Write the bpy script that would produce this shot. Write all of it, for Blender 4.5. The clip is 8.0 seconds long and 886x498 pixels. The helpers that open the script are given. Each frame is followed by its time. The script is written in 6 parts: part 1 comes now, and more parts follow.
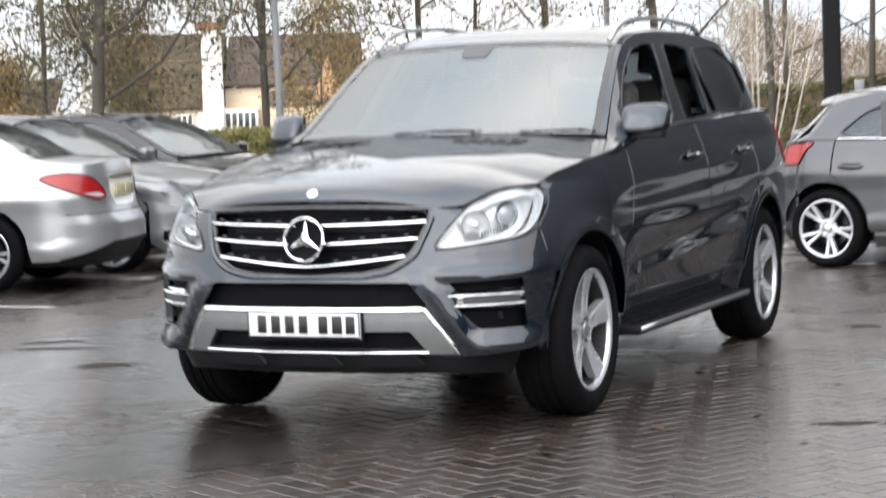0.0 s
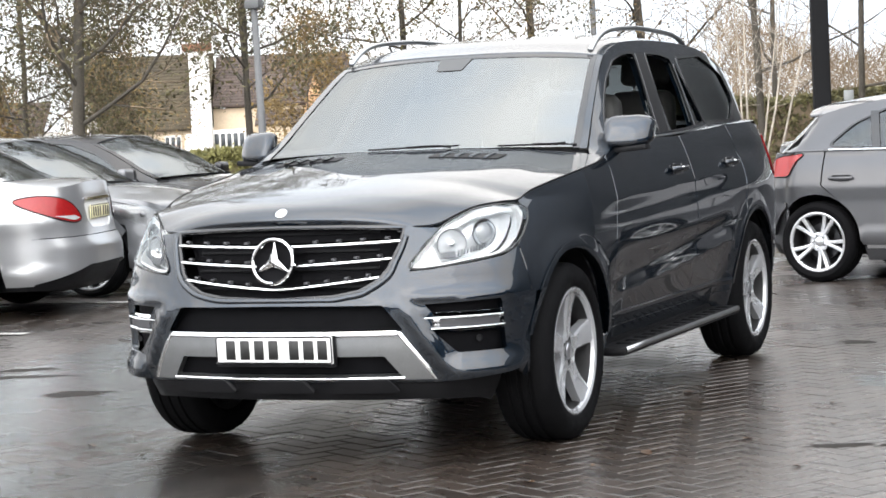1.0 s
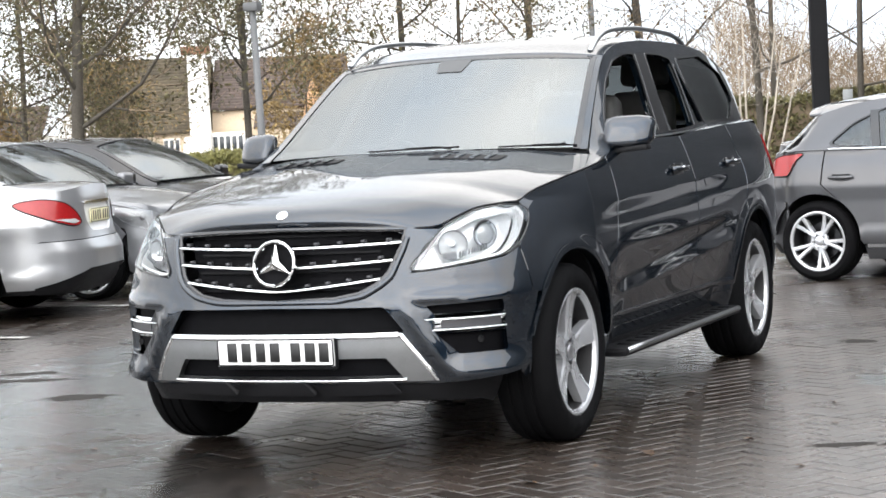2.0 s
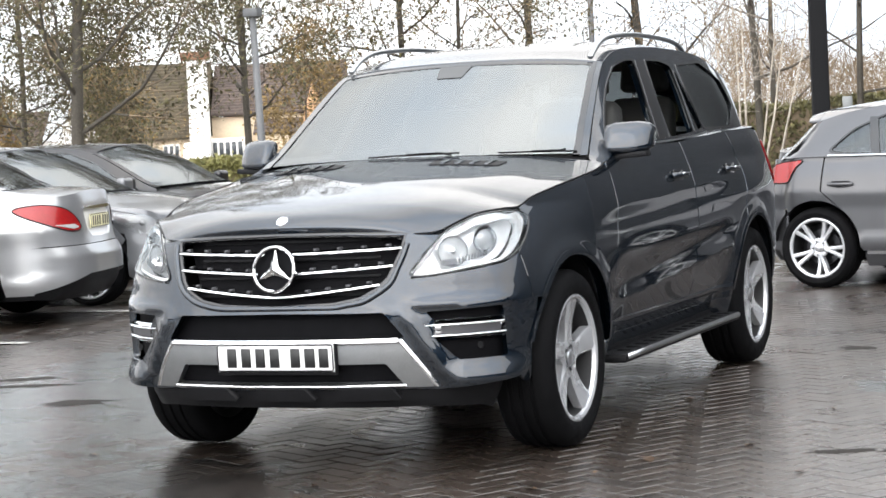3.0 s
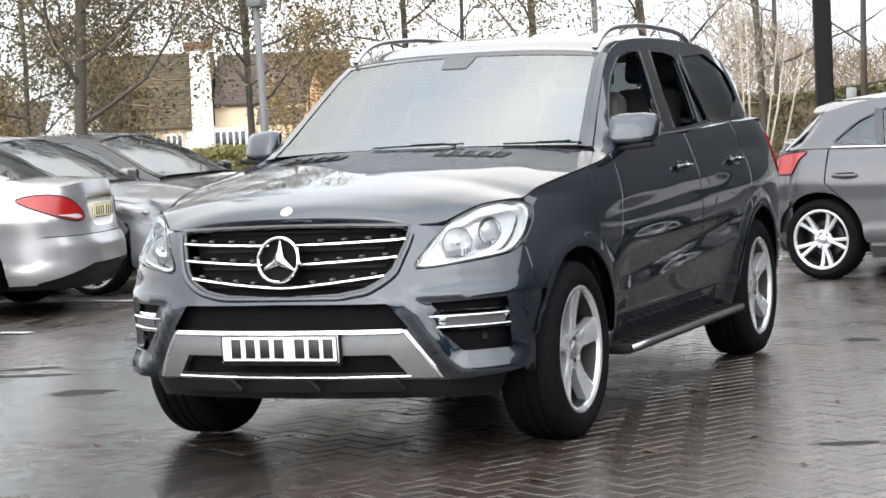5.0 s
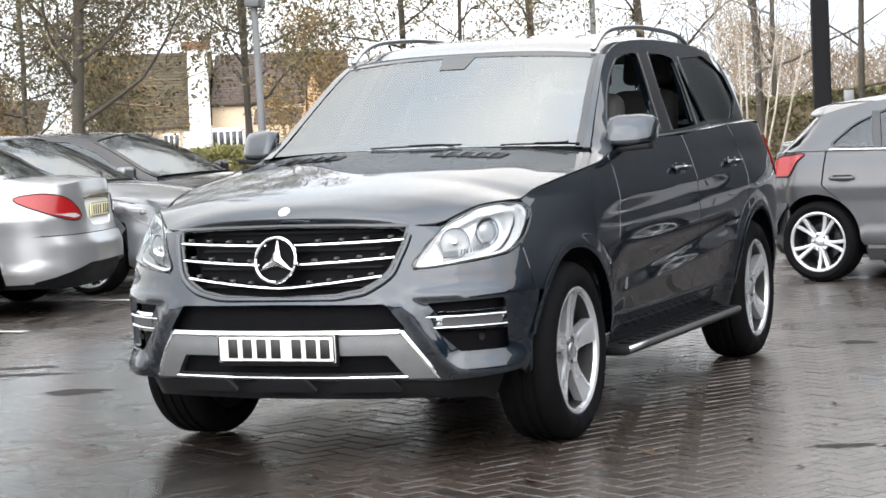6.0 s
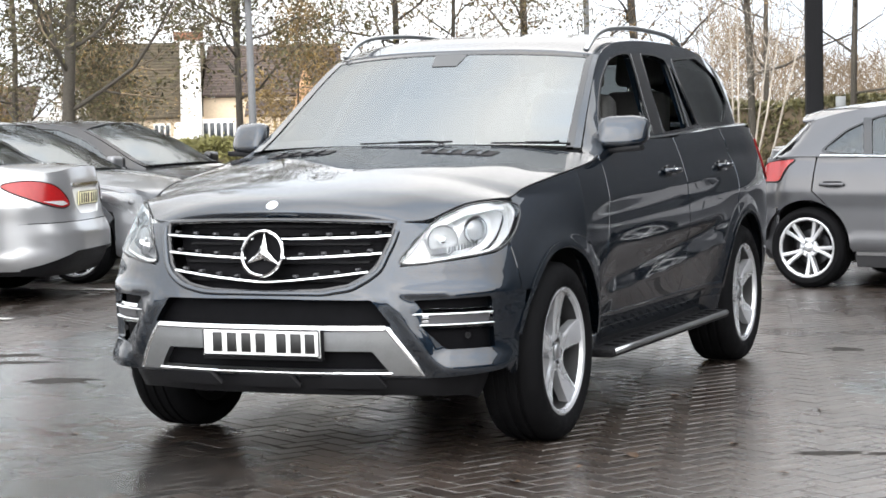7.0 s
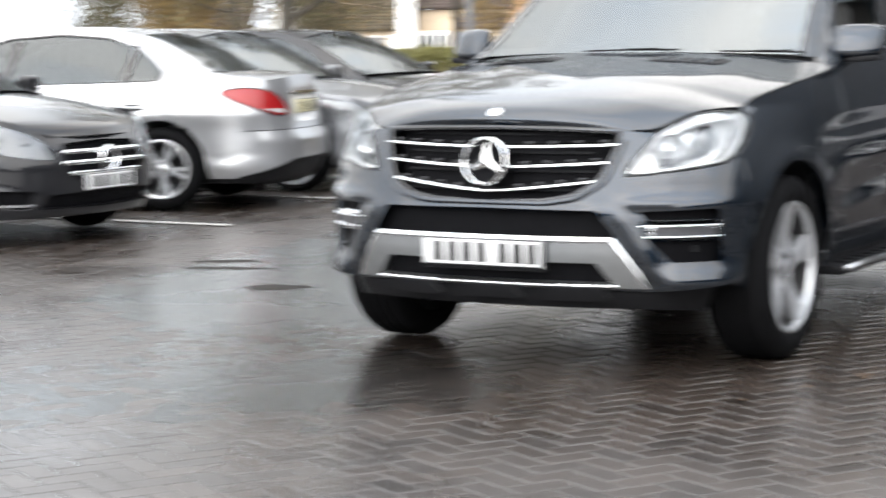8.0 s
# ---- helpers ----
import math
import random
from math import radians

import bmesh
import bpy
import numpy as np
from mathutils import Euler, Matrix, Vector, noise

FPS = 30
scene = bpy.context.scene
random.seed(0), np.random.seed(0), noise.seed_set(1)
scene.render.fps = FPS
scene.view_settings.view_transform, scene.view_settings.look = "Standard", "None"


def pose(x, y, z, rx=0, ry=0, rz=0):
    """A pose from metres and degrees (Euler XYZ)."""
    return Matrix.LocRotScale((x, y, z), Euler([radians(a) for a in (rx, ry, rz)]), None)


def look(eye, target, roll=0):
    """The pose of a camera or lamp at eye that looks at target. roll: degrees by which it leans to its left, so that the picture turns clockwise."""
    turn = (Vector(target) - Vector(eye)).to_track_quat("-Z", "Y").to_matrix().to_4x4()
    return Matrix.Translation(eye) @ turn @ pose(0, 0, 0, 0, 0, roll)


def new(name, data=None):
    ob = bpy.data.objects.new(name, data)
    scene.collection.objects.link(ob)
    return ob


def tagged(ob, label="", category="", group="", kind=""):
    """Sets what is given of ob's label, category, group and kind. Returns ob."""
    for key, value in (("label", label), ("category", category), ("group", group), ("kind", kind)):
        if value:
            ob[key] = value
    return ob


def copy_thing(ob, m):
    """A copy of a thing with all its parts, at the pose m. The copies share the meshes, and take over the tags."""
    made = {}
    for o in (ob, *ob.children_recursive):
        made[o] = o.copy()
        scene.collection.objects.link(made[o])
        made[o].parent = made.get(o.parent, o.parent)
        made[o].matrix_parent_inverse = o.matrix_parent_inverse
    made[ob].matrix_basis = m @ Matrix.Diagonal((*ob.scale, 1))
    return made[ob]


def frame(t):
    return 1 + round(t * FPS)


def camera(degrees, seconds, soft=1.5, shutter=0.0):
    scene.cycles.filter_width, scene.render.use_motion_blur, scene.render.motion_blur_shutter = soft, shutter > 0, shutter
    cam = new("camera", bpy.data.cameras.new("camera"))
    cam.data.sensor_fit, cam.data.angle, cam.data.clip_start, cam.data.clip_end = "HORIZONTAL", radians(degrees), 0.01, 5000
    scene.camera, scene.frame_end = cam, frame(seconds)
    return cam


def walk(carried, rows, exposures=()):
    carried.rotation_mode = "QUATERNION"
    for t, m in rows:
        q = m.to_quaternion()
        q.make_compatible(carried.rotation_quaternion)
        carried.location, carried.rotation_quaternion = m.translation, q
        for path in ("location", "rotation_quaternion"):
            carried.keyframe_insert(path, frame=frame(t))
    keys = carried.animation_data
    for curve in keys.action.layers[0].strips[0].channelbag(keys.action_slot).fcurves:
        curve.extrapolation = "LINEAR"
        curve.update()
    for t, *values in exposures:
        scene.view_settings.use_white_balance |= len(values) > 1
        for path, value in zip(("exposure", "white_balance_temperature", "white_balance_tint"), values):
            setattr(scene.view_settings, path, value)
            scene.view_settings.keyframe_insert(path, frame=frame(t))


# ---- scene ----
from mathutils.geometry import delaunay_2d_cdt

# The place is laid out in the large car's own frame: its front axle is at y = 0, it faces -y, x goes to its left.
cam = camera(24.587, 8.0, soft=1.6, shutter=1.5)
PATH = (
    (0, 3.9121, -8.2877, 1.3423, 86.098, 1.916, 23.721),
    (0.1, 3.8738, -8.1699, 1.328, 85.9427, 1.779, 23.7699),
    (0.2, 3.863, -8.1046, 1.3273, 85.7742, 1.4545, 23.83),
    (0.3, 3.86, -8.0514, 1.3206, 85.8591, 1.5291, 23.9152),
    (0.4, 3.8141, -7.9174, 1.3246, 85.9147, 1.9573, 23.7945),
    (0.5, 3.8309, -7.9397, 1.3304, 86.051, 2.299, 23.604),
    (1, 3.8349, -7.9449, 1.3246, 86.593, 2.697, 23.45),
    (1.5, 3.8276, -7.9427, 1.3244, 86.57, 3.03, 23.409),
    (3, 3.8249, -7.9458, 1.3224, 86.812, 2.918, 23.398),
    (3.5, 3.8185, -7.9406, 1.3247, 86.353, 2.87, 23.376),
    (4, 3.8149, -7.9401, 1.3249, 86.503, 2.855, 23.477),
    (4.5, 3.8139, -7.9409, 1.3258, 86.522, 2.866, 23.491),
    (6, 3.8115, -7.9426, 1.3254, 86.557, 2.534, 23.397),
    (6.5, 3.8038, -7.9313, 1.3255, 86.457, 2.477, 23.243),
    (7, 3.7993, -7.909, 1.3268, 86.453, 1.146, 23.151),
    (7.2, 3.7711, -7.8538, 1.3012, 86.353, 2.196, 23.27),
    (7.3, 3.7474, -7.8339, 1.2945, 86.2311, 2.2083, 23.6732),
    (7.4, 3.7237, -7.814, 1.2879, 85.9304, 2.2207, 24.6715),
    (7.5, 3.7, -7.7941, 1.2812, 85.301, 2.233, 25.315),
    (7.6, 3.7069, -7.8074, 1.29, 85.1411, 2.162, 25.9915),
    (7.7, 3.7138, -7.8206, 1.2989, 84.96, 2.091, 26.258),
    (7.8, 3.7005, -7.8014, 1.2971, 84.3748, 1.614, 26.5768),
    (7.9, 3.6873, -7.7821, 1.2954, 84.1574, 1.137, 27.6702),
    (7.967, 3.6745, -7.7636, 1.2937, 84.141, 0.69, 28.90),
    (8, 3.674, -7.7629, 1.2936, 84.138, 0.66, 29.154),
)
walk(cam, [(t, pose(*p)) for t, *p in PATH], ((0, -0.27), (0.5, -0.12), (8, -0.12)))

# ---- light: bright overcast winter sky, a weak wide sun low behind the camera ----
world = bpy.data.worlds.new("overcast_sky")
scene.world = world
world.use_nodes = True
wn, wl = world.node_tree.nodes, world.node_tree.links
sky = wn.new("ShaderNodeTexSky")
sky.sky_type = "NISHITA"
sky.sun_disc = False
sky.sun_elevation, sky.sun_rotation = radians(24), radians(200)
sky.air_density, sky.dust_density, sky.ozone_density = 1.0, 6.0, 1.0
grey = wn.new("ShaderNodeHueSaturation")
grey.inputs["Saturation"].default_value = 0.12
wl.new(sky.outputs[0], grey.inputs["Color"])
# cloud deck: slow tone changes over the sky
wc = wn.new("ShaderNodeTexCoord")
cloud = wn.new("ShaderNodeTexNoise")
cloud.inputs["Scale"].default_value, cloud.inputs["Detail"].default_value = 2.2, 6
wl.new(wc.outputs["Generated"], cloud.inputs["Vector"])
ramp = wn.new("ShaderNodeMapRange")
ramp.inputs["From Min"].default_value, ramp.inputs["From Max"].default_value = 0.3, 0.7
ramp.inputs["To Min"].default_value, ramp.inputs["To Max"].default_value = 0.84, 1.14
wl.new(cloud.outputs["Fac"], ramp.inputs["Value"])
deck = wn.new("ShaderNodeMix")
deck.data_type = "RGBA"
deck.inputs["Factor"].default_value = 0.8
wl.new(grey.outputs["Color"], deck.inputs[6])
# an overcast sky is about three times as bright overhead as at the horizon
part_z = wn.new("ShaderNodeSeparateXYZ")
wl.new(wc.outputs["Generated"], part_z.inputs[0])
rise = wn.new("ShaderNodeMapRange")
rise.inputs["To Min"].default_value, rise.inputs["To Max"].default_value = 16.0, 25.0
wl.new(part_z.outputs["Z"], rise.inputs["Value"])
lift = wn.new("ShaderNodeMath")
lift.operation = "MULTIPLY"
wl.new(rise.outputs[0], lift.inputs[0])
wl.new(ramp.outputs[0], lift.inputs[1])
# thin cloud lets the blue through, thick cloud is a warm white
hue = wn.new("ShaderNodeMix")
hue.data_type = "RGBA"
hue.inputs[6].default_value, hue.inputs[7].default_value = (0.87, 0.96, 1.08, 1), (1.02, 1.0, 0.98, 1)
soft_fac = wn.new("ShaderNodeMapRange")
soft_fac.inputs["From Min"].default_value, soft_fac.inputs["From Max"].default_value = 0.36, 0.60
wl.new(cloud.outputs["Fac"], soft_fac.inputs["Value"])
wl.new(soft_fac.outputs[0], hue.inputs["Factor"])
tone = wn.new("ShaderNodeVectorMath")
tone.operation = "SCALE"
wl.new(hue.outputs[2], tone.inputs[0])
# the cloud is brighter round the hidden sun, behind the camera
facing = wn.new("ShaderNodeVectorMath")
facing.operation = "DOT_PRODUCT"
facing.inputs[1].default_value = (0.22, -0.83, 0.50)
wl.new(wc.outputs["Generated"], facing.inputs[0])
glow = wn.new("ShaderNodeMapRange")
glow.interpolation_type = "SMOOTHSTEP"
glow.inputs["To Min"].default_value, glow.inputs["To Max"].default_value = 1.0, 1.9
wl.new(facing.outputs["Value"], glow.inputs["Value"])
lit = wn.new("ShaderNodeMath")
lit.operation = "MULTIPLY"
wl.new(lift.outputs[0], lit.inputs[0])
wl.new(glow.outputs[0], lit.inputs[1])
wl.new(lit.outputs[0], tone.inputs["Scale"])
wl.new(tone.outputs[0], deck.inputs[7])
wn["Background"].inputs["Strength"].default_value = 0.15
wl.new(deck.outputs[2], wn["Background"].inputs["Color"])

sun_data = bpy.data.lights.new("sun", "SUN")
sun_data.energy, sun_data.angle, sun_data.color = 0.8, radians(50), (1.0, 0.93, 0.84)
sun = new("sun", sun_data)
sun.matrix_world = look((0, 0, 30), (-8, 30, 12))


# ---- materials ----
def material(name, colour, rough=0.5, metal=0.0, coat=0.0, var=0.0, scale=8.0, fine=60.0, bump=0.0, spread=0.0, rough_var=0.0, per="", spec=0.5):
    """A Principled surface with colour variation at two scales, uneven gloss and fine relief."""
    m = bpy.data.materials.new(name)
    m.use_nodes = True
    n, l = m.node_tree.nodes, m.node_tree.links
    b = n["Principled BSDF"]
    b.inputs["Base Color"].default_value = (*colour, 1)
    b.inputs["Roughness"].default_value, b.inputs["Metallic"].default_value = rough, metal
    b.inputs["Specular IOR Level"].default_value = spec
    if coat:
        b.inputs["Coat Weight"].default_value, b.inputs["Coat Roughness"].default_value = coat, 0.03
    if var or bump or spread or rough_var:
        co = n.new("ShaderNodeTexCoord")
        big, small = n.new("ShaderNodeTexNoise"), n.new("ShaderNodeTexNoise")
        big.inputs["Scale"].default_value, small.inputs["Scale"].default_value = scale, fine
        big.inputs["Detail"].default_value = small.inputs["Detail"].default_value = 5
        for t in (big, small):
            l.new(co.outputs["Object"], t.inputs["Vector"])
        mix = n.new("ShaderNodeMath")
        mix.operation = "ADD"
        l.new(big.outputs["Fac"], mix.inputs[0])
        l.new(small.outputs["Fac"], mix.inputs[1])
        val = n.new("ShaderNodeMapRange")
        val.inputs["From Min"].default_value, val.inputs["From Max"].default_value = 0.65, 1.35
        val.inputs["To Min"].default_value, val.inputs["To Max"].default_value = 1 - var, 1 + var
        l.new(mix.outputs[0], val.inputs["Value"])
        last = val.outputs[0]
        if spread:
            src = n.new("ShaderNodeObjectInfo").outputs["Random"] if per == "object" else n.new("ShaderNodeNewGeometry").outputs["Random Per Island"]
            rnd = n.new("ShaderNodeMapRange")
            rnd.inputs["To Min"].default_value, rnd.inputs["To Max"].default_value = 1 - spread, 1 + spread
            l.new(src, rnd.inputs["Value"])
            mul = n.new("ShaderNodeMath")
            mul.operation = "MULTIPLY"
            l.new(last, mul.inputs[0])
            l.new(rnd.outputs[0], mul.inputs[1])
            last = mul.outputs[0]
        hsv = n.new("ShaderNodeHueSaturation")
        hsv.inputs["Color"].default_value = (*colour, 1)
        l.new(last, hsv.inputs["Value"])
        l.new(hsv.outputs["Color"], b.inputs["Base Color"])
        if rough_var:
            rr = n.new("ShaderNodeMapRange")
            rr.inputs["From Min"].default_value, rr.inputs["From Max"].default_value = 0.38, 0.62
            rr.inputs["To Min"].default_value, rr.inputs["To Max"].default_value = max(rough - rough_var, 0.02), rough + rough_var
            l.new(big.outputs["Fac"], rr.inputs["Value"])
            l.new(rr.outputs[0], b.inputs["Roughness"])
        if bump:
            bp = n.new("ShaderNodeBump")
            bp.inputs["Strength"].default_value, bp.inputs["Distance"].default_value = bump, 0.01
            l.new(small.outputs["Fac"], bp.inputs["Height"])
            l.new(bp.outputs[0], b.inputs["Normal"])
    return m


def glass_material(name, tint, gloss=1.0, ior=1.8, rough=0.01):
    m = bpy.data.materials.new(name)
    m.use_nodes = True
    n, l = m.node_tree.nodes, m.node_tree.links
    n.remove(n["Principled BSDF"])
    clear, shine, mix, fres = n.new("ShaderNodeBsdfTransparent"), n.new("ShaderNodeBsdfGlossy"), n.new("ShaderNodeMixShader"), n.new("ShaderNodeFresnel")
    clear.inputs["Color"].default_value = (*tint, 1)
    shine.inputs["Roughness"].default_value = rough
    shine.inputs["Color"].default_value = (gloss * 0.93, gloss * 0.98, gloss, 1)
    fres.inputs["IOR"].default_value = ior
    l.new(fres.outputs[0], mix.inputs[0])
    l.new(clear.outputs[0], mix.inputs[1])
    l.new(shine.outputs[0], mix.inputs[2])
    l.new(mix.outputs[0], n["Material Output"].inputs["Surface"])
    return m


def paint(name, colour, metal=0.55, rough=0.32, ior=1.5, spec=0.1):
    """Metallic car lacquer under a clear coat, with flakes, a little orange peel and rain film."""
    m = material(name, colour, rough, metal, 1.0, var=0.10, scale=3.0, fine=900.0, spec=spec)
    n, l = m.node_tree.nodes, m.node_tree.links
    b = n["Principled BSDF"]
    b.inputs["Coat IOR"].default_value = ior
    co = n.new("ShaderNodeTexCoord")
    drops = n.new("ShaderNodeTexVoronoi")
    drops.inputs["Scale"].default_value = 70
    l.new(co.outputs["Object"], drops.inputs["Vector"])
    cut = n.new("ShaderNodeMapRange")
    cut.inputs["From Min"].default_value, cut.inputs["From Max"].default_value = 0.0, 0.35
    cut.inputs["To Min"].default_value, cut.inputs["To Max"].default_value = 1.0, 0.0
    l.new(drops.outputs["Distance"], cut.inputs["Value"])
    bp = n.new("ShaderNodeBump")
    bp.inputs["Strength"].default_value, bp.inputs["Distance"].default_value = 0.04, 0.0003
    l.new(cut.outputs[0], bp.inputs["Height"])
    l.new(bp.outputs[0], b.inputs["Coat Normal"])
    film = n.new("ShaderNodeTexNoise")
    film.inputs["Scale"].default_value = 2.5
    l.new(co.outputs["Object"], film.inputs["Vector"])
    fr = n.new("ShaderNodeMapRange")
    fr.inputs["From Min"].default_value, fr.inputs["From Max"].default_value = 0.4, 0.7
    fr.inputs["To Min"].default_value, fr.inputs["To Max"].default_value = 0.01, 0.05
    l.new(film.outputs["Fac"], fr.inputs["Value"])
    l.new(fr.outputs[0], b.inputs["Coat Roughness"])
    return m


M_SUV = paint("dark_grey_paint", (0.0050, 0.0115, 0.0210), 0.85, 0.42, 1.7, 0.0)
M_SILVER = paint("silver_paint", (0.40, 0.405, 0.415), 0.75, 0.3)
M_DARK = paint("anthracite_paint", (0.17, 0.175, 0.185))
M_GREY = paint("mid_grey_paint", (0.070, 0.071, 0.077))
M_BLACK = paint("black_paint", (0.012, 0.012, 0.014), 0.2)
M_CHROME = material("chrome", (0.86, 0.87, 0.88), 0.08, 1.0)
M_SATIN = material("satin_alloy", (0.62, 0.63, 0.65), 0.28, 1.0, var=0.08, scale=20, fine=300)
M_ALLOY = material("bright_silver_alloy", (0.56, 0.57, 0.59), 0.26, 0.65, 0.5, var=0.06, scale=20, fine=200)
M_TRIM = material("black_trim_plastic", (0.008, 0.008, 0.009), 0.5, var=0.25, scale=9, fine=400, bump=0.15, spec=0.15)
M_GLOSSBLACK = material("gloss_black_trim", (0.008, 0.008, 0.009), 0.12, 0, 0.5)
M_MESH = material("dark_mesh", (0.005, 0.005, 0.006), 0.6, var=0.3, scale=12, fine=250, bump=0.3, spec=0.06)
M_RUBBER = material("tyre_rubber", (0.006, 0.006, 0.0065), 0.7, var=0.3, scale=10, fine=220, bump=0.25, rough_var=0.15, spec=0.03)
# barrel and disc coloured darker than their metal, for shade behind the spokes
M_BARREL = material("shaded_wheel_barrel", (0.016, 0.016, 0.017), 0.5, 0.3, var=0.2, scale=15, fine=100)
M_DISC = material("brake_disc_steel", (0.05, 0.05, 0.053), 0.4, 1.0, var=0.2, scale=15, fine=200)
# index set far above real glass to brighten the sky mirrored in it
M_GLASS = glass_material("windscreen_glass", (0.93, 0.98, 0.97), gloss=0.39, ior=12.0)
M_CLEAR = glass_material("clear_door_glass", (0.80, 0.84, 0.83), ior=1.5)
M_TINT = glass_material("tinted_window_glass", (0.10, 0.11, 0.11), ior=2.0)
M_LENS = glass_material("clear_lamp_lens", (0.97, 0.97, 0.97), ior=1.5)
M_RAIL = material("satin_roof_rail", (0.45, 0.46, 0.47), 0.3, 1.0, var=0.08, scale=20, fine=300)
M_REFLECTOR = material("lamp_reflector", (0.74, 0.75, 0.76), 0.25, 0.5, var=0.1, scale=30, fine=200)
M_POD = material("dim_lamp_reflector", (0.22, 0.225, 0.235), 0.3, 0.6, var=0.25, scale=30, fine=120)
M_RED = material("red_lamp_lens", (0.26, 0.005, 0.006), 0.25, 0, 0.3, var=0.15, scale=40, fine=300)
M_PLATE = material("white_plate", (0.72, 0.72, 0.72), 0.3, var=0.05, scale=20, fine=150)
M_YPLATE = material("yellow_plate", (0.78, 0.72, 0.46), 0.3, var=0.05, scale=20, fine=150)
M_INK = material("plate_ink", (0.012, 0.012, 0.012), 0.5)
M_SEAT = material("grey_seat_leather", (0.06, 0.06, 0.058), 0.5, var=0.15, scale=12, fine=150, bump=0.2)
M_DASH = material("charcoal_dash", (0.03, 0.03, 0.032), 0.6, var=0.2, scale=12, fine=300, bump=0.2)
M_CREAM = material("pale_headlining", (0.45, 0.44, 0.42), 0.8, var=0.1, scale=12, fine=300)


# ---- building kit ----
def part(name, mesh, parent=None, label="", mat=None):
    """Links a mesh as one object under a thing or a part."""
    ob = new(name, mesh)
    if mat and not mesh.materials:
        mesh.materials.append(mat)
    if parent:
        ob.parent = parent
    if label:
        ob["label"] = label
    return ob


def raw(name, verts, faces, mat=None, smooth=False, normals=None):
    me = bpy.data.meshes.new(name)
    me.from_pydata([tuple(map(float, v)) for v in verts], [], [tuple(map(int, f)) for f in faces])
    if smooth or normals is not None:
        me.polygons.foreach_set("use_smooth", [True] * len(me.polygons))
    if normals is not None:
        me.normals_split_custom_set_from_vertices([tuple(map(float, n)) for n in normals])
    if mat:
        me.materials.append(mat)
    me.update()
    return me


def moved(me, m):
    me.transform(m)
    return me


def joined(name, meshes, mat=None):
    """Several meshes welded into one mesh of one part; keeps their materials."""
    bm, mats = bmesh.new(), []
    for me in meshes:
        slots = []
        for mt in me.materials:
            if mt not in mats:
                mats.append(mt)
            slots.append(mats.index(mt))
        k = len(bm.faces)
        bm.from_mesh(me)
        bm.faces.ensure_lookup_table()
        for f in bm.faces[k:]:
            f.material_index = slots[min(f.material_index, len(slots) - 1)] if slots else 0
    out = bpy.data.meshes.new(name)
    bm.to_mesh(out)
    bm.free()
    for mt in mats or ([mat] if mat else []):
        out.materials.append(mt)
    return out


def block(name, size, mat, bevel=0.01, segments=2, m=None, taper=(1, 1)):
    """A box with rounded edges; taper narrows its top."""
    bm = bmesh.new()
    bmesh.ops.create_cube(bm, size=1)
    for v in bm.verts:
        top = v.co.z > 0
        v.co = Vector((v.co.x * size[0] * (taper[0] if top else 1), v.co.y * size[1] * (taper[1] if top else 1), v.co.z * size[2]))
    if bevel:
        bmesh.ops.bevel(bm, geom=list(bm.edges), offset=min(bevel, 0.45 * min(size)), segments=segments, affect="EDGES", profile=0.6)
    me = bpy.data.meshes.new(name)
    bm.to_mesh(me)
    bm.free()
    if bevel:
        me.polygons.foreach_set("use_smooth", [True] * len(me.polygons))
        me.set_sharp_from_angle(angle=radians(50))
    me.materials.append(mat)
    return moved(me, m) if m is not None else me


def lathe(name, profile, mat, n=48, axis="x", smooth=True):
    """Turns (along, radius) points round an axis."""
    p = np.array(profile, float)
    a = np.linspace(0, 2 * np.pi, n, endpoint=False)
    k = len(p)
    al, r = np.repeat(p[:, 0], n), np.repeat(p[:, 1], n)
    aa = np.tile(a, k)
    v = {"x": (al, r * np.cos(aa), r * np.sin(aa)), "y": (r * np.sin(aa), al, r * np.cos(aa)), "z": (r * np.cos(aa), r * np.sin(aa), al)}[axis]
    f = [(i * n + j, i * n + (j + 1) % n, (i + 1) * n + (j + 1) % n, (i + 1) * n + j) for i in range(k - 1) for j in range(n)]
    me = raw(name, np.stack(v, 1), f, mat, smooth)
    if smooth:
        me.set_sharp_from_angle(angle=radians(40))
    return me


def tube(name, path, radius, mat, sides=8, cap=True, flat=1.0):
    """A round bar along a path; radius may vary along it."""
    p = np.array(path, float)
    r = np.broadcast_to(np.asarray(radius, float), (len(p),))
    tan = np.gradient(p, axis=0)
    tan /= np.linalg.norm(tan, axis=1, keepdims=True) + 1e-9
    ref = np.array([0, 0, 1.0]) if abs(tan[0][2]) < 0.9 else np.array([1.0, 0, 0])
    vs = []
    for i in range(len(p)):
        u = np.cross(tan[i], ref)
        u /= np.linalg.norm(u) + 1e-9
        w = np.cross(u, tan[i])
        ref = w
        for a in np.linspace(0, 2 * np.pi, sides, endpoint=False):
            vs.append(p[i] + r[i] * (np.cos(a) * u + flat * np.sin(a) * w))
    fs = [(i * sides + j, i * sides + (j + 1) % sides, (i + 1) * sides + (j + 1) % sides, (i + 1) * sides + j) for i in range(len(p) - 1) for j in range(sides)]
    if cap:
        fs += [tuple(range(sides))[::-1], tuple(range((len(p) - 1) * sides, len(p) * sides))]
    return raw(name, vs, fs, mat, True)


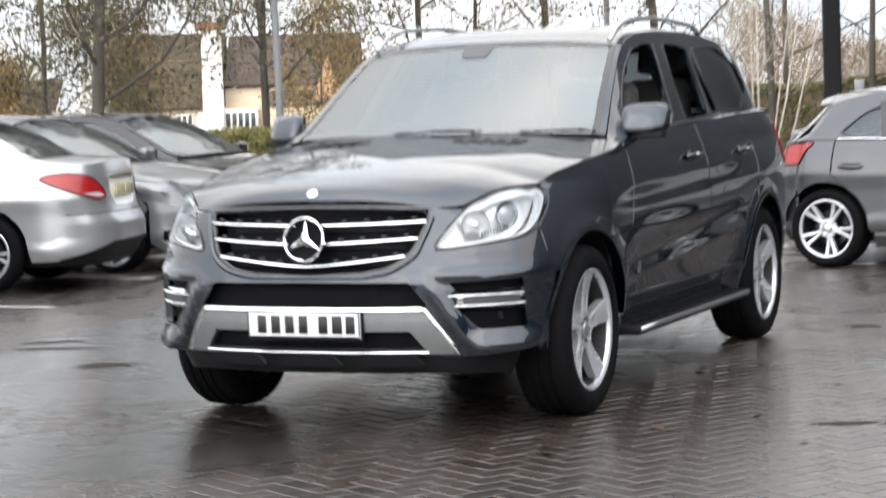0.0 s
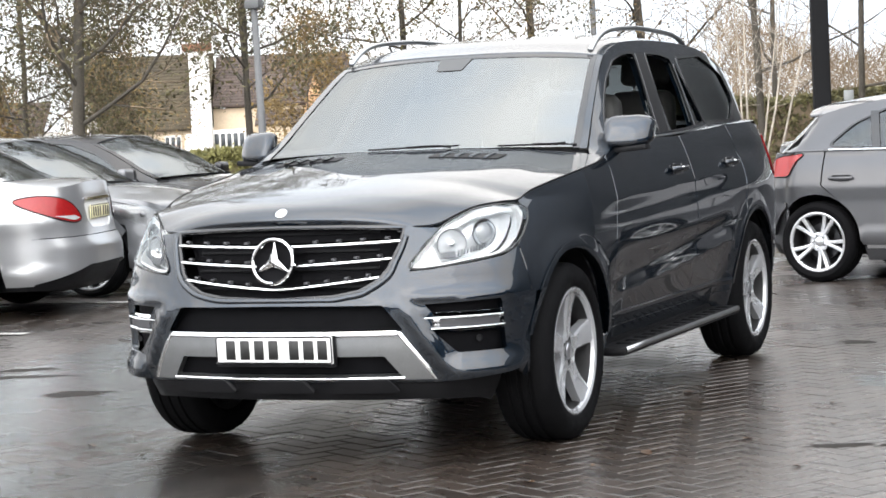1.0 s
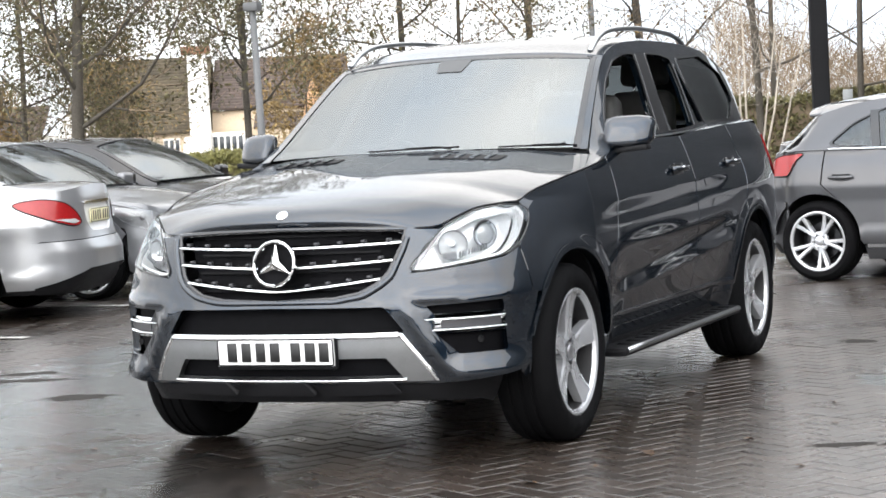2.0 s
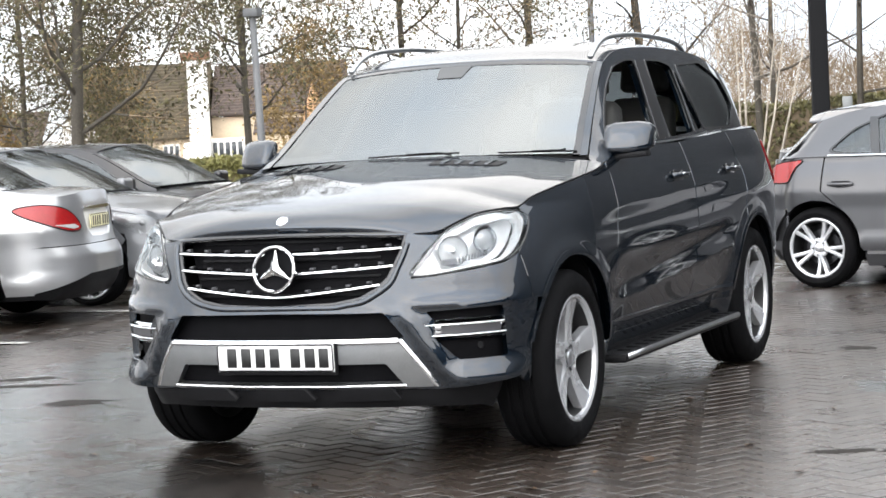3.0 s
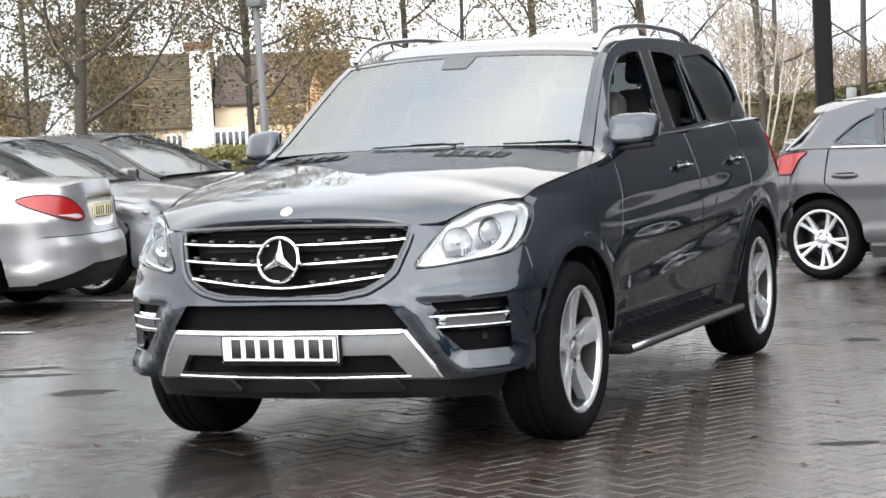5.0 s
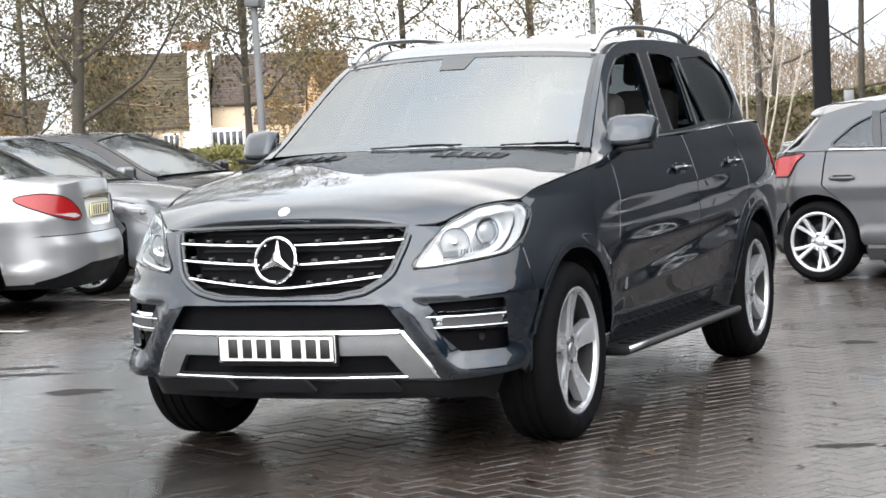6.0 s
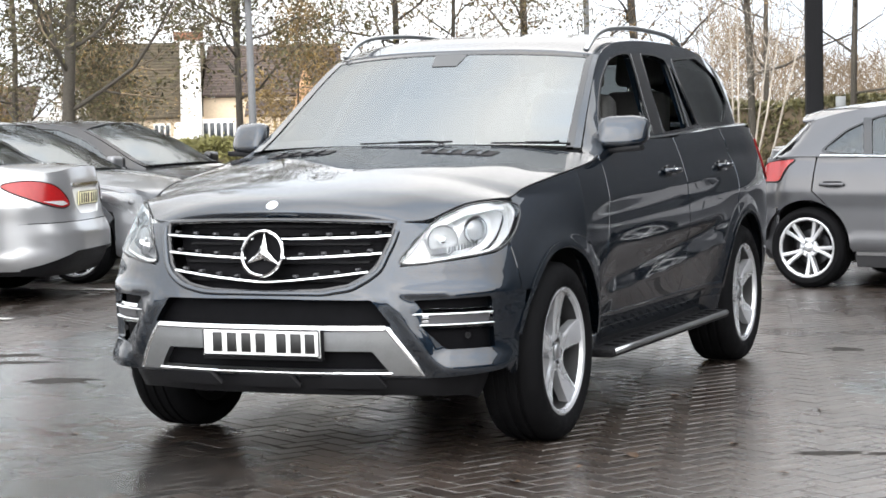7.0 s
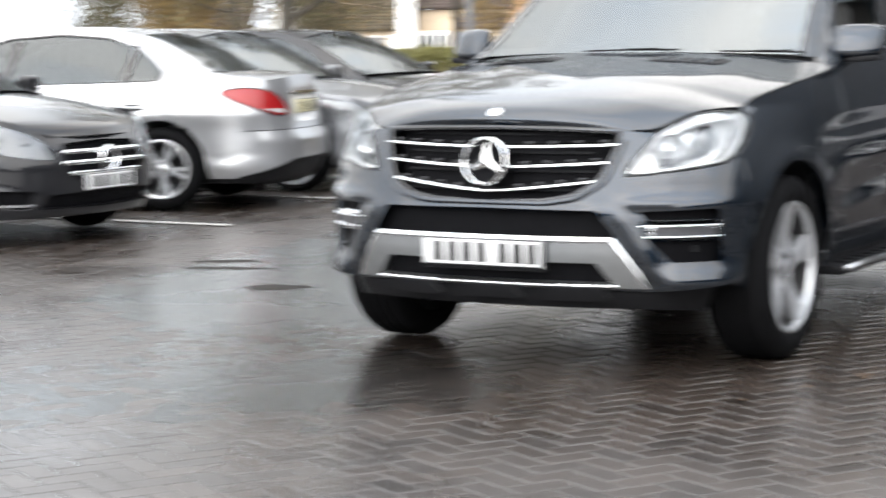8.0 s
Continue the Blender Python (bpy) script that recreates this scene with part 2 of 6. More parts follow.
def curve_of(pts):
    """A smooth curve, without overshoot, through rows (x, values...)."""
    x = np.array([p[0] for p in pts], float)
    y = np.array([p[1:] for p in pts], float)
    h = np.diff(x)[:, None]
    d = np.diff(y, axis=0) / h
    m = np.zeros_like(y)
    m[0], m[-1] = d[0], d[-1]
    if len(x) > 2:
        w1, w2, a, b = 2 * h[1:] + h[:-1], h[1:] + 2 * h[:-1], d[:-1], d[1:]
        ok = a * b > 0
        m[1:-1] = np.where(ok, (w1 + w2) / (w1 / np.where(ok, a, 1) + w2 / np.where(ok, b, 1)), 0)

    def f(q):
        c = np.clip(np.asarray(q, float), x[0], x[-1])
        i = np.clip(np.searchsorted(x, c) - 1, 0, len(x) - 2)
        t = ((c - x[i]) / (x[i + 1] - x[i]))[..., None]
        g = h[i]
        r = (1 + 2 * t) * (1 - t) ** 2 * y[i] + t * (1 - t) ** 2 * g * m[i] + t * t * (3 - 2 * t) * y[i + 1] + t * t * (t - 1) * g * m[i + 1]
        return r[..., 0] if y.shape[1] == 1 else r
    return f


def chain(pts, n=24, closed=False):
    """A rounded line through points, n steps a span."""
    p = np.array(pts, float)
    k, out = len(p), []
    for i in range(k if closed else k - 1):
        a, b, c, d = (p[j % k] if closed else p[min(max(j, 0), k - 1)] for j in (i - 1, i, i + 1, i + 2))
        for t in np.arange(n) / n:
            out.append(0.5 * (2 * b + (c - a) * t + (2 * a - 5 * b + 4 * c - d) * t * t + (3 * b - a - 3 * c + d) * t ** 3))
    if not closed:
        out.append(p[-1])
    return np.array(out)


def eased(pts, r=0.02, n=4):
    """A polygon with its corners rounded."""
    p, out = np.array(pts, float), []
    for i in range(len(p)):
        a, b, c = p[i - 1], p[i], p[(i + 1) % len(p)]
        la, lc = np.linalg.norm(a - b), np.linalg.norm(c - b)
        q0, q1 = b + (a - b) * min(r / la, 0.45), b + (c - b) * min(r / lc, 0.45)
        for t in np.linspace(0, 1, n):
            out.append((1 - t) ** 2 * q0 + 2 * t * (1 - t) * b + t * t * q1)
    return np.array(out)


def arc(cy, cz, r, a0, a1, n=20):
    a = np.radians(np.linspace(a0, a1, n))
    return [(cy + r * math.cos(t), cz + r * math.sin(t)) for t in a]


def dense(poly, step):
    p, out = np.array(poly, float), []
    for a, b in zip(p, np.roll(p, -1, 0)):
        k = max(1, int(np.ceil(np.linalg.norm(b - a) / step)))
        out += [a + (b - a) * t / k for t in range(k)]
    out = np.array(out)
    keep = np.linalg.norm(out - np.roll(out, 1, 0), axis=1) > 1e-5
    return out[keep]


def within(pts, poly):
    x, y = pts[:, 0][:, None], pts[:, 1][:, None]
    a, b = poly, np.roll(poly, -1, 0)
    cross = ((a[:, 1] > y) != (b[:, 1] > y)) & (x < (b[:, 0] - a[:, 0]) * (y - a[:, 1]) / (b[:, 1] - a[:, 1] + 1e-12) + a[:, 0])
    return cross.sum(1) % 2 == 1


def slopes(fn, u, v):
    e = 2e-3
    n = np.cross(fn(u + e, v) - fn(u - e, v), fn(u, v + e) - fn(u, v - e))
    return n / (np.linalg.norm(n, axis=-1, keepdims=True) + 1e-12)


def finish(name, pos, nor, tris, loops, mat, lip, core):
    """Turns a skin outward and gives it a folded edge of depth lip."""
    if np.mean(((pos - core(pos)) * nor).sum(1)) < 0:
        nor = -nor
    tris = np.array(tris)
    fn = np.cross(pos[tris[:, 1]] - pos[tris[:, 0]], pos[tris[:, 2]] - pos[tris[:, 0]])
    bad = (fn * nor[tris[:, 0]]).sum(1) < 0
    tris[bad] = tris[bad][:, [0, 2, 1]]
    V, N, F = list(pos), list(nor), [tuple(t) for t in tris]
    if lip:
        mid = pos.mean(0)
        for lp in loops:
            k = len(lp)
            base = len(V)
            tan = np.roll(pos[lp], -1, 0) - np.roll(pos[lp], 1, 0)
            side = np.cross(tan, nor[lp])
            side /= np.linalg.norm(side, axis=1, keepdims=True) + 1e-9
            for i, q in enumerate(lp):
                V.append(pos[q])
                N.append(nor[q] * 0.75 + side[i] * 0.65)
            for i, q in enumerate(lp):
                V.append(pos[q] - nor[q] * lip)
                N.append(side[i])
            for i in range(k):
                j = (i + 1) % k
                F.append((base + i, base + j, base + k + j, base + k + i))
            e = np.array(V[base]), np.array(V[base + 1]), np.array(V[base + k])
            if np.dot(np.cross(e[1] - e[0], e[2] - e[0]), side[0]) < 0:
                F[-k:] = [f[::-1] for f in F[-k:]]
    N = np.array(N)
    N /= np.linalg.norm(N, axis=1, keepdims=True) + 1e-9
    return raw(name, V, F, mat, True, N)


CORE = lambda p: np.stack([0 * p[:, 0], p[:, 1].clip(0.2, 2.8), 0 * p[:, 0] + 0.75], 1)


def skin(name, outline, fn, mat, step=0.04, holes=(), lip=0.012, core=CORE):
    """A panel: a flat outline, with holes, laid on the surface fn(u, v)."""
    loops2 = [dense(o, step) for o in (outline, *holes)]
    edge = np.concatenate(loops2)
    lo, hi = loops2[0].min(0), loops2[0].max(0)
    g = np.stack(np.meshgrid(np.arange(lo[0], hi[0], step), np.arange(lo[1], hi[1], step)), -1).reshape(-1, 2)
    g = g[within(g, loops2[0])]
    for h in loops2[1:]:
        g = g[~within(g, h)]
    if len(g):
        g = g[np.array([((edge - q) ** 2).sum(1).min() for q in g]) > (0.5 * step) ** 2]
    pts = np.concatenate([edge, g]) if len(g) else edge
    es, k = [], 0
    for lp in loops2:
        n = len(lp)
        es += [(k + i, k + (i + 1) % n) for i in range(n)]
        k += n
    vs, _, fs, src, _, _ = delaunay_2d_cdt([Vector(p) for p in pts], es, [], 0, 1e-7)
    vs = np.array([tuple(v) for v in vs])
    back = {o: i for i, s in enumerate(src) for o in s}
    tris = np.array([f for f in fs if len(f) == 3])
    mid = vs[tris].mean(1)
    ok = within(mid, loops2[0])
    for h in loops2[1:]:
        ok &= ~within(mid, h)
    loops, k = [], 0
    for lp in loops2:
        loops.append([back[k + i] for i in range(len(lp))])
        k += len(lp)
    u, v = vs[:, 0], vs[:, 1]
    return finish(name, fn(u, v), slopes(fn, u, v), tris[ok], loops, mat, lip, core)


def sheet(name, fn, mat, nu=24, nv=24, u=(-1, 1), v=(0, 1), lip=0.012, core=CORE):
    """A four-sided panel on the surface fn(u, v)."""
    U, V = np.meshgrid(np.linspace(*u, nu + 1), np.linspace(*v, nv + 1))
    U, V = U.ravel(), V.ravel()
    w = nu + 1
    tris = []
    for j in range(nv):
        for i in range(nu):
            a = j * w + i
            tris += [(a, a + 1, a + w + 1), (a, a + w + 1, a + w)]
    ring = list(range(w)) + [j * w + nu for j in range(1, nv + 1)] + [nv * w + i for i in range(nu - 1, -1, -1)] + [j * w for j in range(nv - 1, 0, -1)]
    return finish(name, fn(U, V), slopes(fn, U, V), tris, [ring], mat, lip, core)


def flipped(fn):
    """The same surface on the car's other side."""
    return lambda u, v: fn(u, v) * np.array([-1, 1, 1])


class Shell:
    """A lower car body: a plan line, set in by a depth that varies with height at front, side and rear."""
    def __init__(self, plan, front, side, rear):
        q = chain(plan, 40)
        seg = np.r_[0, np.cumsum(np.linalg.norm(np.diff(q, axis=0), axis=1))]
        s = np.linspace(0, seg[-1], 600)
        x, y = np.interp(s, seg, q[:, 0]), np.interp(s, seg, q[:, 1])
        k = np.ones(21) / 21
        x = np.convolve(np.r_[-x[20:0:-1], x, -x[-2:-22:-1]], k, "same")[20:-20]
        y = np.convolve(np.r_[y[20:0:-1], y, y[-2:-22:-1]], k, "same")[20:-20]
        tx, ty = np.gradient(x), np.gradient(y)
        ln = np.hypot(tx, ty)
        self.s, self.x, self.y, self.nx, self.ny = s, x, y, ty / ln, -tx / ln
        self.taper = lambda a, y, z: 0.0                     # further set-in of the nose, if any
        self.front, self.side, self.rear = curve_of(front), curve_of(side), curve_of(rear)

    def at(self, y):
        return np.interp(y, self.y, self.s)

    def __call__(self, s, z, out=0.0):
        s, z = np.asarray(s, float), np.asarray(z, float)
        a, g = np.abs(s), np.where(s < 0, -1.0, 1.0)
        x, y, nx, ny = (np.interp(a, self.s, v) for v in (self.x, self.y, self.nx, self.ny))
        wf, wr = np.clip(-ny, 0, 1) ** 2, np.clip(ny, 0, 1) ** 2
        i = wf * self.front(z) + wr * self.rear(z) + (1 - wf - wr) * self.side(z) - out + self.taper(a, y, z)
        return np.stack([g * (x - nx * i), y - ny * i, z], -1)

    def beside(self, y, z, out=0.0):
        return self(self.at(y), z, out)


def loft(edge, centre, power=2.4):
    """A crowned surface between an edge line (v, x, y, z), mirrored, and a centre line (v, y, z)."""
    e, c = curve_of(edge), curve_of(centre)

    def f(u, v):
        a, b = e(v), c(v)
        k = 1 - np.abs(u) ** power
        k2 = 1 - u * u
        return np.stack([u * a[..., 0], a[..., 1] + (b[..., 0] - a[..., 1]) * k2, a[..., 2] + (b[..., 1] - a[..., 2]) * k], -1)
    return f


def upper_side(shell, belt, rail, bulge=0.03):
    """The greenhouse flank between the waist line (y, z) and the roof rail (y, x, z)."""
    zb, xr = curve_of(belt), curve_of(rail)

    def f(y, z):
        b, r = zb(y), xr(y)
        q = (z - b) / np.maximum(r[..., 1] - b, 0.02)
        x0 = shell.beside(y, b)[..., 0]
        return np.stack([x0 + (r[..., 0] - x0) * q + bulge * q * (1 - q), y, z], -1)
    return f


def wheel(name, parent, m, r=0.37, width=0.25, rim=0.255, style="five", n=5, far=False):
    """A wheel whose outer face looks to +x: tyre, rim, disc, hub cap and bolts."""
    w = width / 2
    root = new(name)
    root.parent, root.matrix_local = parent, m
    prof = [(-w * 0.8, rim), (-w, rim + 0.02), (-w * 1.04, (rim + r) / 2), (-w * 0.9, r - 0.018), (-w * 0.7, r - 0.003)]
    for g in (-0.42, -0.05, 0.32):
        prof += [(w * g - 0.004, r), (w * g, r - 0.008), (w * (g + 0.12), r - 0.008), (w * (g + 0.12) + 0.004, r)]
    prof += [(w * 0.7, r - 0.003), (w * 0.9, r - 0.018), (w * 1.04, (rim + r) / 2), (w * 1.02, rim + 0.03), (w * 0.98, rim + 0.012), (w * 0.9, rim)]
    part("tyre", lathe("tyre", prof, M_RUBBER, 40 if far else 64), root)
    bits = [lathe("rim", [(w * 0.86, rim - 0.003), (w * 0.93, rim + 0.004), (w * 0.95, rim - 0.004), (w * 0.9, rim - 0.016), (w * 0.78, rim - 0.020)], M_ALLOY, 40 if far else 64)]
    part("barrel", lathe("barrel", [(w * 0.78, rim - 0.020), (w * 0.5, rim - 0.026), (-w * 0.7, rim - 0.035), (-w * 0.85, rim)], M_BARREL, 40 if far else 64), root)
    hub = 0.062
    for i in range(n):
        a = 2 * math.pi * (i + 0.25) / n
        arms = [(-0.0, 0.0)] if style == "five" else [(-0.15, -0.15), (0.15, 0.15)] if style == "twin" else [(0, 0)]
        for da, db in arms:
            vs, q = [], 10
            for k in range(q + 1):
                t = k / q
                rr = hub * 0.75 + (rim - 0.008 - hub * 0.75) * t
                if style == "five":
                    half = 0.034 + 0.022 * t ** 1.6 + (0.03 * max(0, 0.16 - t) / 0.16)
                elif style == "twin":
                    half = 0.013 + 0.004 * t
                else:
                    half = 0.009 + 0.003 * t
                ang = a + da * (0.55 + 0.45 * t) * (1.25 if style == "twin" else 1)
                xo = w * (0.70 + 0.19 * t ** 1.5) - 0.006 * math.sin(math.pi * t)
                for sgn, dx in ((-1, -0.045), (-1, -0.006), (-0.72, 0.0), (0, -0.004 if style == "five" else 0.003), (0.72, 0.0), (1, -0.006), (1, -0.045)):
                    vs.append((xo + dx, rr * math.cos(ang) - sgn * half * math.sin(ang), rr * math.sin(ang) + sgn * half * math.cos(ang)))
            fs = [(k * 7 + j, k * 7 + j + 1, k * 7 + 8 + j, k * 7 + 7 + j) for k in range(q) for j in range(6)]
            sp = raw("rim", vs, fs, M_ALLOY, True)
            sp.set_sharp_from_angle(angle=radians(35))
            bits.append(sp)
    bits.append(lathe("rim", [(w * 0.5, hub + 0.016), (w * 0.62, hub + 0.012), (w * 0.66, hub - 0.004), (w * 0.60, 0.04), (w * 0.55, 0)], M_ALLOY, 32))
    part("rim", joined("rim", bits), root)
    part("hub_cap", lathe("hub_cap", [(w * 0.55, 0.036), (w * 0.70, 0.034), (w * 0.74, 0.028), (w * 0.75, 0.0)], M_SATIN, 24), root)
    for i in range(5):
        a = 2 * math.pi * i / 5
        part("wheel_bolt", moved(lathe("wheel_bolt", [(w * 0.5, 0.011), (w * 0.67, 0.010), (w * 0.69, 0.006), (w * 0.69, 0)], M_DISC, 8), Matrix.Translation((0, 0.052 * math.cos(a), 0.052 * math.sin(a)))), root)
    part("brake_disc", lathe("brake_disc", [(-w * 0.15, 0.05), (-w * 0.15, rim * 0.62), (-w * 0.3, rim * 0.62), (-w * 0.3, 0.05)], M_DISC, 40), root)
    part("inner_drum", lathe("inner_drum", [(-w * 0.5, 0.0), (-w * 0.5, rim - 0.02)], M_TRIM, 32), root)
    return root


# ---- cars: parts shared by all of them ----
def both(root, name, make, label=""):
    """The same part on the left and on the right of a car."""
    return [part(name, make(fn), root, label) for fn in (lambda f: f, flipped)]


def car_root(name, label, m, group=""):
    root = tagged(new(name), label, "car", group)
    root.matrix_world = m
    return root


def seat(name, parent, x, y, z0, mat, wide=0.5, rest=True):
    """A car seat: cushion, backrest and headrest in one mesh."""
    bits = [block(name, (wide, 0.52, 0.2), mat, 0.06, 3, pose(x, y, z0 + 0.1, 6, 0, 0)),
            block(name, (wide * 0.96, 0.17, 0.66), mat, 0.06, 3, pose(x, y + 0.30, z0 + 0.45, -14, 0, 0), (0.86, 0.8))]
    if rest:
        bits.append(block(name, (0.27, 0.1, 0.19), mat, 0.04, 3, pose(x, y + 0.42, z0 + 0.90, -8, 0, 0), (0.9, 1)))
        for d in (-0.06, 0.06):
            bits.append(tube(name, [(x + d, y + 0.38, z0 + 0.74), (x + d, y + 0.42, z0 + 0.86)], 0.008, M_CHROME, 6))
    return part(name, joined(name, bits), parent)


def plate(root, m, mat, bars, w=0.52, h=0.111):
    """A number plate with plain bars in place of its characters."""
    p = part("number_plate", block("number_plate", (w, 0.012, h), mat, 0.005, 2, m), root, "plate with dark bars in place of characters")
    edge = eased([(-w / 2 + 0.004, -h / 2 + 0.004), (w / 2 - 0.004, -h / 2 + 0.004), (w / 2 - 0.004, h / 2 - 0.004), (-w / 2 + 0.004, h / 2 - 0.004)], 0.008)
    part("plate_border", moved(tube("plate_border", [(a, -0.006, b) for a, b in [*edge, edge[0]]], 0.003, M_TRIM, 4), m), p)
    for x, bw in bars:
        part("bar", block("bar", (bw, 0.004, 0.076), M_INK, 0.0015, 1, m @ pose(x, -0.0072, 0)), p)
    return p


def well(root, y, z, r, x0, x1):
    """The black lining of a wheel arch."""
    a = np.radians(np.linspace(8, 172, 25))
    vs = [(x, y + r * math.cos(t), z + r * math.sin(t)) for x in (x0, x1) for t in a]
    fs = [(i, i + 1, 26 + i, 25 + i) for i in range(24)]
    part("arch_liner", raw("arch_liner", vs, fs, M_TRIM, True), root)


M_BEZEL = material("pale_lamp_bezel", (0.84, 0.85, 0.86), 0.35, 0.0, var=0.08, scale=30, fine=200)
M_LUG = material("dark_grey_lug", (0.055, 0.055, 0.06), 0.4)
M_PROJ = material("projector_glass", (0.34, 0.35, 0.36), 0.08, 0.2, 0.8)


def build_suv():
    root = car_root("car", "wet dark grey off-road estate car with chrome-barred grille on block paving", Matrix())
    S = Shell([(0, -0.87), (0.25, -0.86), (0.5, -0.812), (0.70, -0.735), (0.835, -0.625), (0.915, -0.48), (0.945, -0.3), (0.955, 0), (0.963, 0.7), (0.966, 1.45), (0.963, 2.2), (0.955, 2.9), (0.93, 3.4), (0.85, 3.72), (0.55, 3.87), (0, 3.92)],
              [(0.15, 0.15), (0.2, 0.11), (0.3, 0.045), (0.42, 0.01), (0.5, 0), (0.6, 0), (0.68, 0.012), (0.75, 0.03), (0.85, 0.06), (0.95, 0.09), (1.02, 0.13), (1.1, 0.2)],
              [(0.2, 0.10), (0.25, 0.08), (0.33, 0.048), (0.42, 0.028), (0.5, 0.017), (0.6, 0.008), (0.72, 0.002), (0.82, 0.0), (0.92, 0.004), (1.0, 0.013), (1.08, 0.030), (1.15, 0.052), (1.25, 0.092), (1.32, 0.125)],
              [(0.2, 0.12), (0.3, 0.05), (0.45, 0.0), (0.7, 0.0), (0.9, 0.03), (1.1, 0.06), (1.3, 0.1)])
    # the lamps and the wings above them draw in towards the nose
    def taper(a, y, z):
        nose = 0.10 * np.clip((z - 0.66) / 0.34, 0, 1.1) ** 1.4 * np.clip((0.25 - y) / 0.6, 0, 1) * np.clip((a - 0.45) / 0.4, 0, 1)
        bell = lambda q, c, w: np.exp(-((q - c) / w) ** 2)
        ridge = lambda q, w: np.exp(-np.sqrt(q * q + 3e-5) / w)
        ramp = lambda q, p0, p1: np.clip((q - p0) / (p1 - p0), 0, 1) ** 2 * (3 - 2 * np.clip((q - p0) / (p1 - p0), 0, 1))
        rf_, rr_ = np.hypot(y, z - 0.372), np.hypot(y - 2.915, z - 0.372)
        out = 0.010 * bell(rf_, 0.45, 0.045) * ramp(y, -0.4, -0.2) + 0.016 * bell(rr_, 0.46, 0.055)
        out = out + 0.024 * bell(y, 3.0, 0.42) * bell(z, 0.95, 0.09) - 0.010 * bell(y, 2.9, 0.55) * bell(z, 1.13, 0.045)
        along = ramp(y, 0.15, 0.7) * (1 - ramp(y, 2.2, 2.75))
        out = out + along * (0.006 * ridge(z - 0.965 - 0.028 * y, 0.05) - 0.003 * bell(z, 0.90 + 0.028 * y, 0.045))
        low = ramp(y, 0.38, 0.75) * (1 - ramp(y, 2.25, 2.6))
        out = out + low * (0.012 * ridge(z - 0.49 - 0.075 * y, 0.045) - 0.012 * bell(z, 0.585 + 0.075 * y, 0.055))
        out = out - low * 0.05 * np.clip((0.80 - z) / 0.38, 0, 1.2) ** 1.3
        return nose - out
    S.taper = taper

    def front(s, z):
        # a raised blade runs from under the grille down beside the guard; the lamp side of it falls away
        a = np.abs(s)
        c = 0.475 + (0.66 - z) * 0.62
        blade = np.exp(-((a - c - 0.05) / 0.035) ** 2) * np.clip((0.68 - z) / 0.05, 0, 1) * np.clip((z - 0.36) / 0.05, 0, 1)
        ledge = np.exp(-((z - 0.675) / 0.022) ** 2) * np.clip((a - 0.5) / 0.1, 0, 1) * np.clip((1.02 - a) / 0.1, 0, 1)
        spoon = np.exp(-((z - 0.72) / 0.04) ** 2) * np.clip((a - 0.55) / 0.15, 0, 1) * np.clip((1.05 - a) / 0.15, 0, 1)
        foot = 3.6 * np.exp(-((z - 0.365) / 0.066) ** 2) * np.clip((a - 0.68) / 0.08, 0, 1) * (1 - 0.75 * np.clip((a - 0.94) / 0.16, 0, 1))
        brow = np.exp(-((z - 0.645) / 0.02) ** 2) * np.clip((0.5 - a) / 0.1, 0, 1)
        return S(s, z, 0.016 * blade + 0.012 * ledge - 0.008 * spoon + 0.014 * foot + 0.012 * brow)
    flank = lambda y, z: S.beside(y, z)
    deep = lambda d: (lambda s, z: S(s, z, -d))
    mir = lambda pts: [*pts, *[(-a, b) for a, b in pts[::-1]]]
    R_ARCH, ZW = 0.435, 0.372

    # bonnet
    edge = [(v, *S(s, z)) for v, s, z in ((0, 0.548, 0.950), (0.04, 0.60, 0.948), (0.08, 0.66, 0.949), (0.12, 0.72, 0.958), (0.235, 0.92, 1.008), (0.37, 1.13, 1.022), (0.44, 1.245, 1.024), (0.51, 1.355, 1.056), (0.634, 1.545, 1.089), (0.907, 1.975, 1.143), (1, 2.12, 1.172))]
    bon = loft(edge, [(0, -0.772, 0.962), (0.03, -0.785, 0.985), (0.09, -0.755, 1.022), (0.2, -0.62, 1.068), (0.4, -0.33, 1.120), (0.7, 0.08, 1.182), (1, 0.40, 1.230)], 2.6)

    def bonnet_fn(u, v):
        p = bon(u, v)
        c = 0.72 - 0.06 * v                                   # two long ridges run back to the screen pillars
        p[..., 2] += 0.002 * np.exp(-((np.abs(u) - c) / 0.12) ** 2) * np.minimum(1, v * 4) - 0.001 * np.exp(-((np.abs(u) - c - 0.16) / 0.07) ** 2)
        return p
    part("bonnet", sheet("bonnet", bonnet_fn, M_SUV, 48, 48, lip=0.03), root, "dark grey wet bonnet")
    for sx in (1, -1):
        rim_line = chain([(sx * q[1], q[2], q[3] - 0.001) for q in edge[3:]], 5)
        part("shut_line", tube("shut_line", [(p[0] + sx * 0.003, p[1], p[2]) for p in rim_line], 0.0035, M_TRIM, 6), root)
    for sx in (1, -1):
        vent = part("bonnet_vent", sheet("bonnet_vent", lambda u, v: bonnet_fn(u, v) + np.array([0, 0, 0.004]), M_TRIM, 8, 4, (sx * 0.25, sx * 0.60), (0.80, 0.885), 0.004), root)
        for k in range(4):
            u0 = sx * (0.305 + 0.075 * k)
            part("vent_fin", sheet("vent_fin", lambda u, v: bonnet_fn(u, v) + np.array([0, 0, 0.011]), M_SUV, 2, 5, (u0, u0 + sx * 0.022), (0.802, 0.883), 0.008), vent)
    bq = bonnet_fn(np.array(0.0), np.array(0.075))
